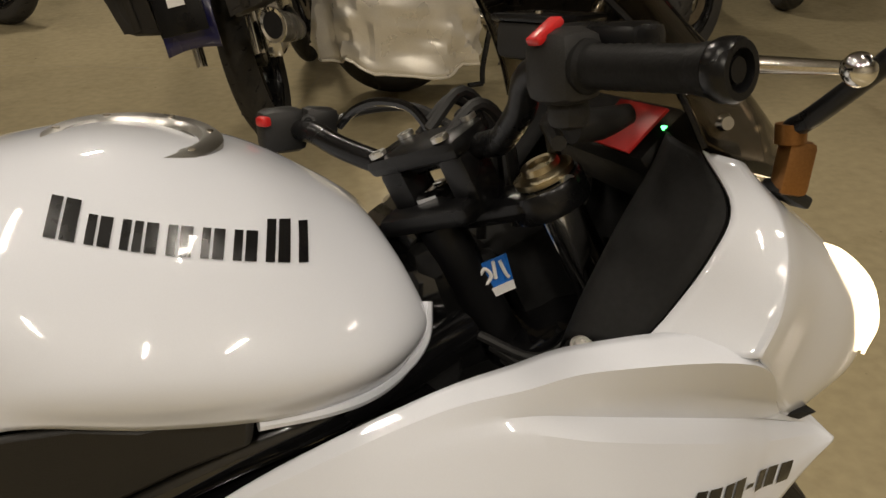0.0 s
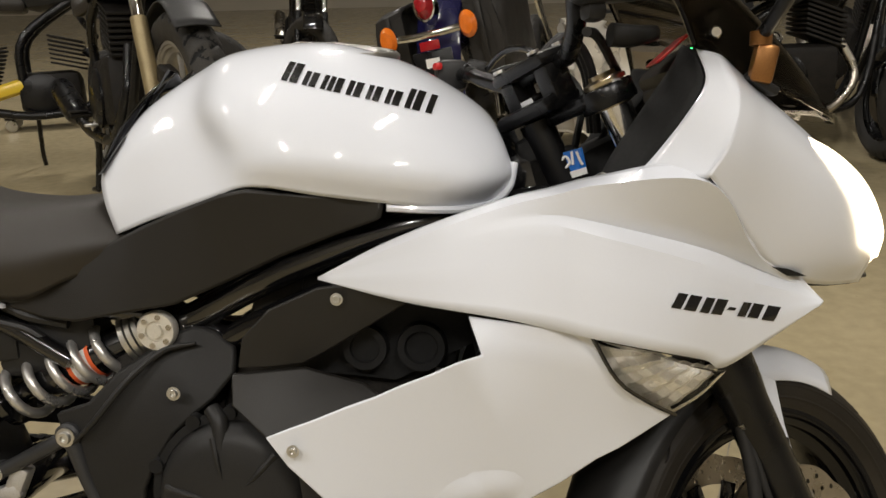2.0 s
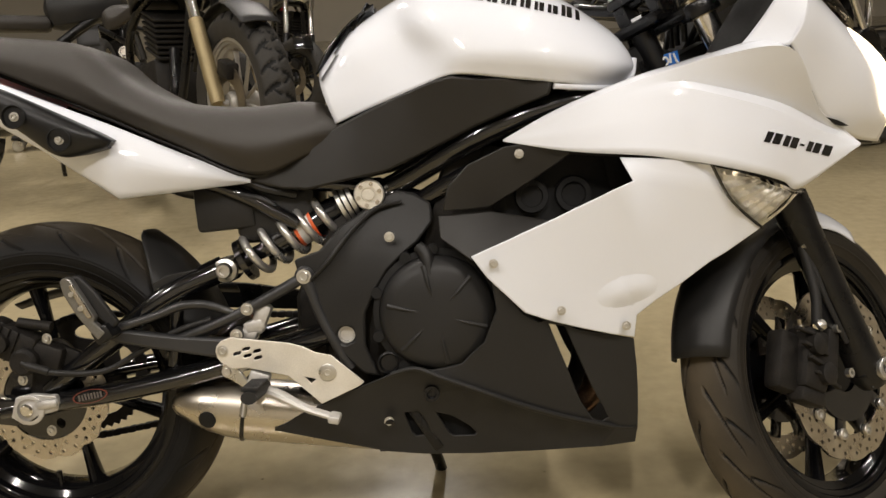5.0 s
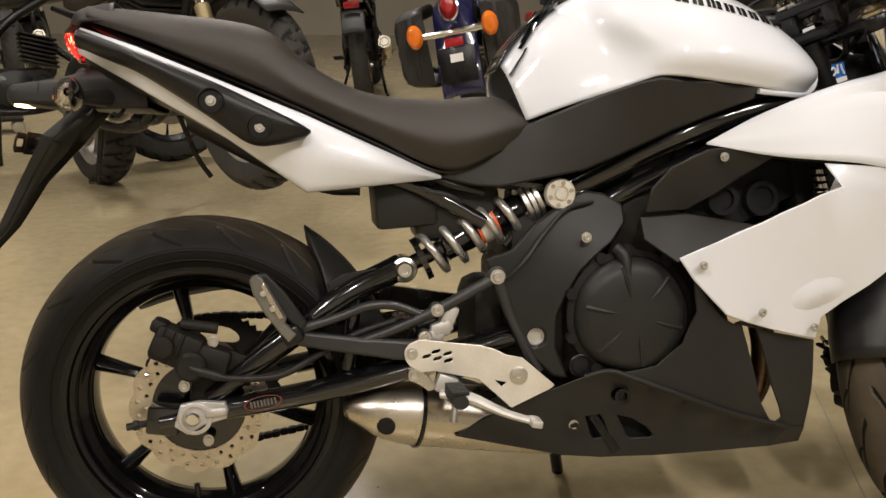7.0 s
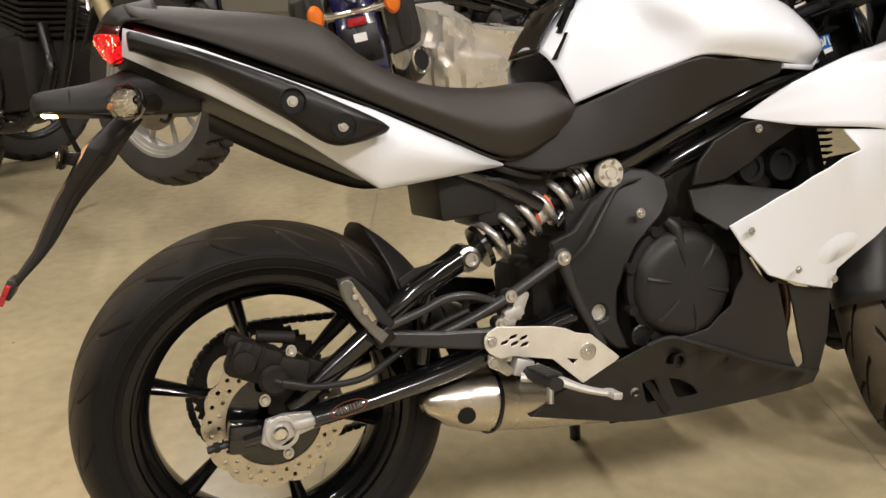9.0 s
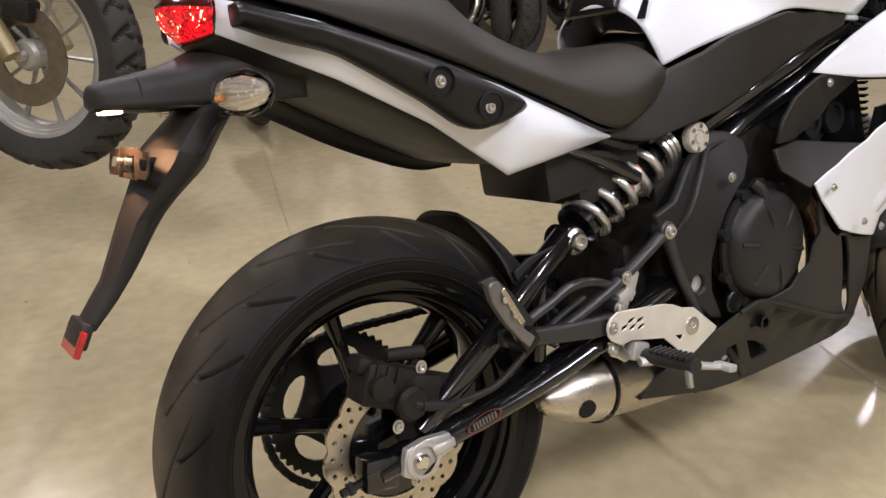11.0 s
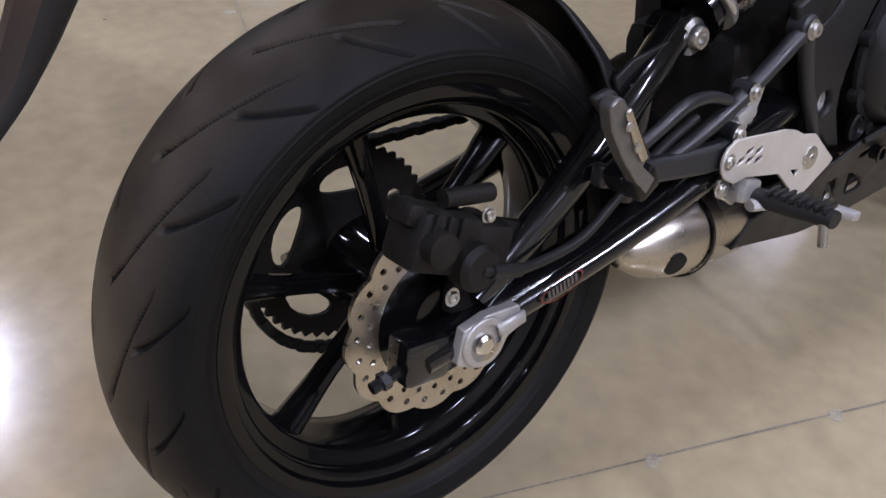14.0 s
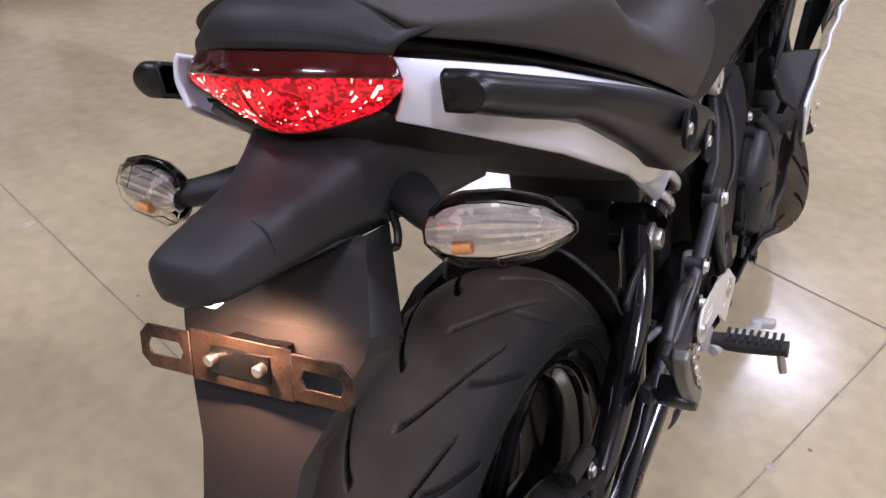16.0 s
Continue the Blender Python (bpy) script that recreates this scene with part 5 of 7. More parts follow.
# tail light with its points of light
LIGHT = [[(-0.155, -0.086, 0.911), (-0.174, -0.045, 0.919), (-0.182, 0, 0.921)],
         [(-0.161, -0.095, 0.897), (-0.184, -0.045, 0.904), (-0.194, 0, 0.906)],
         [(-0.159, -0.080, 0.884), (-0.180, -0.042, 0.885), (-0.188, 0, 0.885)],
         [(-0.153, -0.060, 0.874), (-0.168, -0.032, 0.869), (-0.176, 0, 0.867)]]
shell = drawn_in(loft(LIGHT, 12, 8, mirror=True))
shell_rows = [[tuple(v.co) for v in list(shell.verts)[r * 33:(r + 1) * 33]] for r in range(37)]
shell.free()
tl = part("tail_light", sheet(shell_rows[10:]), RED_LENS, bike, "lit red tail light with many bright points", solid=0.003)
part("lens_band", sheet([[(x - 0.0012, y, z + 0.0006) for x, y, z in r] for r in shell_rows[:12]]), DARK_RED, tl, "unlit dark red upper band", solid=0.003)
part("lens_rim", tube(shell_rows[36][1:-1], 0.0022, 6, 1), RED_GLASS, tl)
light_tree = BVHTree.FromPolygons([q for r in shell_rows for q in r], [(r * 33 + c, r * 33 + c + 1, r * 33 + c + 34, r * 33 + c + 33) for r in range(36) for c in range(32)])
for k in range(64):
    y = random.uniform(-0.086, 0.066)
    z = random.choice((0.877, 0.882, 0.890, 0.896, 0.899)) + random.uniform(-0.003, 0.003)
    if k > 56:
        y, z = random.uniform(-0.082, -0.066), random.uniform(0.886, 0.895)
    hit = light_tree.ray_cast(Vector((-0.5, y, z)), Vector((1, 0, 0)))[0]
    if hit is None:
        continue
    r = random.choice((0.0006, 0.0008, 0.0008, 0.0010, 0.0014)) * (1.5 if k > 56 else 1)
    s = bmesh.new()
    bmesh.ops.create_icosphere(s, subdivisions=1, radius=r)
    s.transform(Matrix.Translation(hit - Vector((0.0017, 0, 0))) @ Matrix.Rotation(random.uniform(0, 3), 4, "X") @ Matrix.Diagonal((0.5, random.uniform(1, 3.0), 0.7, 1)))
    part("light_point", s, RED_LED, tl)
for k in range(6):
    y = (0.045, 0.024, -0.020, -0.036, -0.052, -0.068)[k]
    ring = []
    for j in range(21):
        a = 2 * math.pi * j / 20
        hit = light_tree.ray_cast(Vector((-0.5, y + 0.0075 * math.cos(a), 0.893 + 0.009 * math.sin(a))), Vector((1, 0, 0)))[0]
        ring.append(tuple((hit or Vector((-0.17, y, 0.893))) - Vector((0.0012, 0, 0))))
    part("reflector_rim", tube(ring, 0.0007, 5, 1), RED_LENS, tl)
seam = [light_tree.ray_cast(Vector((-0.5, 0.002 - 0.16 * (0.906 - z), z)), Vector((1, 0, 0)))[0] for z in (0.906, 0.899, 0.892, 0.884, 0.876)]
part("light_rib", tube([tuple(q - Vector((0.001, 0, 0))) for q in seam if q], 0.0016, 8), RED_GLASS, tl)

# under tray and number plate hanger
part("under_tray", loft([[(0.200, -0.130, 0.680), (0.200, -0.112, 0.668), (0.200, 0, 0.664)], [(0.080, -0.144, 0.742), (0.085, -0.118, 0.730), (0.085, 0, 0.724)], [(-0.040, -0.134, 0.812), (-0.035, -0.10, 0.796), (-0.035, 0, 0.790)],
                         [(-0.110, -0.108, 0.850), (-0.110, -0.062, 0.828), (-0.110, 0, 0.820)], [(-0.152, -0.066, 0.874), (-0.160, -0.040, 0.868), (-0.166, 0, 0.865)]], 5, 5, mirror=True), PLASTIC, bike, "black plastic under-tail tray", solid=0.004)
part("tray_lining", loft([[(0.270, 0.095, 0.655), (0.270, 0.110, 0.648), (0.270, 0.116, 0.642)], [(0.200, 0.100, 0.668), (0.200, 0.120, 0.656), (0.200, 0.125, 0.648)], [(0.085, 0.108, 0.726), (0.085, 0.128, 0.708), (0.085, 0.134, 0.698)], [(-0.035, 0.092, 0.792), (-0.035, 0.118, 0.776), (-0.035, 0.124, 0.764)]], 4, 4), PLASTIC, bike, solid=0.003)
part("lamp_nose", loft([[(-0.060, -0.090, 0.790), (-0.060, -0.086, 0.838), (-0.060, 0, 0.850)], [(-0.115, -0.070, 0.790), (-0.118, -0.062, 0.845), (-0.120, 0, 0.864)], [(-0.155, -0.053, 0.792), (-0.158, -0.044, 0.840), (-0.160, 0, 0.858)], [(-0.190, -0.041, 0.796), (-0.192, -0.034, 0.833), (-0.193, 0, 0.846)], [(-0.225, -0.035, 0.799), (-0.226, -0.029, 0.830), (-0.226, 0, 0.839)],
                        [(-0.270, -0.028, 0.803), (-0.274, -0.024, 0.826), (-0.276, 0, 0.832)], [(-0.283, -0.019, 0.804), (-0.286, -0.017, 0.821), (-0.288, 0, 0.826)], [(-0.287, -0.010, 0.804), (-0.290, -0.009, 0.809), (-0.291, 0, 0.811)], [(-0.285, -0.005, 0.803), (-0.287, -0.004, 0.803), (-0.288, 0, 0.803)]], 5, 5, mirror=True), PLASTIC, bike, "black plastic number plate lamp housing", solid=0.003)
part("nose_base", loft([[(-0.060, -0.090, 0.790), (-0.060, 0, 0.788)], [(-0.155, -0.053, 0.792), (-0.155, 0, 0.790)], [(-0.225, -0.034, 0.799), (-0.225, 0, 0.794)], [(-0.283, -0.019, 0.804), (-0.287, 0, 0.802)]], 4, 4, mirror=True), PLASTIC, bike, solid=0.003)
part("plate_lamp", block((-0.268, 0.0, 0.7985), (0.022, 0.034, 0.005), (0, 3, 0), 0.002), PLATE_LAMP, bike, "lit warm number plate lamp")
for a in (-1, 1):
    part("nose_seam", tube([(-0.236, a * 0.0335, 0.800), (-0.237, a * 0.029, 0.830), (-0.238, 0, 0.8375)], 0.0011, 6, 4), DARK, bike)
HANGER = [[(-0.150, 0.058, 0.792), (-0.172, 0.054, 0.793), (-0.178, 0, 0.792)],
          [(-0.200, 0.088, 0.743), (-0.219, 0.078, 0.748), (-0.226, 0, 0.750)],
          [(-0.206, 0.086, 0.735), (-0.226, 0.075, 0.736), (-0.234, 0, 0.738)],
          [(-0.252, 0.046, 0.676), (-0.270, 0.041, 0.674), (-0.276, 0, 0.674)],
          [(-0.296, 0.034, 0.604), (-0.308, 0.031, 0.604), (-0.313, 0, 0.604)],
          [(-0.338, 0.031, 0.560), (-0.348, 0.028, 0.556), (-0.352, 0, 0.556)]]
HANGER = [[(x, -y, z) for x, y, z in r] + r[1::-1] for r in HANGER]
part("plate_hanger", sheet([[Vector(p).lerp(Vector(q), k / 4) for p, q in zip(a, c)] for a, c in zip(HANGER, HANGER[1:]) for k in range(4)] + [[Vector(p) for p in HANGER[-1]]]), PLASTIC, bike, "long black plastic number plate hanger", solid=0.004, angle=14)
part("hanger_flank", loft([[(-0.150, -0.058, 0.792), (-0.142, -0.050, 0.784)], [(-0.200, -0.088, 0.743), (-0.178, -0.060, 0.742)], [(-0.206, -0.086, 0.735), (-0.190, -0.058, 0.725)], [(-0.252, -0.046, 0.676), (-0.238, -0.036, 0.678)], [(-0.296, -0.034, 0.604), (-0.286, -0.027, 0.612)], [(-0.338, -0.031, 0.560), (-0.330, -0.025, 0.568)]], 4, 2), PLASTIC, bike, solid=0.003)
lamp = bpy.data.lights.new("plate_lamp_light", "SPOT")
lamp.energy, lamp.color, lamp.shadow_soft_size, lamp.spot_size, lamp.spot_blend = 3.4, (1.0, 0.50, 0.22), 0.006, radians(128), 0.6
new("plate_lamp_light", lamp).matrix_world = BIKE @ pose(-0.276, 0.0, 0.794, 0, -6, 0)
br = part("plate_bracket", joined(
    plate([(-0.042, -0.018), (0.042, -0.018), (0.042, 0.018), (-0.042, 0.018)], 0.002, y=0.0),
    plate([(0.042, -0.016), (0.080, -0.016), (0.088, -0.008), (0.088, 0.008), (0.080, 0.016), (0.042, 0.016)], 0.002, [[(0.052, -0.006), (0.078, -0.006), (0.081, 0), (0.078, 0.006), (0.052, 0.006), (0.049, 0)]], y=0.001),
    plate([(-0.042, -0.016), (-0.080, -0.016), (-0.088, -0.008), (-0.088, 0.008), (-0.080, 0.016), (-0.042, 0.016)], 0.002, [[(-0.052, -0.006), (-0.078, -0.006), (-0.081, 0), (-0.078, 0.006), (-0.052, 0.006), (-0.049, 0)]], y=0.001)),
    material("rusty_black_steel", (0.05, 0.035, 0.025), 0.45, metal=0.6, vary=0.5, scale=60, grain=400, bump=0.1), bike, "dark steel number plate bracket with slots", m=pose(-0.258, 0, 0.738, -14, 0, -90), bevel=0.0008)
for s in (-0.020, 0.020):
    part("bracket_bolt", turned([(0, 0), (0.0042, 0), (0.0042, 0.006), (0.003, 0.007), (0, 0.007)], 12, (s, -0.002, 0.002)), ALLOY, br)
part("bracket_arm", block((-0.245, 0, 0.735), (0.03, 0.05, 0.02), (0, 14, 0), 0.002), SATIN, bike)
part("reflector", joined(plate([(-0.036, -0.016), (0.036, -0.016), (0.039, 0.016), (-0.039, 0.016)], 0.008, y=0.0)), RED_GLASS, bike, "red plastic rear reflector", m=pose(-0.360, 0, 0.550, -28, 0, -90), bevel=0.002)
part("reflector_base", block((-0.350, 0, 0.555), (0.014, 0.066, 0.030), (0, 28, 0), 0.003), PLASTIC, bike)


def indicator(sign):
    stalk = part("indicator_stalk", tube([(-0.105, sign * 0.030, 0.806), (-0.130, sign * 0.068, 0.805), (-0.150, sign * 0.092, 0.804), (-0.162, sign * 0.112, 0.803)], [0.022, 0.017, 0.0135, 0.012], 12, 4, 0.85), PLASTIC, bike, "black rubber indicator stalk")

    def capsule(k, sides, flute=0.0, lo=0, hi=None):
        rows = []
        for q, w in ((0.0, 0.46), (0.10, 0.80), (0.24, 0.97), (0.52, 1.0), (0.80, 0.74), (0.94, 0.36), (1.0, 0.12)):
            y = sign * (0.105 + 0.006 * (1 - k) + 0.087 * q * (0.84 + 0.16 * k))
            cx = -0.172 + 0.024 * q
            ring = []
            for j in range(lo, (hi or sides) + (1 if hi else 0)):
                a = 2 * math.pi * (j + 0.5) / sides
                f = w * k * (1 - flute * (j % 2))
                ring.append((cx + 0.021 * f * math.cos(a), y, 0.8035 + 0.0245 * f * math.sin(a)))
            rows.append(ring)
        return sheet(rows, closed=hi is None)

    lens = part("indicator_lens", capsule(1.0, 8), COVER, bike, "clear faceted rear indicator lens", angle=12, solid=0.0014)
    part("indicator_reflector", capsule(0.74, 36, 0.10), LENS_SILVER, lens, "ribbed silver reflector", angle=12)
    part("indicator_bulb", tube([(-0.183, sign * 0.126, 0.800), (-0.181, sign * 0.138, 0.801)], 0.0042, 10, 2), BULB, lens, "amber bulb")
    part("indicator_shell", capsule(1.05, 16, 0, -4, 3), GLOSS, lens, "gloss black housing over the lens", angle=25, solid=0.002)


indicator(-1)
indicator(1)
for x, y in ((-0.10, -0.058), (-0.145, -0.060)):
    part("bungee_hook", tube([(x, y, 0.800), (x - 0.003, y - 0.004, 0.786), (x - 0.010, y - 0.006, 0.778), (x - 0.018, y - 0.006, 0.782)], 0.003, 8), SATIN, bike)

# front fairing: side cowl
COWL = [[(0.800, -0.190, 0.722), (0.800, -0.190, 0.7216), (0.800, -0.190, 0.7212), (0.800, -0.190, 0.7208), (0.800, -0.190, 0.7204), (0.800, -0.190, 0.720)],
        [(0.890, -0.198, 0.767), (0.892, -0.205, 0.760), (0.893, -0.2065, 0.754), (0.894, -0.208, 0.748), (0.897, -0.214, 0.728), (0.900, -0.217, 0.700)],
        [(1.000, -0.206, 0.807), (1.001, -0.222, 0.800), (1.003, -0.226, 0.788), (1.003, -0.230, 0.778), (1.004, -0.240, 0.738), (1.005, -0.249, 0.689)],
        [(1.058, -0.212, 0.822), (1.060, -0.240, 0.816), (1.060, -0.238, 0.796), (1.060, -0.245, 0.785), (1.060, -0.253, 0.740), (1.056, -0.258, 0.680)],
        [(1.110, -0.222, 0.835), (1.112, -0.254, 0.828), (1.112, -0.238, 0.787), (1.110, -0.252, 0.774), (1.107, -0.260, 0.728), (1.103, -0.265, 0.671)],
        [(1.198, -0.262, 0.846), (1.206, -0.288, 0.832), (1.206, -0.224, 0.763), (1.202, -0.238, 0.748), (1.194, -0.247, 0.705), (1.175, -0.250, 0.654)],
        [(1.262, -0.220, 0.782), (1.262, -0.232, 0.767), (1.264, -0.200, 0.741), (1.260, -0.212, 0.725), (1.246, -0.222, 0.688), (1.222, -0.226, 0.640)],
        [(1.286, -0.197, 0.758), (1.285, -0.206, 0.744), (1.288, -0.188, 0.730), (1.286, -0.199, 0.716), (1.270, -0.208, 0.678), (1.248, -0.210, 0.629)],
        [(1.334, -0.162, 0.721), (1.335, -0.169, 0.713), (1.337, -0.172, 0.708), (1.336, -0.178, 0.701), (1.333, -0.182, 0.688), (1.320, -0.184, 0.668)],
        [(1.357, -0.172, 0.695), (1.358, -0.174, 0.694), (1.3585, -0.175, 0.6935), (1.359, -0.176, 0.693), (1.358, -0.177, 0.692), (1.355, -0.177, 0.690)]]
cowl_bm = loft(COWL, 7, 4, straight=True)
cowl_bm.normal_update()
cowl_tree = BVHTree.FromBMesh(cowl_bm)
cowl = part("side_cowl", cowl_bm, WHITE, bike, "white painted upper fairing side", solid=0.004, angle=26)
cowl2 = part("side_cowl", flipped(loft(COWL, 7, 4, straight=True)), WHITE, bike, "white painted upper fairing side", solid=0.004, angle=15)
lettering(cowl_tree, cowl, (1.180, 0.702), (1.300, 0.676), (0.005, 0.015), [(1.0, 1, 0, 2), (1.0, 1, 0, 2), (0.35, 0.55, 0.35, 1), (1.0, 1, 0, 2), (0.6, 1, 0, 1)], INK, 0.18)

# nose
NOSE = [[(1.143, -0.240, 0.835), (1.162, -0.246, 0.856), (1.192, -0.252, 0.897), (1.211, -0.246, 0.930), (1.208, -0.212, 0.964)],
        [(1.200, -0.284, 0.836), (1.216, -0.280, 0.862), (1.230, -0.272, 0.895), (1.234, -0.258, 0.924), (1.226, -0.228, 0.957)],
        [(1.212, -0.286, 0.833), (1.232, -0.280, 0.860), (1.244, -0.268, 0.893), (1.247, -0.250, 0.922), (1.244, -0.218, 0.944)],
        [(1.262, -0.229, 0.771), (1.290, -0.228, 0.820), (1.298, -0.226, 0.862), (1.290, -0.215, 0.897), (1.278, -0.200, 0.918)],
        [(1.310, -0.180, 0.724), (1.350, -0.182, 0.765), (1.358, -0.184, 0.815), (1.346, -0.180, 0.855), (1.325, -0.176, 0.884)],
        [(1.375, -0.120, 0.704), (1.402, -0.136, 0.738), (1.402, -0.146, 0.785), (1.388, -0.152, 0.826), (1.360, -0.155, 0.858)],
        [(1.436, -0.070, 0.698), (1.438, -0.098, 0.732), (1.434, -0.118, 0.768), (1.412, -0.142, 0.812), (1.375, -0.145, 0.846)]]
both("nose_cowl", lambda: loft(NOSE, 6, 6), WHITE, "white painted fairing nose", solid=0.004, angle=14)
both("nose_slit", lambda: plate([(1.300, -0.204, 0.882), (1.312, -0.199, 0.874), (1.346, -0.182, 0.856), (1.330, -0.188, 0.869)], 0.006), AMBER, "small amber lamp slit beside the headlight")
HL = [[(1.302, -0.199, 0.880), (1.342, -0.185, 0.859), (1.379, -0.169, 0.824), (1.405, -0.153, 0.786), (1.414, -0.139, 0.748)],
      [(1.314, -0.191, 0.880), (1.368, -0.163, 0.856), (1.408, -0.151, 0.819), (1.438, -0.126, 0.769), (1.442, -0.106, 0.734)],
      [(1.324, -0.170, 0.876), (1.380, -0.144, 0.847), (1.418, -0.130, 0.810), (1.442, -0.107, 0.764), (1.444, -0.088, 0.728)],
      [(1.365, -0.110, 0.860), (1.415, -0.090, 0.828), (1.444, -0.078, 0.786), (1.456, -0.065, 0.745), (1.450, -0.050, 0.712)],
      [(1.385, 0.0, 0.855), (1.430, 0.0, 0.822), (1.456, 0.0, 0.780), (1.466, 0.0, 0.740), (1.460, 0.0, 0.706)]]
hl = part("headlight", loft([list(c) for c in zip(*[[q for q in r] for r in HL])], 5, 5, mirror=True), HEADLIGHT, bike, "lit glowing clear headlight in the nose", solid=0.003)
part("nose_chin", loft([[(1.310, -0.170, 0.722), (1.330, 0, 0.705)], [(1.375, -0.118, 0.709), (1.400, 0, 0.695)], [(1.436, -0.068, 0.703), (1.472, 0, 0.696)]], 5, 6, mirror=True), PLASTIC, bike, "black plastic chin under the nose", solid=0.004)
# Solid plate, its black painted in for the shade of an open slot.
both("mouth_slot", lambda: plate([(1.296, -0.199, 0.736), (1.318, -0.190, 0.731), (1.340, -0.178, 0.722), (1.316, -0.188, 0.724)], 0.03), DARK)
both("cowl_liner", lambda: loft([[(1.143, -0.238, 0.834), (1.162, -0.244, 0.856), (1.191, -0.250, 0.897), (1.209, -0.244, 0.930), (1.207, -0.211, 0.963)],
                                 [(1.112, -0.198, 0.832), (1.128, -0.196, 0.860), (1.158, -0.192, 0.905), (1.186, -0.186, 0.945), (1.200, -0.180, 0.972)],
                                 [(1.120, -0.150, 0.800), (1.150, -0.140, 0.850), (1.185, -0.130, 0.900), (1.215, -0.125, 0.940), (1.230, -0.12, 0.965)]], 5, 5), DARK, "matt black fairing liner", solid=0.003)
both("ledge_liner", lambda: loft([[(0.95, -0.185, 0.782), (1.04, -0.200, 0.812), (1.110, -0.212, 0.830), (1.143, -0.230, 0.832)], [(0.95, -0.150, 0.760), (1.04, -0.150, 0.775), (1.110, -0.150, 0.785), (1.143, -0.150, 0.790)]], 4, 4), DARK, solid=0.003)

# Two dark sheets added to stand for the shaded hollow inside the fairing.
part("nose_shade_sheet", loft([[(1.13, y, 0.77), (1.25, y * 0.95, 0.79), (1.29, y * 0.9, 0.86), (1.27, y * 0.85, 0.93)] for y in (-0.20, -0.1, 0, 0.1, 0.20)], 3, 4), DARK, bike, solid=0.003)
part("low_shade_sheet", loft([[(0.98, y, 0.735), (1.13, y, 0.77), (1.28, y * 0.8, 0.775)] for y in (-0.20, 0, 0.20)], 3, 3), DARK, bike, solid=0.003)

both("nose_lining", lambda: loft([[(x - 0.008, y * 0.962, z - 0.003) for x, y, z in r] for r in NOSE], 3, 3), DARK, solid=0.002)
both("cowl_lining", lambda: loft([[(x, y * 0.955, z - 0.004) for x, y, z in r] for r in COWL[1:8]], 3, 2), DARK, solid=0.002)

# lower fairing
def lower_fairing():
    return plate([(0.971, -0.236, 0.688), (0.986, -0.262, 0.652), (0.930, -0.250, 0.627), (0.870, -0.243, 0.600), (0.800, -0.234, 0.570), (0.742, -0.228, 0.546), (0.766, -0.226, 0.512), (0.823, -0.220, 0.454), (0.865, -0.213, 0.438), (0.910, -0.204, 0.424), (1.001, -0.174, 0.400), (1.003, -0.186, 0.438), (1.031, -0.196, 0.462),
                  (1.112, -0.208, 0.520), (1.160, -0.205, 0.548), (1.199, -0.195, 0.571), (1.165, -0.222, 0.594), (1.128, -0.250, 0.625), (1.102, -0.262, 0.671), (1.05, -0.258, 0.682)], 0.005, fine=0.05)


lf = both("lower_fairing", lower_fairing, WHITE, "white painted lower fairing panel", bevel=0.002)
def bulge():
    """Soft swelling that runs out into the panel."""
    skin = lower_fairing()
    skin.normal_update()
    tree = BVHTree.FromBMesh(skin)
    rows = []
    for k in range(9):
        r = k / 8
        row = []
        for j in range(32):
            a = 2 * math.pi * j / 32
            u, w = 0.062 * r * math.cos(a), 0.032 * r * math.sin(a)
            x, z = 0.984 + u * 0.97 - w * 0.22, 0.480 + u * 0.22 + w * 0.97
            hit = tree.ray_cast(Vector((x, -1, z)), Vector((0, 1, 0)))[0]
            y = hit.y if hit else -0.182
            row.append(Vector((x, y + 0.0012 - 0.0085 * (1 - r * r) ** 2, z)))
        rows.append(row)
    return sheet(rows, closed=True)


part("fairing_bulge", bulge(), WHITE, bike)
both("fairing_inner", lambda: plate([(0.980, -0.200, 0.64), (1.09, -0.235, 0.655), (1.17, -0.19, 0.572), (1.08, -0.19, 0.522), (1.00, -0.17, 0.475), (0.98, -0.165, 0.44), (0.93, -0.19, 0.50)], 0.01), DARK)


def front_indicator():
    outer = [(1.103, -0.262, 0.669), (1.130, -0.250, 0.623), (1.166, -0.222, 0.592), (1.196, -0.197, 0.572)]
    inner = [(1.160, -0.247, 0.653), (1.190, -0.238, 0.640), (1.220, -0.224, 0.630), (1.250, -0.205, 0.622)]
    mid = [((a[0] + b[0]) / 2, (a[1] + b[1]) / 2 - 0.010, (a[2] + b[2]) / 2) for a, b in zip(outer, inner)]
    return loft([outer, mid, inner], 6, 5)


fi = part("front_indicator", front_indicator(), COVER, bike, "clear front indicator lens let into the fairing", solid=0.002)
def prism_back():
    """Reflector of small prisms: coarse by the fairing, finer towards the tip."""
    low, high = smooth_line([(1.103, -0.252, 0.669), (1.130, -0.240, 0.623), (1.166, -0.212, 0.592), (1.196, -0.187, 0.572)], 12), smooth_line([(1.160, -0.237, 0.653), (1.190, -0.228, 0.640), (1.220, -0.214, 0.630), (1.250, -0.195, 0.622)], 12)
    rows = []
    for i in range(37):
        a, c = Vector(low[min(i, len(low) - 1)]), Vector(high[min(i, len(high) - 1)])
        row = []
        for j in range(31):
            v = j / 30
            p = a.lerp(c, v)
            p.y += -0.006 * math.sin(math.pi * v) + 0.008 * abs((i % 6) / 3 - 1) + 0.004 * abs((j % 10) / 5 - 1)
            row.append(p)
        rows.append(row)
    return sheet(rows)


part("indicator_reflector", prism_back(), LENS_BACK, fi, "faceted silver reflector", angle=8)
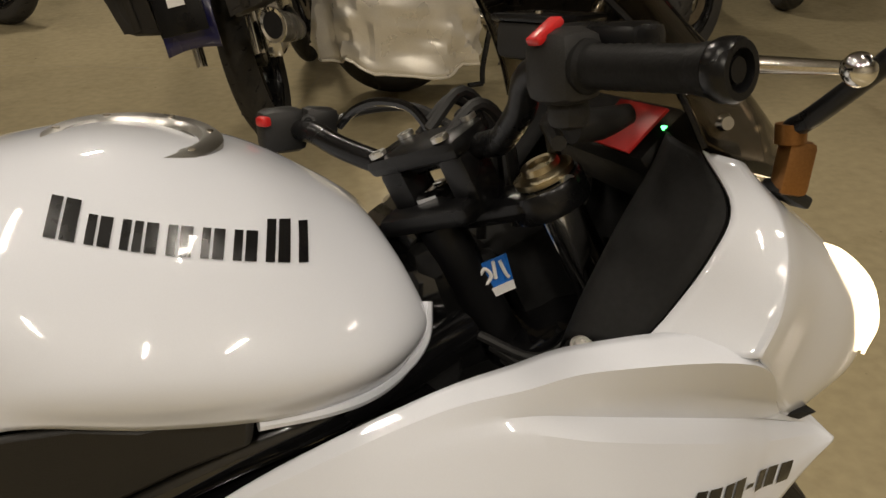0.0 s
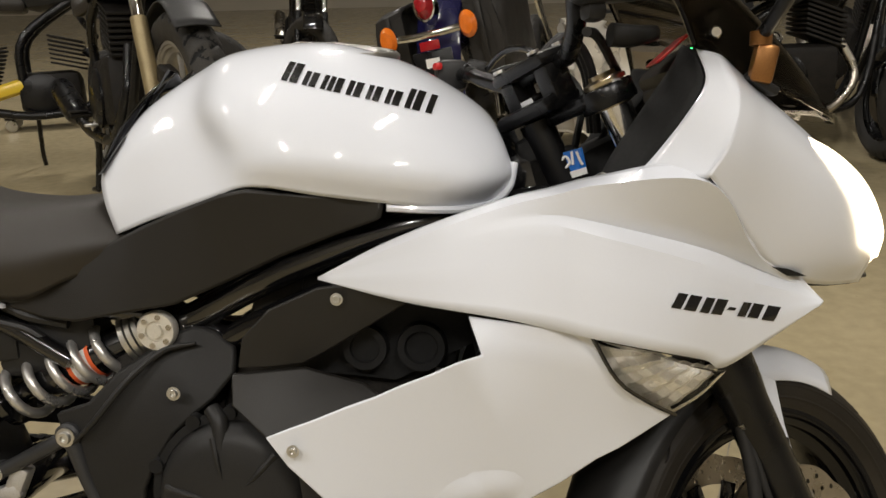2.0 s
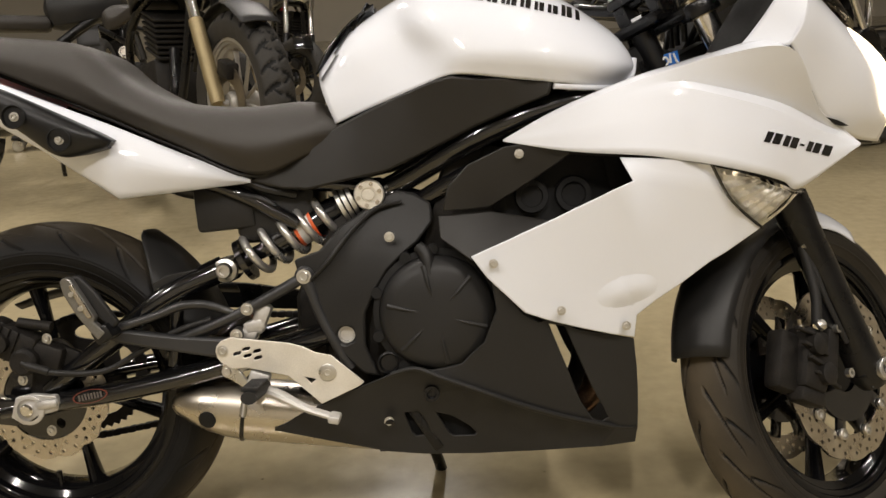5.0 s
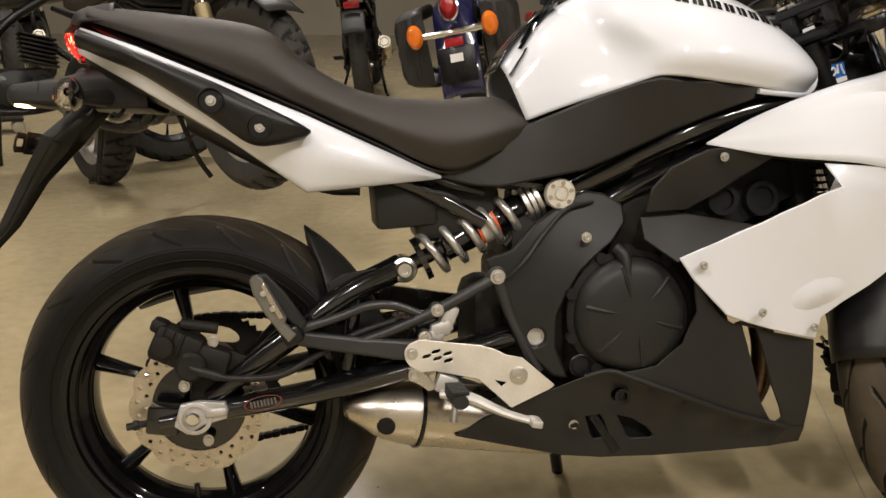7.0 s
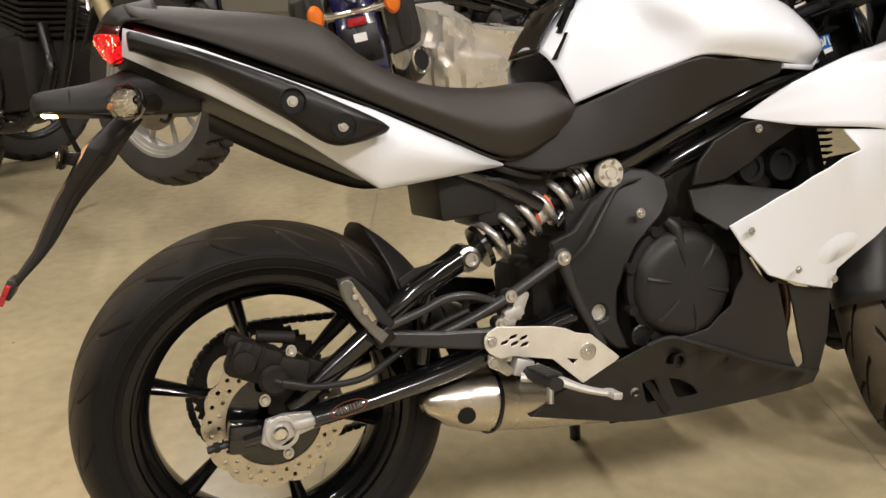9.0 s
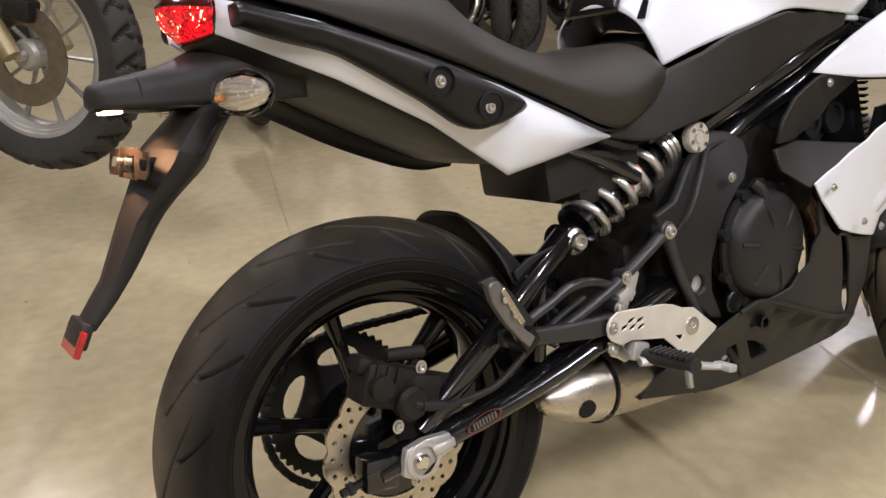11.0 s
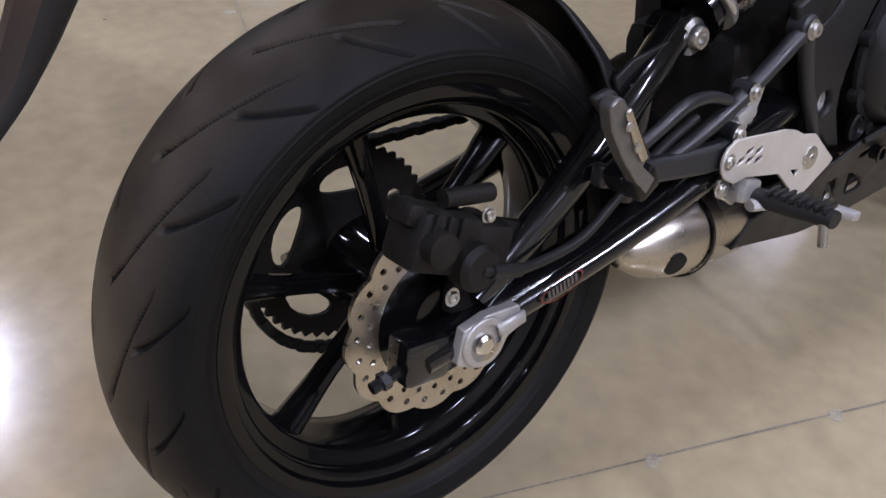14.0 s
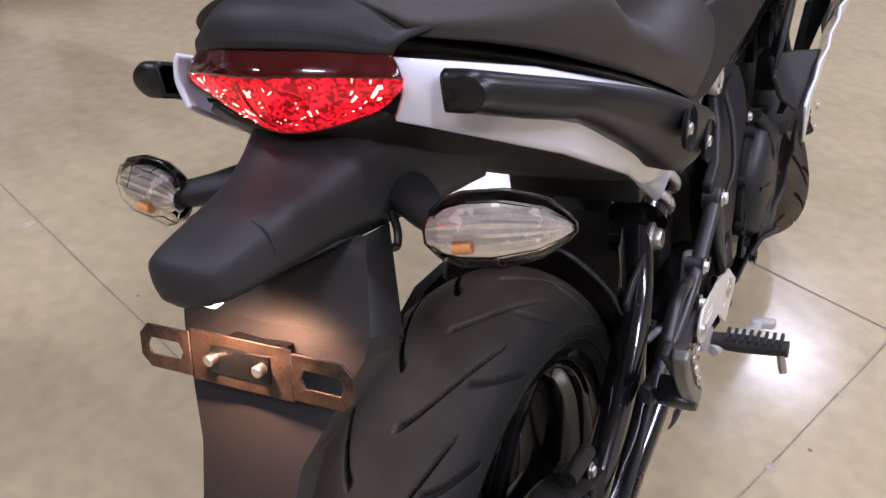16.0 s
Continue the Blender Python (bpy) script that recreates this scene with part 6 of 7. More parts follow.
part("front_indicator", flipped(front_indicator()), COVER, bike, "clear front indicator lens let into the fairing", solid=0.002)
both("indicator_seal", lambda: tube([(1.100, -0.264, 0.673), (1.128, -0.252, 0.624), (1.165, -0.223, 0.592), (1.199, -0.196, 0.569)], 0.0025, 6, 4), GLOSS)

# windscreen, dash, mirror
part("windscreen", loft([[(1.203, -0.222, 0.968), (1.190, -0.205, 1.010), (1.165, -0.175, 1.060), (1.130, -0.130, 1.105), (1.115, -0.06, 1.128)],
                         [(1.246, -0.205, 0.945), (1.232, -0.180, 0.998), (1.205, -0.145, 1.060), (1.165, -0.105, 1.110), (1.140, -0.05, 1.135)],
                         [(1.380, -0.092, 0.900), (1.325, -0.088, 0.980), (1.258, -0.080, 1.055), (1.205, -0.060, 1.115), (1.160, -0.03, 1.140)],
                         [(1.425, 0.0, 0.888), (1.362, 0.0, 0.978), (1.280, 0.0, 1.060), (1.220, 0.0, 1.120), (1.165, 0.0, 1.142)]], 6, 5), SMOKE, bike, "smoked transparent windscreen", solid=0.003)
part("windscreen_far", flipped(loft([[(1.203, -0.222, 0.968), (1.190, -0.205, 1.010), (1.165, -0.175, 1.060), (1.130, -0.130, 1.105), (1.115, -0.06, 1.128)],
                                     [(1.246, -0.205, 0.945), (1.232, -0.180, 0.998), (1.205, -0.145, 1.060), (1.165, -0.105, 1.110), (1.140, -0.05, 1.135)],
                                     [(1.380, -0.092, 0.900), (1.325, -0.088, 0.980), (1.258, -0.080, 1.055), (1.205, -0.060, 1.115), (1.160, -0.03, 1.140)],
                                     [(1.425, 0.0, 0.888), (1.362, 0.0, 0.978), (1.280, 0.0, 1.060), (1.220, 0.0, 1.120), (1.165, 0.0, 1.142)]], 6, 5)), SMOKE, bike, solid=0.003)
both("screen_edge", lambda: tube([(1.203, -0.223, 0.968), (1.190, -0.206, 1.010), (1.165, -0.176, 1.060), (1.130, -0.131, 1.105)], 0.0025, 6, 4), GLOSS)
dash = part("dash", joined(block((1.226, -0.02, 0.952), (0.06, 0.25, 0.045), (0, -42, 0), 0.012), block((1.25, -0.01, 0.93), (0.10, 0.24, 0.05), (0, 0, 0), 0.02)), PLASTIC, bike, "black instrument panel behind the screen")
part("dash_face", block((1.196, -0.110, 0.972), (0.003, 0.085, 0.046), (0, 48, 0), 0.001), RED, dash, "red instrument face")
part("dash_led", block((1.218, -0.137, 0.970), (0.006, 0.005, 0.005), (0, 0, 0), 0.001), GREEN_LED, dash)
mount = part("mirror_mount", joined(block((1.272, -0.225, 0.948), (0.024, 0.018, 0.040), (0, 12, 0), 0.005), turned([(0, 0), (0.011, 0), (0.011, 0.014), (0, 0.014)], 18, (1.269, -0.225, 0.966), (0, 0, 1))), BRONZE, bike, "bronze anodised mirror mount")
part("mirror_foot", block((1.272, -0.219, 0.928), (0.036, 0.020, 0.010), (0, 30, 10), 0.003), PLASTIC, mount)
part("mirror_stem", tube([(1.269, -0.225, 0.976), (1.274, -0.245, 0.988), (1.288, -0.300, 1.030), (1.298, -0.335, 1.062)], 0.0075, 10, 4), SATIN, mount)
part("mirror_head", block((1.300, -0.385, 1.105), (0.035, 0.14, 0.085), (8, -12, 12), 0.02), PLASTIC, mount, "black mirror head")
both("screen_bolt", lambda: turned([(0, 0), (0.007, 0), (0.005, 0.005), (0, 0.005)], 12, (1.228, -0.206, 0.982)), CHROME)

# front wheel, turned with the bars
FW = STEER @ Matrix.Translation((1.3592, 0, 0.288))
front = part("front_wheel", rim_bm(0.216, 0.096), WHEEL_BLACK, bike, "gloss black cast six-spoke front wheel", m=FW)
spokes_and_hub(front, WHEEL_BLACK, 0.224, 6, radians(80), 0.028, 0.045, 0.13)
v, f, d = tyre_bm(0.291, 0.120, 0.222, 1100, 180, 17, "front", 0.006)
array_part("tyre", v, f, RUBBER, front, "black front road tyre", groove_shade=d)
for s in (-1, 1):
    part("brake_disc", disc_bm(0.108, 0.150, 14, 0.004, [(0.118, 28, 0.0, 0.0034), (0.129, 28, 0.11, 0.0034), (0.140, 28, 0.0, 0.0034)], 0.005), DISC, front, "large drilled wavy steel brake disc", m=pose(0, s * 0.068, 0))
    part("disc_carrier", turned([(0.035, -0.004), (0.085, -0.004), (0.085, 0.004), (0.035, 0.004)], 40, (0, s * 0.066, 0)), GLOSS, front)
    for a in (2 * math.pi * k / 10 for k in range(10)):
        part("carrier_arm", block((0.097 * math.cos(a), s * 0.066, 0.097 * math.sin(a)), (0.034, 0.006, 0.026), (0, -math.degrees(a), 0), 0.004), GLOSS, front)
for k in range(10):
    a = 2 * math.pi * k / 10
    part("disc_button", turned([(0, 0), (0.0098, 0), (0.0098, 0.005), (0.0088, 0.006), (0.0055, 0.006), (0.005, 0.002), (0, 0.002)], 16, (0.109 * math.cos(a), -0.070, 0.109 * math.sin(a))), ALLOY, front)
UPW = Vector((-math.sin(RAKE), 0, math.cos(RAKE)))


def leg(s):
    foot = Vector((1.3592, s * 0.114, 0.288))
    top = Vector((1.064, -0.127 if s < 0 else 0.048, 0.916))
    up = (top - foot).normalized()
    lower = part("fork_leg", joined(turned([(0, -0.03), (0.022, -0.028), (0.031, -0.01), (0.030, 0.03), (0.0285, 0.27), (0.030, 0.285), (0.031, 0.300), (0.031, 0.330), (0.022, 0.335), (0, 0.335)], 28, foot, up),
                                    block(tuple(foot + Vector((0.0, 0, 0.0))), (0.05, 0.036, 0.05), (0, 25, 0), 0.010),
                                    block(tuple(foot + UPW * 0.12 + Vector((-0.035, 0, -0.01))), (0.05, 0.02, 0.05), (0, 25, 0), 0.006)), SATIN, bike, "satin black fork leg", m=STEER)
    part("fork_tube", turned([(0, 0.30), (0.0195, 0.30), (0.0195, 0.67), (0, 0.67)], 24, foot, up), CHROME, lower, "chrome fork tube")
    part("fork_cap", turned([(0, 0.660), (0.024, 0.660), (0.022, 0.686), (0.0255, 0.687), (0.0255, 0.692), (0.017, 0.695), (0.016, 0.700), (0.010, 0.700), (0.009, 0.696), (0, 0.696)], 32, foot, up), GOLD, lower, "round pale gold fork cap")
    part("axle_end", turned([(0, 0.020), (0.019, 0.020), (0.019, 0.034), (0.016, 0.036), (0.012, 0.036), (0.011, 0.029), (0, 0.029)], 18, foot + Vector((0.003, 0, 0)), (0, s, 0)), ALLOY, lower)
    cal = part("front_caliper", joined(block(tuple(foot + Vector((-0.130, -s * 0.018, 0.028))), (0.060, 0.050, 0.105), (0, 20, 0), 0.012), turned([(0, 0), (0.018, 0), (0.018, 0.012), (0.014, 0.014), (0, 0.014)], 18, foot + Vector((-0.136, s * 0.006, 0.053)), (0, s, 0)),
                                       turned([(0, 0), (0.018, 0), (0.018, 0.012), (0.014, 0.014), (0, 0.014)], 18, foot + Vector((-0.124, s * 0.006, 0.004)), (0, s, 0)), block(tuple(foot + Vector((-0.092, -s * 0.004, 0.035))), (0.030, 0.024, 0.10), (0, 20, 0), 0.006)), GRIME, bike, "grimy black front brake caliper", m=STEER)
    for dx, dz in ((-0.004, 0.130), (0.008, 0.055)):
        part("caliper_bolt", turned([(0, 0), (0.008, 0), (0.008, 0.008), (0.004, 0.008), (0.004, 0.003), (0, 0.003)], 14, foot + Vector((-0.074 + dx, s * 0.008, dz - 0.055)), (0, s, 0)), ALLOY, cal)
    part("caliper_inner", joined(block(tuple(foot + Vector((-0.172, -s * 0.030, 0.030))), (0.058, 0.036, 0.100), (0, 20, 0), 0.010), block(tuple(foot + Vector((-0.150, -s * 0.016, -0.030))), (0.060, 0.036, 0.026), (0, 20, 0), 0.008)), GRIME, cal)
    for k in range(4):
        part("caliper_rib", block(tuple(foot + Vector((-0.150 + 0.009 * k, s * 0.010, 0.072 - 0.026 * k))), (0.062, 0.010, 0.006), (0, 20 + 4 * k, 0), 0.002), GRIME, cal)
    part("bleed_nipple", turned([(0, 0), (0.006, 0), (0.006, 0.008), (0.0035, 0.010), (0.0035, 0.020), (0, 0.020)], 10, foot + Vector((-0.160, s * 0.002, 0.078)), (-0.4, s * 0.3, 1)), STEEL, cal)
    part("hose_union", turned([(0, 0), (0.010, 0), (0.010, 0.006), (0.006, 0.010), (0, 0.010)], 12, foot + Vector((-0.118, s * 0.008, 0.082)), (0, s, 0.4)), ALLOY, cal)
    part("speed_cable", tube([tuple(foot + Vector((-0.060, s * 0.012, 0.05))), tuple(foot + Vector((-0.098, s * 0.016, 0.12))), tuple(foot + Vector((-0.120, s * 0.010, 0.20))), tuple(foot + Vector((-0.165, -s * 0.01, 0.33)))], 0.0045, 8), PLASTIC, cal)
    part("front_hose", tube([tuple(foot + Vector((-0.118, s * 0.004, 0.085))), tuple(foot + Vector((-0.115, s * 0.008, 0.15))), tuple(foot + Vector((-0.135, s * 0.0, 0.27))), tuple(foot + Vector((-0.170, -s * 0.02, 0.36)))], 0.0085, 10), PLASTIC, cal)
    part("hose_clip", turned([(0, 0), (0.007, 0), (0.006, 0.006), (0, 0.006)], 12, foot + Vector((-0.125, s * 0.010, 0.215)), (0, s, 0)), ALLOY, cal)


leg(-1)
leg(1)


def fender(a0, a1, r, w, drop):
    rows = []
    for k in range(9):
        a = radians(a0 + (a1 - a0) * k / 8)
        t = math.sin(math.pi * min(1, k / 8 * 0.9 + 0.1))
        row = []
        for q in (-1, -0.75, -0.4, 0, 0.4, 0.75, 1):
            rr = r - drop * abs(q) ** 3
            row.append((1.3592 + rr * math.cos(a), w * q * (0.86 + 0.14 * t), 0.288 + rr * math.sin(a)))
        rows.append(row)
    return loft(rows, 2, 2)


part("front_mudguard", fender(62, 104, 0.308, 0.064, 0.050), WHITE, bike, "white front mudguard", solid=0.003, m=STEER)
part("mudguard_rear", fender(104, 170, 0.313, 0.067, 0.040), PLASTIC, bike, "matt black rear half of the front mudguard", solid=0.004, m=STEER)
for s in (-1, 1):
    part("mudguard_stay", plate([(1.242, 0.552), (1.297, 0.570), (1.352, 0.548), (1.360, 0.492), (1.372, 0.448), (1.352, 0.444), (1.302, 0.497)], 0.004, y=s * 0.076), WHITE if s < 0 else PLASTIC, bike, m=STEER, bevel=0.001)
part("mudguard_tip", plate([(1.332, 0.472), (1.364, 0.472), (1.376, 0.402), (1.356, 0.407)], 0.004, y=-0.077), PLASTIC, bike, m=STEER, bevel=0.001)
b = again(BOLT, bike, STEER @ pose(1.332, -0.080, 0.500) @ Matrix.Diagonal((0.8, 0.8, 0.8, 1)))

# yokes, bars, controls
yoke = part("top_yoke", joined(block((1.056, -0.038, 0.893), (0.046, 0.176, 0.020), (0, -24, 0), 0.009), block((1.030, -0.040, 0.900), (0.060, 0.110, 0.020), (0, -24, 0), 0.010),
                               *[turned([(0.022, -0.012), (0.033, -0.012), (0.034, -0.009), (0.034, 0.009), (0.032, 0.012), (0.022, 0.012)], 28, (1.070, y, 0.896), tuple(UPW)) for y in (-0.124, 0.048)]), SATIN, bike, "black cast top yoke", m=STEER)
part("pinch_bolt", turned([(0, 0), (0.0065, 0), (0.0065, 0.006), (0.003, 0.006), (0.003, 0.002), (0, 0.002)], 14, (1.062, -0.150, 0.901), (-0.3, -1, 0)), ALLOY, yoke)
part("fork_cap", joined(turned([(0, -0.04), (0.024, -0.04), (0.024, 0.016), (0.021, 0.019), (0, 0.019)], 32, (1.070, 0.048, 0.896), tuple(UPW))), ALLOY, yoke, "round silver fork cap")
part("lower_yoke", joined(block((1.150, -0.03, 0.715), (0.07, 0.25, 0.040), (0, -24, 0), 0.012), turned([(0, 0), (0.020, 0), (0.020, 0.19), (0, 0.19)], 22, (1.112, -0.030, 0.715), tuple(UPW))), SATIN, yoke)
part("stem_nut", joined(turned([(0, 0), (0.024, 0), (0.024, 0.004), (0.020, 0.006), (0.020, 0.014), (0.017, 0.016), (0.009, 0.016), (0.008, 0.012), (0, 0.012)], 6, (1.034, -0.038, 0.904), tuple(UPW)), turned([(0, 0), (0.029, 0), (0.029, 0.003), (0, 0.004)], 24, (1.034, -0.038, 0.903), tuple(UPW))), CHROME, yoke, "bright hexagonal steering stem nut")
RIS = Vector((1.020, -0.047, 0.951))
clamp = part("bar_clamp", joined(block(tuple(RIS), (0.054, 0.108, 0.018), (0, -22, 0), 0.008), block(tuple(RIS + Vector((0.008, -0.036, -0.028))), (0.036, 0.030, 0.050), (0, -22, 0), 0.008), block(tuple(RIS + Vector((0.008, 0.036, -0.028))), (0.036, 0.030, 0.050), (0, -22, 0), 0.008), block(tuple(RIS + Vector((0.026, -0.030, 0.016))), (0.018, 0.022, 0.024), (0, -22, 0), 0.006)), SATIN, bike, "black handlebar clamp", m=STEER)
for dx, dy in ((-0.018, -0.038), (0.018, -0.038), (-0.018, 0.038), (0.018, 0.038)):
    part("clamp_bolt", turned([(0, 0), (0.0075, 0), (0.0075, 0.004), (0.004, 0.004), (0.004, 0.001), (0, 0.001)], 14, RIS + Vector((dx - 0.003, dy, 0.0085 + dx * 0.40)), (-0.37, 0, 0.93)), ALLOY, clamp)
for k, (dy, dz) in enumerate(((-0.02, 0.0), (0.03, 0.006), (0.07, -0.004))):
    part("cable", tube([(1.05, -0.06 + dy, 0.965 + dz), (1.085, -0.05 + dy, 0.995 + dz), (1.115, -0.03 + dy, 0.96), (1.125, -0.02 + dy, 0.88)], 0.0055, 8), PLASTIC, bike)
part("cable_hoop", tube([(0.985, 0.075, 0.968), (1.000, 0.060, 0.984), (1.020, 0.035, 0.992), (1.045, 0.010, 0.985), (1.062, -0.010, 0.955)], 0.0045, 8), GLOSS, bike)
part("head_shroud", joined(block((1.165, 0.02, 0.80), (0.08, 0.13, 0.16), (0, -24, 0), 0.02), block((1.060, 0, 0.83), (0.06, 0.12, 0.10), (0, -15, 0), 0.015)), DARK, bike)


bar = part("handlebar", tube([tuple(STEER @ (RIS + Vector((0.006, 0, -0.008)))), tuple(STEER @ (RIS + Vector((0.006, -0.060, -0.008)))), (1.084, -0.130, 0.972), (1.088, -0.170, 0.998), (1.090, -0.215, 1.031), (1.1440, -0.332, 1.033)], 0.011, 12), SATIN, bike, "black tubular handlebar")
G0 = Vector((1.0945, -0.2285, 1.0328))
D = Vector((0.421, -0.907, 0.0)).normalized()
part("grip", turned([(0.011, 0.024), (0.0172, 0.024), (0.0172, 0.028), (0.0142, 0.030)] + [(0.0136 + 0.0005 * (k % 2), 0.033 + 0.0035 * k) for k in range(22)] + [(0.0150, 0.112), (0.0155, 0.118), (0.011, 0.119)], 26, G0, D), RUBBER, bar, "ribbed black rubber throttle grip")
part("bar_weight", turned([(0.011, 0.119), (0.0165, 0.119), (0.0178, 0.123), (0.0178, 0.131), (0.016, 0.134), (0.0118, 0.134), (0.0112, 0.127), (0.008, 0.127), (0.007, 0.132), (0, 0.132)], 28, G0, D), SATIN, bar)
part("switch_pod", joined(block(tuple(G0 + D * 0.006), (0.040, 0.042, 0.048), (0, 0, 24), 0.012), block(tuple(G0 + D * 0.004 + Vector((0.004, 0, -0.030))), (0.024, 0.024, 0.022), (0, 0, 24), 0.008)), PLASTIC, bar, "black switch housing")
part("kill_switch", block(tuple(G0 + D * 0.004 + Vector((-0.012, -0.004, 0.0225))), (0.026, 0.012, 0.006), (0, -30, 24), 0.002), RED, bar, "red stop switch")
res = part("brake_reservoir", block((1.132, -0.112, 1.044), (0.048, 0.072, 0.030), (4, 0, 28), 0.007), PLASTIC, bar, "black brake fluid reservoir")
part("reservoir_lid", block((1.132, -0.112, 1.061), (0.051, 0.075, 0.006), (4, 0, 28), 0.002), SATIN, bar)
part("lid_screw", turned([(0, 0), (0.003, 0), (0.003, 0.002), (0, 0.002)], 10, (1.120, -0.125, 1.064), (0, 0, 1)), CHROME, bar)
part("master_cylinder", block(tuple(G0 + Vector((0.038, 0.012, 0.012))), (0.035, 0.08, 0.026), (0, 0, 24), 0.008), SATIN, bar)
LV = Vector((math.cos(radians(25)), math.sin(radians(25)), 0))
part("brake_lever", tube([tuple(G0 + LV * 0.042 + D * -0.01), (1.180, -0.240, 1.030), (1.212, -0.282, 1.0275), (1.2385, -0.313, 1.0255)], [0.009, 0.0085, 0.0070, 0.0055], 10, 5, 0.8), STEEL, bar, "bare alloy front brake lever")
ball = bmesh.new()
bmesh.ops.create_uvsphere(ball, u_segments=18, v_segments=12, radius=0.0105)
ball.transform(Matrix.Translation((1.2438, -0.3219, 1.0245)))
part("lever_ball", ball, CHROME, bar)
part("throttle_drum", tube([(1.1240, -0.175, 0.985), (1.150, -0.168, 0.984), (1.176, -0.160, 0.988)], [0.013, 0.012, 0.008], 14, 3), PLASTIC, bar, "black cable elbow under the throttle")
part("throttle_cable", tube([tuple(G0 + Vector((0.0, 0.0, -0.05))), (1.11, -0.17, 0.985), (1.13, -0.12, 0.965), (1.15, -0.06, 0.93), (1.13, 0.0, 0.86)], 0.0055, 8), PLASTIC, bar)
lb = part("handlebar", tube([tuple(STEER @ (RIS + Vector((0.006, 0, -0.008)))), tuple(STEER @ (RIS + Vector((0.006, 0.050, -0.008)))), (0.982, 0.040, 0.952), (0.962, 0.080, 0.962), (0.944, 0.130, 0.962), (0.925, 0.262, 0.952)], 0.011, 12), SATIN, bike, "black tubular handlebar")
G2 = Vector((0.945, 0.115, 0.964))
D2 = Vector((-0.14, 0.985, -0.07)).normalized()
part("grip", turned([(0.012, 0.030), (0.0175, 0.032)] + [(0.0170 + 0.0006 * (k % 2), 0.040 + 0.004 * k) for k in range(24)] + [(0.019, 0.146), (0.012, 0.147)], 22, G2, D2), RUBBER, lb)
part("switch_pod", joined(block(tuple(G2 + D2 * 0.008 + Vector((-0.012, 0, 0))), (0.046, 0.040, 0.044), (0, 0, 10), 0.010), block(tuple(G2 + Vector((0.024, 0.0, 0.004))), (0.036, 0.030, 0.032), (0, 8, 10), 0.008)), PLASTIC, lb, "black switch housing")
part("pod_screw", turned([(0, 0), (0.007, 0), (0.007, 0.003), (0.004, 0.003), (0.003, 0.001), (0, 0.001)], 14, G2 + Vector((0.012, -0.018, 0.008)), (0, -1, 0.3)), SATIN, lb)
part("horn_button", turned([(0, 0), (0.006, 0), (0.006, 0.004), (0, 0.005)], 14, G2 + D2 * 0.006 + Vector((-0.019, -0.002, -0.010)), (-1, -0.3, 0)), SATIN, lb)
part("pod_screw", turned([(0, 0), (0.003, 0), (0.003, 0.002), (0, 0.002)], 10, G2 + D2 * 0.002 + Vector((-0.018, -0.008, 0.004)), (-1, -0.4, 0)), CHROME, lb)
part("indicator_switch", block(tuple(G2 + D2 * 0.006 + Vector((-0.030, -0.020, 0.012))), (0.010, 0.018, 0.010), (0, 0, 24), 0.003), RED, lb, "red switch")
part("clutch_lever", tube([tuple(G2 + LV * 0.045 + Vector((0, 0, 0.004))), tuple(G2 + LV * 0.066 + D2 * 0.06), tuple(G2 + LV * 0.070 + D2 * 0.16)], 0.006, 10), SATIN, lb)
part("clutch_cable", tube([tuple(G2 + LV * 0.045), (1.02, 0.13, 0.975), (1.07, 0.08, 0.975), (1.11, 0.03, 0.93), (1.10, 0.0, 0.86)], 0.005, 8), PLASTIC, lb)
# steering head, loom and sticker
part("steering_head", joined(tube([tuple(HEAD + UPW * 0.46), tuple(HEAD + UPW * 0.66)], 0.036, 20, 2), block((1.06, 0, 0.80), (0.10, 0.12, 0.14), (0, -25, 0), 0.02), block((1.15, 0, 0.75), (0.12, 0.20, 0.10), (0, -25, 0), 0.03)), GLOSS, bike, "gloss black steering head")
for k in range(5):
    part("wiring", tube([(1.07 + 0.01 * k, -0.09, 0.80 - 0.012 * k), (1.11, -0.120 + 0.006 * k, 0.785 - 0.010 * k), (1.15, -0.11 + 0.008 * k, 0.80 - 0.01 * k), (1.19, -0.08, 0.87)], 0.0045, 8), PLASTIC, bike)
st = part("blue_sticker", plate([(1.065, 0.852), (1.104, 0.863), (1.111, 0.831), (1.075, 0.820)], 0.002, y=-0.068), BLUE, bike, "square blue sticker with white marks")
part("sticker_mark", plate([(1.075, 0.829), (1.109, 0.839), (1.111, 0.831), (1.075, 0.820)], 0.001, y=-0.0695), PAPER, st)
part("sticker_mark", joined(tube([(1.077, -0.0695, 0.843), (1.083, -0.0695, 0.852), (1.089, -0.0695, 0.845), (1.083, -0.0695, 0.838), (1.077, -0.0695, 0.843)], 0.0018, 6), tube([(1.091, -0.0695, 0.858), (1.093, -0.0695, 0.842)], 0.0018, 6, 2), tube([(1.097, -0.0695, 0.858), (1.102, -0.0695, 0.846), (1.105, -0.0695, 0.842)], 0.0018, 6, 2)), PAPER, st)
part("sticker_post", block((1.080, -0.054, 0.84), (0.045, 0.020, 0.046), (0, -15, 0), 0.008), DARK, bike)

# ---- the other machines parked behind ----
KHAKI = material("khaki_anodised", (0.30, 0.24, 0.13), 0.4, metal=0.5, vary=0.2, scale=15, grain=300, bump=0.03)
DULL_DISC = material("dull_brake_disc", (0.22, 0.19, 0.15), 0.4, metal=0.9, vary=0.3, scale=30, grain=400, bump=0.05)
SILVER_RIM = material("pale_cast_rim", (0.36, 0.345, 0.315), 0.4, metal=0.4, vary=0.15, scale=15, grain=300, bump=0.05)
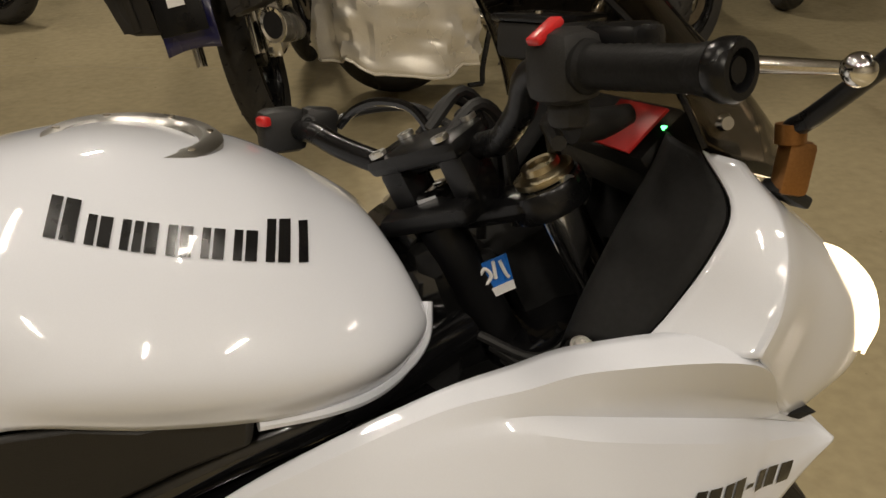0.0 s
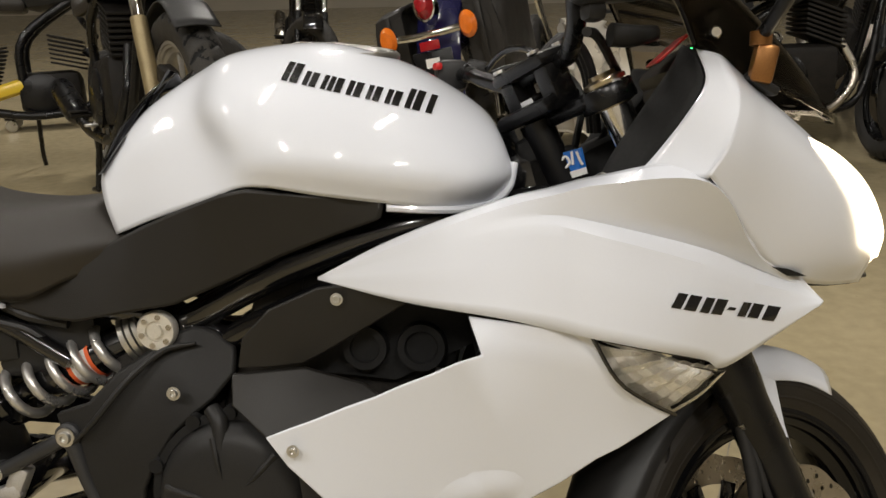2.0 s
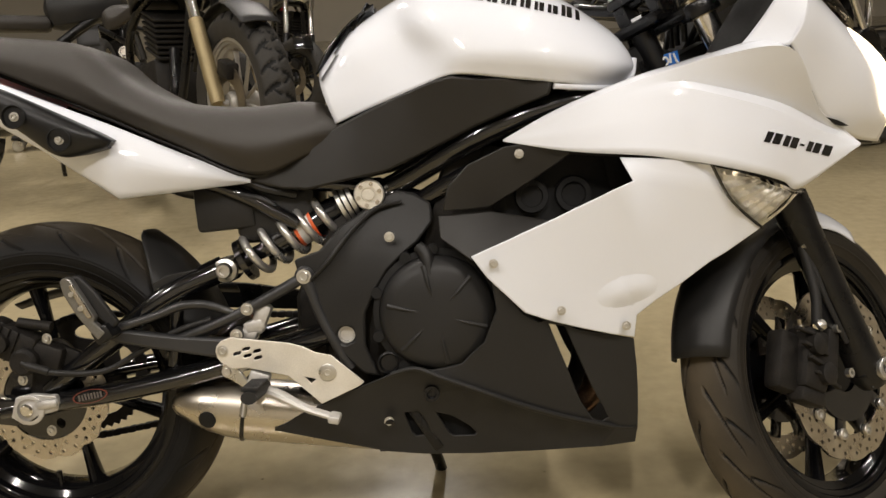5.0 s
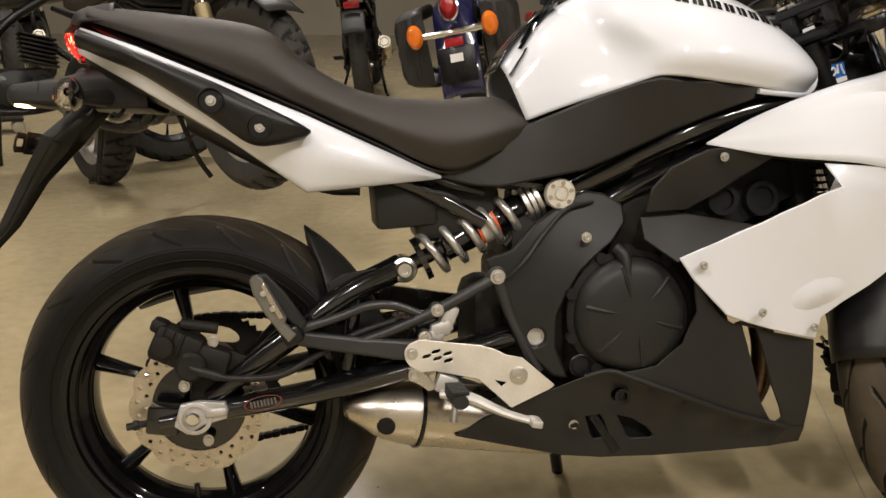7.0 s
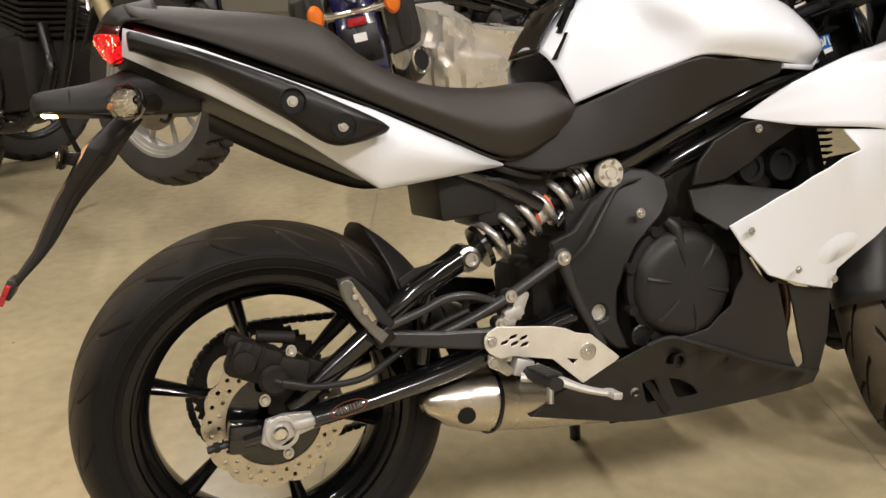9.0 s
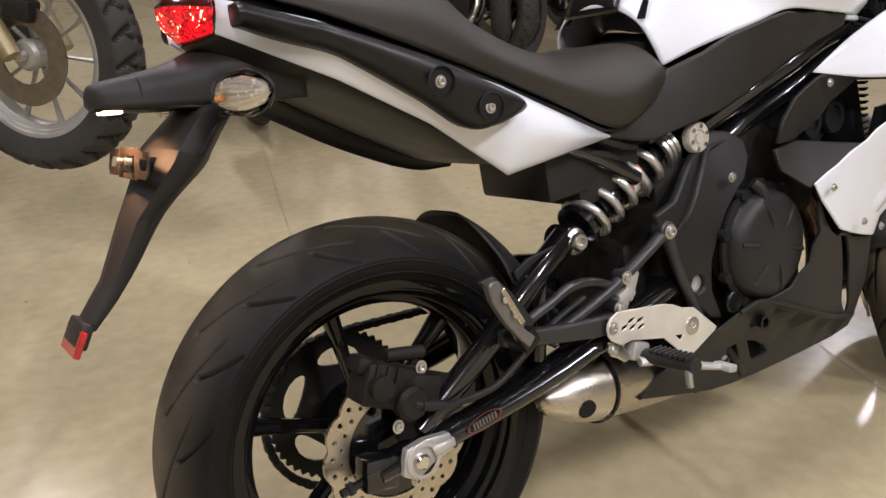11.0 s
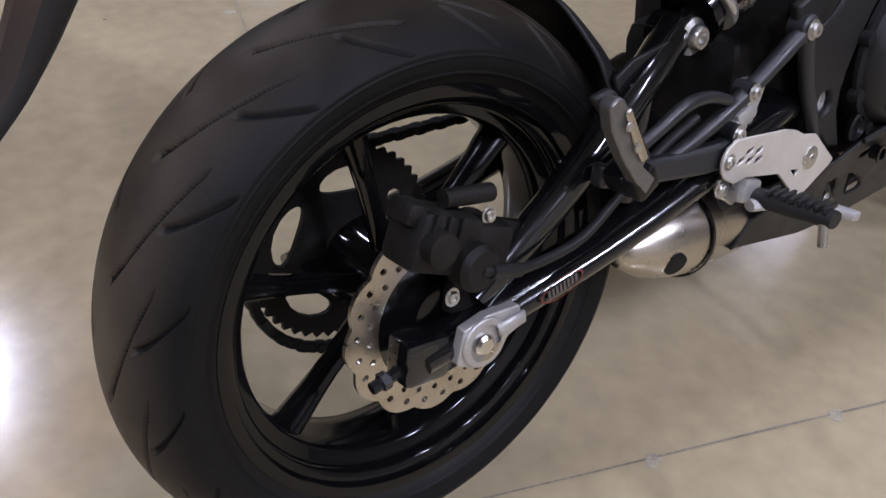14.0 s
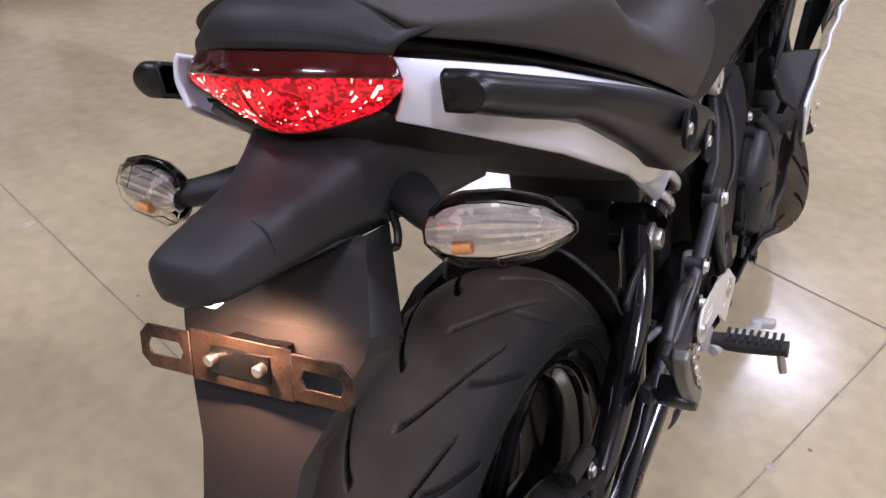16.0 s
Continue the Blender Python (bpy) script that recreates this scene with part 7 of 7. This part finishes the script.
DUSTY = material("dusty_black_tyre", (0.018, 0.017, 0.0155), 0.75, vary=0.3, scale=20, grain=300, bump=0.2, dust=(0.038, 0.034, 0.028))


def road_wheel(owner, x, z, r, w, rim_mat, spokes, style="knob", name="wheel", disc=True, steer=0.0):
    """A wheel with its tyre under a parked machine."""
    wheel = part(name, rim_bm(r * 0.68, w * 0.75), rim_mat, owner, m=Matrix.Translation((x, 0, z)) @ Matrix.Rotation(radians(steer), 4, "Z"))
    spokes_and_hub(wheel, rim_mat, r * 0.68, spokes, 0.4, 0.030 if spokes < 8 else 0.016, 0.045, 0.12)
    v, f, d = tyre_bm(r, w, r * 0.70, 320, 36, 26, style, 0.006)
    array_part("tyre", v, f, DUSTY, wheel, "dusty black block-tread tyre" if style == "knob" else "black road tyre", groove_shade=d)
    if disc:
        part("brake_disc", disc_bm(r * 0.24, r * 0.42, 10, 0.002, [(r * 0.33, 16, 0, 0.004)], 0.005, 96, 8), DULL_DISC, wheel, m=pose(0, -w * 0.5, 0))
        part("caliper", block((r * 0.1, -w * 0.52, r * 0.36), (0.09, 0.05, 0.06), (0, 20, 0), 0.01), GRIME, wheel)
    part("hub_nut", turned([(0, 0), (0.018, 0), (0.016, 0.02), (0, 0.02)], 8, (0, -w * 0.55, 0)), ALLOY, wheel)
    return wheel


def parked(m, label, paint, rim_mat, spokes=5, rear_r=0.33, front_r=0.34, tyre_w=0.14, style="knob", fork_mat=None, pipe_mat=None, base=1.45, steer=20.0, name="parked_motorcycle", tail=True):
    """A machine standing upright-ish with its rear wheel at the origin, heading along x."""
    t = thing(name, m, label, "motorcycle", "parked motorcycles")
    fork_mat, pipe_mat = fork_mat or SATIN, pipe_mat or STEEL
    back = -0.22 if tail else 0.06
    road_wheel(t, 0, rear_r, rear_r, tyre_w, rim_mat, spokes, style, "rear_wheel")
    road_wheel(t, base, front_r, front_r, tyre_w * 0.78, rim_mat, spokes, style, "front_wheel", steer=steer)
    for s in (-1, 1):
        part("fork_leg", tube([(base, s * 0.095, front_r), (base - 0.14, s * 0.095, front_r + 0.32)], 0.028, 14, 2), fork_mat, t)
        part("fork_tube", tube([(base - 0.14, s * 0.095, front_r + 0.32), (base - 0.27, s * 0.095, front_r + 0.64)], 0.021, 12, 2), CHROME, t)
        part("swingarm", tube([(0, s * 0.12, rear_r), (0.30, s * 0.125, rear_r + 0.05), (0.55, s * 0.10, rear_r + 0.10)], 0.025, 10), SATIN, t)
        part("frame_tube", joined(tube([(0.50, s * 0.11, 0.42), (0.45, s * 0.12, 0.62), (0.70, s * 0.13, 0.78), (base - 0.28, s * 0.05, 0.92)], 0.020, 10), tube([(0.50, s * 0.10, 0.38), (0.80, s * 0.12, 0.28), (1.05, s * 0.10, 0.34), (base - 0.30, s * 0.04, 0.80)], 0.018, 10),
                                  tube([(0.48, s * 0.11, 0.68), (0.2, s * 0.11, 0.76), (-0.2, s * 0.09, 0.86)], 0.014, 10)), SATIN, t)
        part("footrest", joined(tube([(0.48, s * 0.12, 0.36), (0.50, s * 0.25, 0.36)], 0.013, 10, 2), block((0.5, s * 0.22, 0.375), (0.05, 0.08, 0.01), (0, 0, 0), 0.002)), GRIME, t)
        part("engine_cover", turned([(0.12, 0), (0.12, 0.03), (0.10, 0.045), (0.04, 0.05), (0, 0.05)], 28, (0.66, s * 0.13, 0.42), (0, s, 0)), SATIN, t)
    eng = part("engine", block((0.72, 0, 0.44), (0.42, 0.30, 0.28), (0, 0, 0), 0.04), GRIME, t)
    fin = part("cooling_fin", block((0, 0, 0), (0.20, 0.26, 0.012), (0, 20, 0), 0.003), GRIME, eng, m=pose(0.86, 0, 0.60))
    for k in range(1, 8):
        again(fin, eng, pose(0.86, 0, 0.60 + 0.022 * k))
    part("exhaust", joined(tube([(0.95, -0.06, 0.60), (1.02, -0.10, 0.42), (0.85, -0.14, 0.26), (0.50, -0.17, 0.28), (0.30, -0.19, 0.34)], 0.022, 12), tube([(0.32, -0.19, 0.34), (0.24, -0.195, 0.37), (-0.05, -0.205, 0.47), (-0.12, -0.207, 0.495)], [0.025, 0.052, 0.055, 0.050], 20)), pipe_mat, t)
    part("exhaust_outlet", turned([(0.030, 0), (0.034, 0.004), (0.034, -0.01), (0.028, -0.05), (0, -0.05)], 20, (-0.125, -0.207, 0.497), (-1, 0, 0.36)), DARK, t)
    part("tank", loft([[(0.55, -0.10, 0.78), (0.55, -0.08, 0.86), (0.55, 0, 0.90)], [(0.75, -0.16, 0.80), (0.75, -0.15, 0.92), (0.75, 0, 1.00)], [(1.0, -0.14, 0.84), (1.0, -0.13, 0.95), (1.0, 0, 1.02)], [(1.12, -0.06, 0.88), (1.12, -0.05, 0.94), (1.12, 0, 0.97)]], 5, 5, mirror=True), paint, t, solid=0.01)
    part("seat", loft([[(0.58, -0.10, 0.80), (0.58, -0.09, 0.85), (0.58, 0, 0.86)], [(0.30, -0.14, 0.78), (0.30, -0.13, 0.83), (0.30, 0, 0.84)], [(0.10, -0.13, 0.83), (0.10, -0.12, 0.89), (0.10, 0, 0.90)], [(back, -0.09, 0.87), (back, -0.08, 0.92), (back, 0, 0.93)]], 5, 5, mirror=True), VINYL, t, solid=0.02)
    if tail:
        part("rear_mudguard", loft([[(x, y, z - 1.5 * y * y) for y in (-0.09, -0.05, 0, 0.05, 0.09)] for x, z in ((0.22, 0.70), (-0.05, 0.76), (-0.28, 0.74), (-0.42, 0.60))], 4, 3), PLASTIC, t, solid=0.006)
        part("tail_lamp", block((-0.30, 0, 0.80), (0.04, 0.12, 0.05), (0, 0, 0), 0.01), RED_GLASS, t)
    part("front_mudguard", loft([[(base + (front_r + 0.03) * math.cos(radians(a)), y, front_r + (front_r + 0.03 - 2 * y * y) * math.sin(radians(a))) for y in (-0.07, 0, 0.07)] for a in (45, 80, 120, 155)], 4, 4), paint, t, solid=0.004)
    part("handlebar", tube([(base - 0.40, -0.38, 1.08), (base - 0.32, -0.20, 1.08), (base - 0.28, 0, 1.03), (base - 0.32, 0.20, 1.08), (base - 0.40, 0.38, 1.08)], 0.012, 10), SATIN, t)
    part("headlamp", turned([(0, 0.06), (0.07, 0.05), (0.09, 0.0), (0.08, -0.08), (0, -0.12)], 24, (base - 0.12, 0, 0.95), (1, 0, 0)), CHROME, t)
    part("side_stand", tube([(0.62, 0.12, 0.32), (0.60, 0.20, 0.12), (0.60, 0.26, 0.02)], 0.012, 8), SATIN, t)
    part("centre_stand", joined(tube([(0.42, -0.13, 0.34), (0.36, -0.15, 0.12), (0.35, -0.16, 0.03)], 0.013, 8), tube([(0.35, -0.16, 0.03), (0.28, -0.17, 0.03)], 0.012, 8, 2)), SATIN, t)
    part("pedal", joined(tube([(0.50, -0.15, 0.34), (0.60, -0.18, 0.30), (0.68, -0.19, 0.31)], 0.009, 8), block((0.70, -0.20, 0.315), (0.04, 0.05, 0.012), (0, 0, 0), 0.003)), ALLOY, t)
    part("chain_case", plate([(0.0, 0.25), (0.5, 0.32), (0.5, 0.44), (0.0, 0.40)], 0.012, y=0.13), GRIME, t)
    return t


def at(x, y, heading, lean=-8.0):
    return pose(x, y, 0, 0, 0, heading) @ Matrix.Rotation(radians(lean), 4, "X")


# blue-black cruiser seen from behind, with bags and amber lamps
def cruiser(m):
    t = thing("parked_cruiser", m, "dark blue cruiser motorcycle with leather saddlebags and amber indicators", "motorcycle", "parked motorcycles")
    road_wheel(t, 0.36, 0.30, 0.30, 0.16, SATIN, 7, "road", "rear_wheel", disc=False)
    road_wheel(t, 1.62, 0.32, 0.32, 0.12, SATIN, 7, "road", "front_wheel")
    part("rear_fender", loft([[(0.36 * math.cos(radians(a)), y, 0.40 + (0.46 - 4.5 * y * y) * math.sin(radians(a)) * 1.02) for y in (-0.115, -0.10, -0.05, 0, 0.05, 0.10, 0.115)] for a in (30, 70, 110, 150, 170)], 5, 3), NAVY, t, "glossy navy rear mudguard", solid=0.006)
    part("tail_lamp", turned([(0, 0.06), (0.030, 0.05), (0.045, 0.02), (0.048, 0)], 20, (-0.325, 0, 0.80), (-1, 0, 0.3)), RED_GLASS, t, "red tail lamp in a chrome surround")
    part("lamp_surround", turned([(0.048, 0.012), (0.055, 0.01), (0.055, -0.04), (0.03, -0.05)], 20, (-0.325, 0, 0.80), (-1, 0, 0.3)), CHROME, t)
    part("indicator_bar", tube([(-0.345, -0.19, 0.715), (-0.35, -0.08, 0.710), (-0.355, 0, 0.710), (-0.35, 0.08, 0.710), (-0.345, 0.19, 0.715)], 0.013, 10), CHROME, t)
    for s in (-1, 1):
        lamp = part("indicator", turned([(0, 0.030), (0.030, 0.024), (0.042, 0.005), (0.044, 0), (0.040, -0.01), (0, -0.01)], 24, (-0.365, s * 0.205, 0.718), (-1, 0, 0)), AMBER, t, "round amber indicator")
        part("indicator_cup", turned([(0.046, 0.0), (0.046, -0.012), (0.03, -0.05), (0, -0.055)], 20, (-0.365, s * 0.205, 0.718), (-1, 0, 0)), CHROME, lamp)
        part("shock", tube([(0.02, s * 0.14, 0.36), (0.12, s * 0.14, 0.66)], 0.026, 12, 2), CHROME, t)
        bag = part("saddlebag", loft([[(x, s * 0.17, z0), (x, s * (0.17 + d), z0 + 0.03), (x, s * (0.18 + d), (z0 + z1) / 2), (x, s * (0.17 + d), z1 - 0.03), (x, s * 0.16, z1)] for x, d, z0, z1 in ((-0.26, 0.10, 0.55, 0.78), (-0.20, 0.15, 0.52, 0.81), (0.10, 0.17, 0.50, 0.82), (0.26, 0.15, 0.52, 0.81), (0.30, 0.10, 0.55, 0.78))], 3, 3), LEATHER, t, "black leather saddlebag", solid=0.01)
        part("bag_end", plate([(0.155, 0.53), (0.30, 0.55), (0.33, 0.66), (0.30, 0.78), (0.16, 0.80)], 0.012, y=0.0), LEATHER, bag, m=pose(-0.262, 0, 0, 0, 0, -90) @ Matrix.Diagonal((s, 1, 1, 1)))
        part("bag_strap", block((-0.272, s * 0.235, 0.67), (0.008, 0.03, 0.24), (0, 0, 0), 0.003), LEATHER, bag)
    part("number_plate", block((-0.375, 0, 0.595), (0.006, 0.20, 0.13), (0, 12, 0), 0.003), SATIN, t, "dark number plate holder with a pale label")
    part("plate_label", block((-0.3785, 0.0, 0.62), (0.002, 0.07, 0.03), (0, 12, 0), 0), PAPER, t)
    part("plate_label", block((-0.377, 0.0, 0.57), (0.002, 0.12, 0.008), (0, 12, 0), 0), ALLOY, t)
    part("red_reflector", block((-0.372, 0, 0.676), (0.008, 0.10, 0.03), (0, 6, 0), 0.002), RED_GLASS, t)
    part("seat", loft([[(-0.10, -0.12, 0.74), (-0.10, -0.1, 0.80), (-0.10, 0, 0.82)], [(0.25, -0.16, 0.68), (0.25, -0.14, 0.74), (0.25, 0, 0.75)], [(0.60, -0.15, 0.66), (0.60, -0.13, 0.70), (0.60, 0, 0.71)]], 4, 4, mirror=True), LEATHER, t, solid=0.02)
    part("tank", loft([[(0.60, -0.10, 0.70), (0.60, -0.08, 0.80), (0.60, 0, 0.82)], [(0.85, -0.15, 0.72), (0.85, -0.13, 0.86), (0.85, 0, 0.92)], [(1.15, -0.08, 0.80), (1.15, -0.06, 0.92), (1.15, 0, 0.95)]], 4, 4, mirror=True), NAVY, t, solid=0.01)
    eng = part("engine", block((0.70, 0, 0.40), (0.50, 0.28, 0.30), (0, 0, 0), 0.04), CHROME, t)
    fin = part("cooling_fin", block((0, 0, 0), (0.16, 0.2, 0.010), (0, 0, 0), 0.002), CHROME, eng, m=pose(0.62, 0, 0.56))
    for k in range(1, 14):
        again(fin, eng, pose(0.62 + 0.2 * (k // 7), 0, 0.56 + 0.02 * (k % 7)))
    part("exhaust", tube([(0.8, -0.14, 0.36), (0.5, -0.24, 0.34), (0.15, -0.29, 0.40), (-0.22, -0.305, 0.475)], [0.024, 0.032, 0.046, 0.050], 18), SATIN, t, "black silencer with an open mouth")
    part("exhaust_mouth", turned([(0.040, 0.002), (0.051, 0.004), (0.053, 0.0), (0.053, -0.02), (0.049, -0.024), (0.040, -0.03), (0.036, -0.09), (0, -0.09)], 24, (-0.222, -0.305, 0.476), (-1, -0.04, 0.20)), CHROME, t, "chrome rim of the silencer")
    part("mouth_bore", turned([(0.0395, 0.001), (0.038, -0.02), (0.035, -0.08), (0, -0.08)], 24, (-0.222, -0.305, 0.476), (-1, -0.04, 0.20)), DARK, t)
    for s in (-1, 1):
        part("fork_leg", tube([(1.62, s * 0.10, 0.32), (1.32, s * 0.10, 0.95)], 0.025, 12, 2), CHROME, t)
    part("handlebar", tube([(1.0, -0.40, 1.05), (1.15, -0.25, 1.08), (1.25, 0, 1.0), (1.15, 0.25, 1.08), (1.0, 0.40, 1.05)], 0.012, 10), CHROME, t)
    part("side_stand", tube([(0.7, 0.14, 0.25), (0.70, 0.22, 0.10), (0.70, 0.27, 0.025)], 0.012, 8), SATIN, t)
    return t


cruiser(at(0.96, 2.46, 77, -12) @ Matrix.Diagonal((0.9, 0.75, 1.10, 1)) @ Matrix.Translation((0, 0, 0.012)))


# a machine under a crumpled silver cover, front wheel showing
def cover(m, a=0.31, b=0.27, top=0.63, hem=0.26):
    t = thing("motorcycle_cover", m, "crumpled silver dust cover draped over a parked machine", "cover")
    rows = []
    for k in range(65):
        w = 2 * math.pi * k / 64
        cw, sw = math.cos(w), math.sin(w)
        ex, ey = math.copysign(abs(cw) ** 0.7, cw), math.copysign(abs(sw) ** 0.7, sw)
        high = top + 0.09 * max(0.0, -cw) - 0.02 * cw
        low = hem + 0.05 * math.sin(2 * w + 0.8) * abs(sw) + 0.05 * noise.noise(Vector((cw * 2.1, sw * 2.1, 4)))
        row = []
        for j in range(27):
            q = max(0.0, (j - 5) / 21)
            inn = min(1.0, 0.55 + 0.09 * j)
            p = Vector((cw * 1.7, sw * 1.7, q * 1.3))
            crease = 1 - abs(noise.noise(p * 1.6)) * 2.6
            fine = 1 - abs(noise.noise(p * 4.2 + Vector((5, 2, 1)))) * 2.6
            pleat = abs(math.sin(4.5 * w + 1.2 * noise.noise(p))) * (0.03 + 0.07 * q)
            f = inn * (1 + 0.10 * q) - pleat + 0.10 * crease + 0.03 * fine
            row.append((a * ex * f, b * ey * f, high + (low - high) * q + (0.03 * (1 - inn) if j < 5 else 0) + 0.008 * fine))
        rows.append(row)
    part("cloth", sheet(rows), FOIL, t, solid=0.003, angle=32)
    part("hem", tube([r[-1] for r in rows], 0.006, 6, 1), FOIL, t, "rolled elastic hem")
    return t


parked(at(1.62, 3.27, 4, -5), "black motorcycle half hidden under a silver dust cover", GLOSS, SATIN, 6, 0.32, 0.31, 0.16, "road")
cover(pose(1.57, 3.03, 0))
# adventure machine with block tyres facing this way, one with pale rims set across, others behind
parked(pose(-0.86, 2.97, 0, 0, 0, -56) @ pose(0, 0, 0, -3, -9.5, 0), "tall dark adventure motorcycle with pale wheels, front wheel lifted", PLASTIC, SILVER_RIM, 10, 0.33, 0.335, 0.15, "knob", KHAKI, SATIN, 1.52, 4.0, tail=False)
parked(at(3.05, 4.85, -97, -6), "black motorcycle with wide road tyre facing this way", GLOSS, SATIN, 6, 0.32, 0.31, 0.17, "front", None, None, 1.45, 12.0)
parked(at(2.4, 4.35, 80, -7), "dark motorcycle with chrome parts in the parked row", GLOSS, SATIN, 7, 0.32, 0.32, 0.14, "road", SATIN, CHROME)
parked(at(4.3, 4.3, 75, -7), "black motorcycle in the far end of the row", PLASTIC, SATIN, 7, 0.32, 0.32, 0.14, "road", SATIN, CHROME)
parked(at(-2.2, 6.2, 100, -7), "black motorcycle standing far back against the wall", PLASTIC, STEEL, 9, 0.32, 0.33, 0.13, "road")
parked(at(-0.83, 6.7, -75, -6), "black motorcycle facing the aisle with its wheel turned", GLOSS, SATIN, 7, 0.32, 0.31, 0.15, "road", None, None, 1.45, 35.0)
parked(at(0.55, 5.7, 85, -7), "dark motorcycle standing far back in the hall", GLOSS, SATIN, 7, 0.32, 0.33, 0.13, "road")
parked(at(5.6, 4.9, 80, -7), "black motorcycle with spoked front wheel to one side", PLASTIC, STEEL, 10, 0.31, 0.32, 0.12, "road")


def yellow_machine(m):
    t = thing("trail_bike", m, "yellow-framed trail motorcycle with a black engine", "motorcycle", "parked motorcycles")
    road_wheel(t, 0, 0.33, 0.33, 0.13, SATIN, 9, "knob", "rear_wheel")
    road_wheel(t, 1.42, 0.35, 0.35, 0.10, SATIN, 9, "knob", "front_wheel")
    for s in (-1, 1):
        part("swingarm", joined(tube([(0, s * 0.12, 0.33), (0.3, s * 0.125, 0.40), (0.58, s * 0.12, 0.47)], 0.026, 8, 4, 1.3), block((0.30, s * 0.14, 0.42), (0.22, 0.012, 0.05), (0, -13, 0), 0.004)), YELLOW, t, "yellow painted swingarm")
        part("frame_tube", tube([(0.58, s * 0.12, 0.46), (0.62, s * 0.12, 0.70), (0.95, s * 0.06, 0.92)], 0.022, 10), SATIN, t)
        part("fork_leg", tube([(1.42, s * 0.10, 0.35), (1.12, s * 0.10, 1.0)], 0.025, 10, 2), KHAKI, t)
    eng = part("engine", block((0.70, 0, 0.42), (0.30, 0.22, 0.22), (0, 0, 0), 0.05), GRIME, t)
    part("engine_cover", turned([(0.10, 0), (0.10, 0.03), (0.05, 0.045), (0, 0.045)], 24, (0.66, -0.11, 0.42)), SATIN, eng)
    for k in range(7):
        part("cooling_fin", block((0.80, 0, 0.55 + 0.022 * k), (0.17, 0.20, 0.010), (0, 15, 0), 0.003), GRIME, eng)
    part("header_pipe", tube([(0.88, -0.05, 0.62), (1.00, -0.10, 0.50), (0.90, -0.16, 0.36), (0.60, -0.17, 0.32), (0.25, -0.18, 0.42), (0.0, -0.19, 0.56), (-0.15, -0.19, 0.62)], [0.02, 0.02, 0.02, 0.02, 0.03, 0.05, 0.05], 12), SATIN, t)
    part("chain", tube([(0.0, 0.10, 0.42), (0.3, 0.10, 0.46), (0.62, 0.10, 0.46)], 0.012, 8), GRIME, t)
    part("shock", tube([(0.40, 0, 0.44), (0.46, 0, 0.74)], 0.025, 10, 2), GRIME, t)
    part("seat", block((0.25, 0, 0.88), (0.80, 0.18, 0.08), (0, 4, 0), 0.03), VINYL, t)
    part("tank", block((0.82, 0, 0.93), (0.40, 0.24, 0.18), (0, -8, 0), 0.06), PLASTIC, t)
    part("spring", tube([(0.42 + 0.004 * k / 10 * 2 + 0.036 * math.cos(k * 0.7), 0.036 * math.sin(k * 0.7), 0.46 + 0.0022 * k) for k in range(90)], 0.006, 8, 1), GRIME, t)
    part("rear_mudguard", block((-0.25, 0, 0.92), (0.5, 0.15, 0.02), (0, 12, 0), 0.008), PLASTIC, t)
    part("handlebar", tube([(1.0, -0.40, 1.15), (1.1, 0, 1.08), (1.0, 0.40, 1.15)], 0.012, 10), SATIN, t)
    part("side_stand", tube([(0.6, 0.13, 0.36), (0.58, 0.24, 0.12), (0.58, 0.29, 0.03)], 0.012, 8), SATIN, t)
    return t


yellow_machine(at(-1.92, 2.95, 24, -7))
for x, y in ((-2.0, 4.5),):
    t = thing("wheel_chock", pose(x, y, 0, 0, 0, 20), "low black trolley with a small castor wheel", "trolley")
    part("board", block((0, 0, 0.09), (0.55, 0.22, 0.02), (0, 0, 0), 0.006), GRIME, t)
    for dx in (-0.24, 0.24):
        for dy in (-0.08, 0.08):
            part("castor", turned([(0, -0.012), (0.035, -0.012), (0.04, -0.006), (0.04, 0.006), (0.035, 0.012), (0, 0.012)], 20, (dx, dy, 0.04)), ALLOY, t)
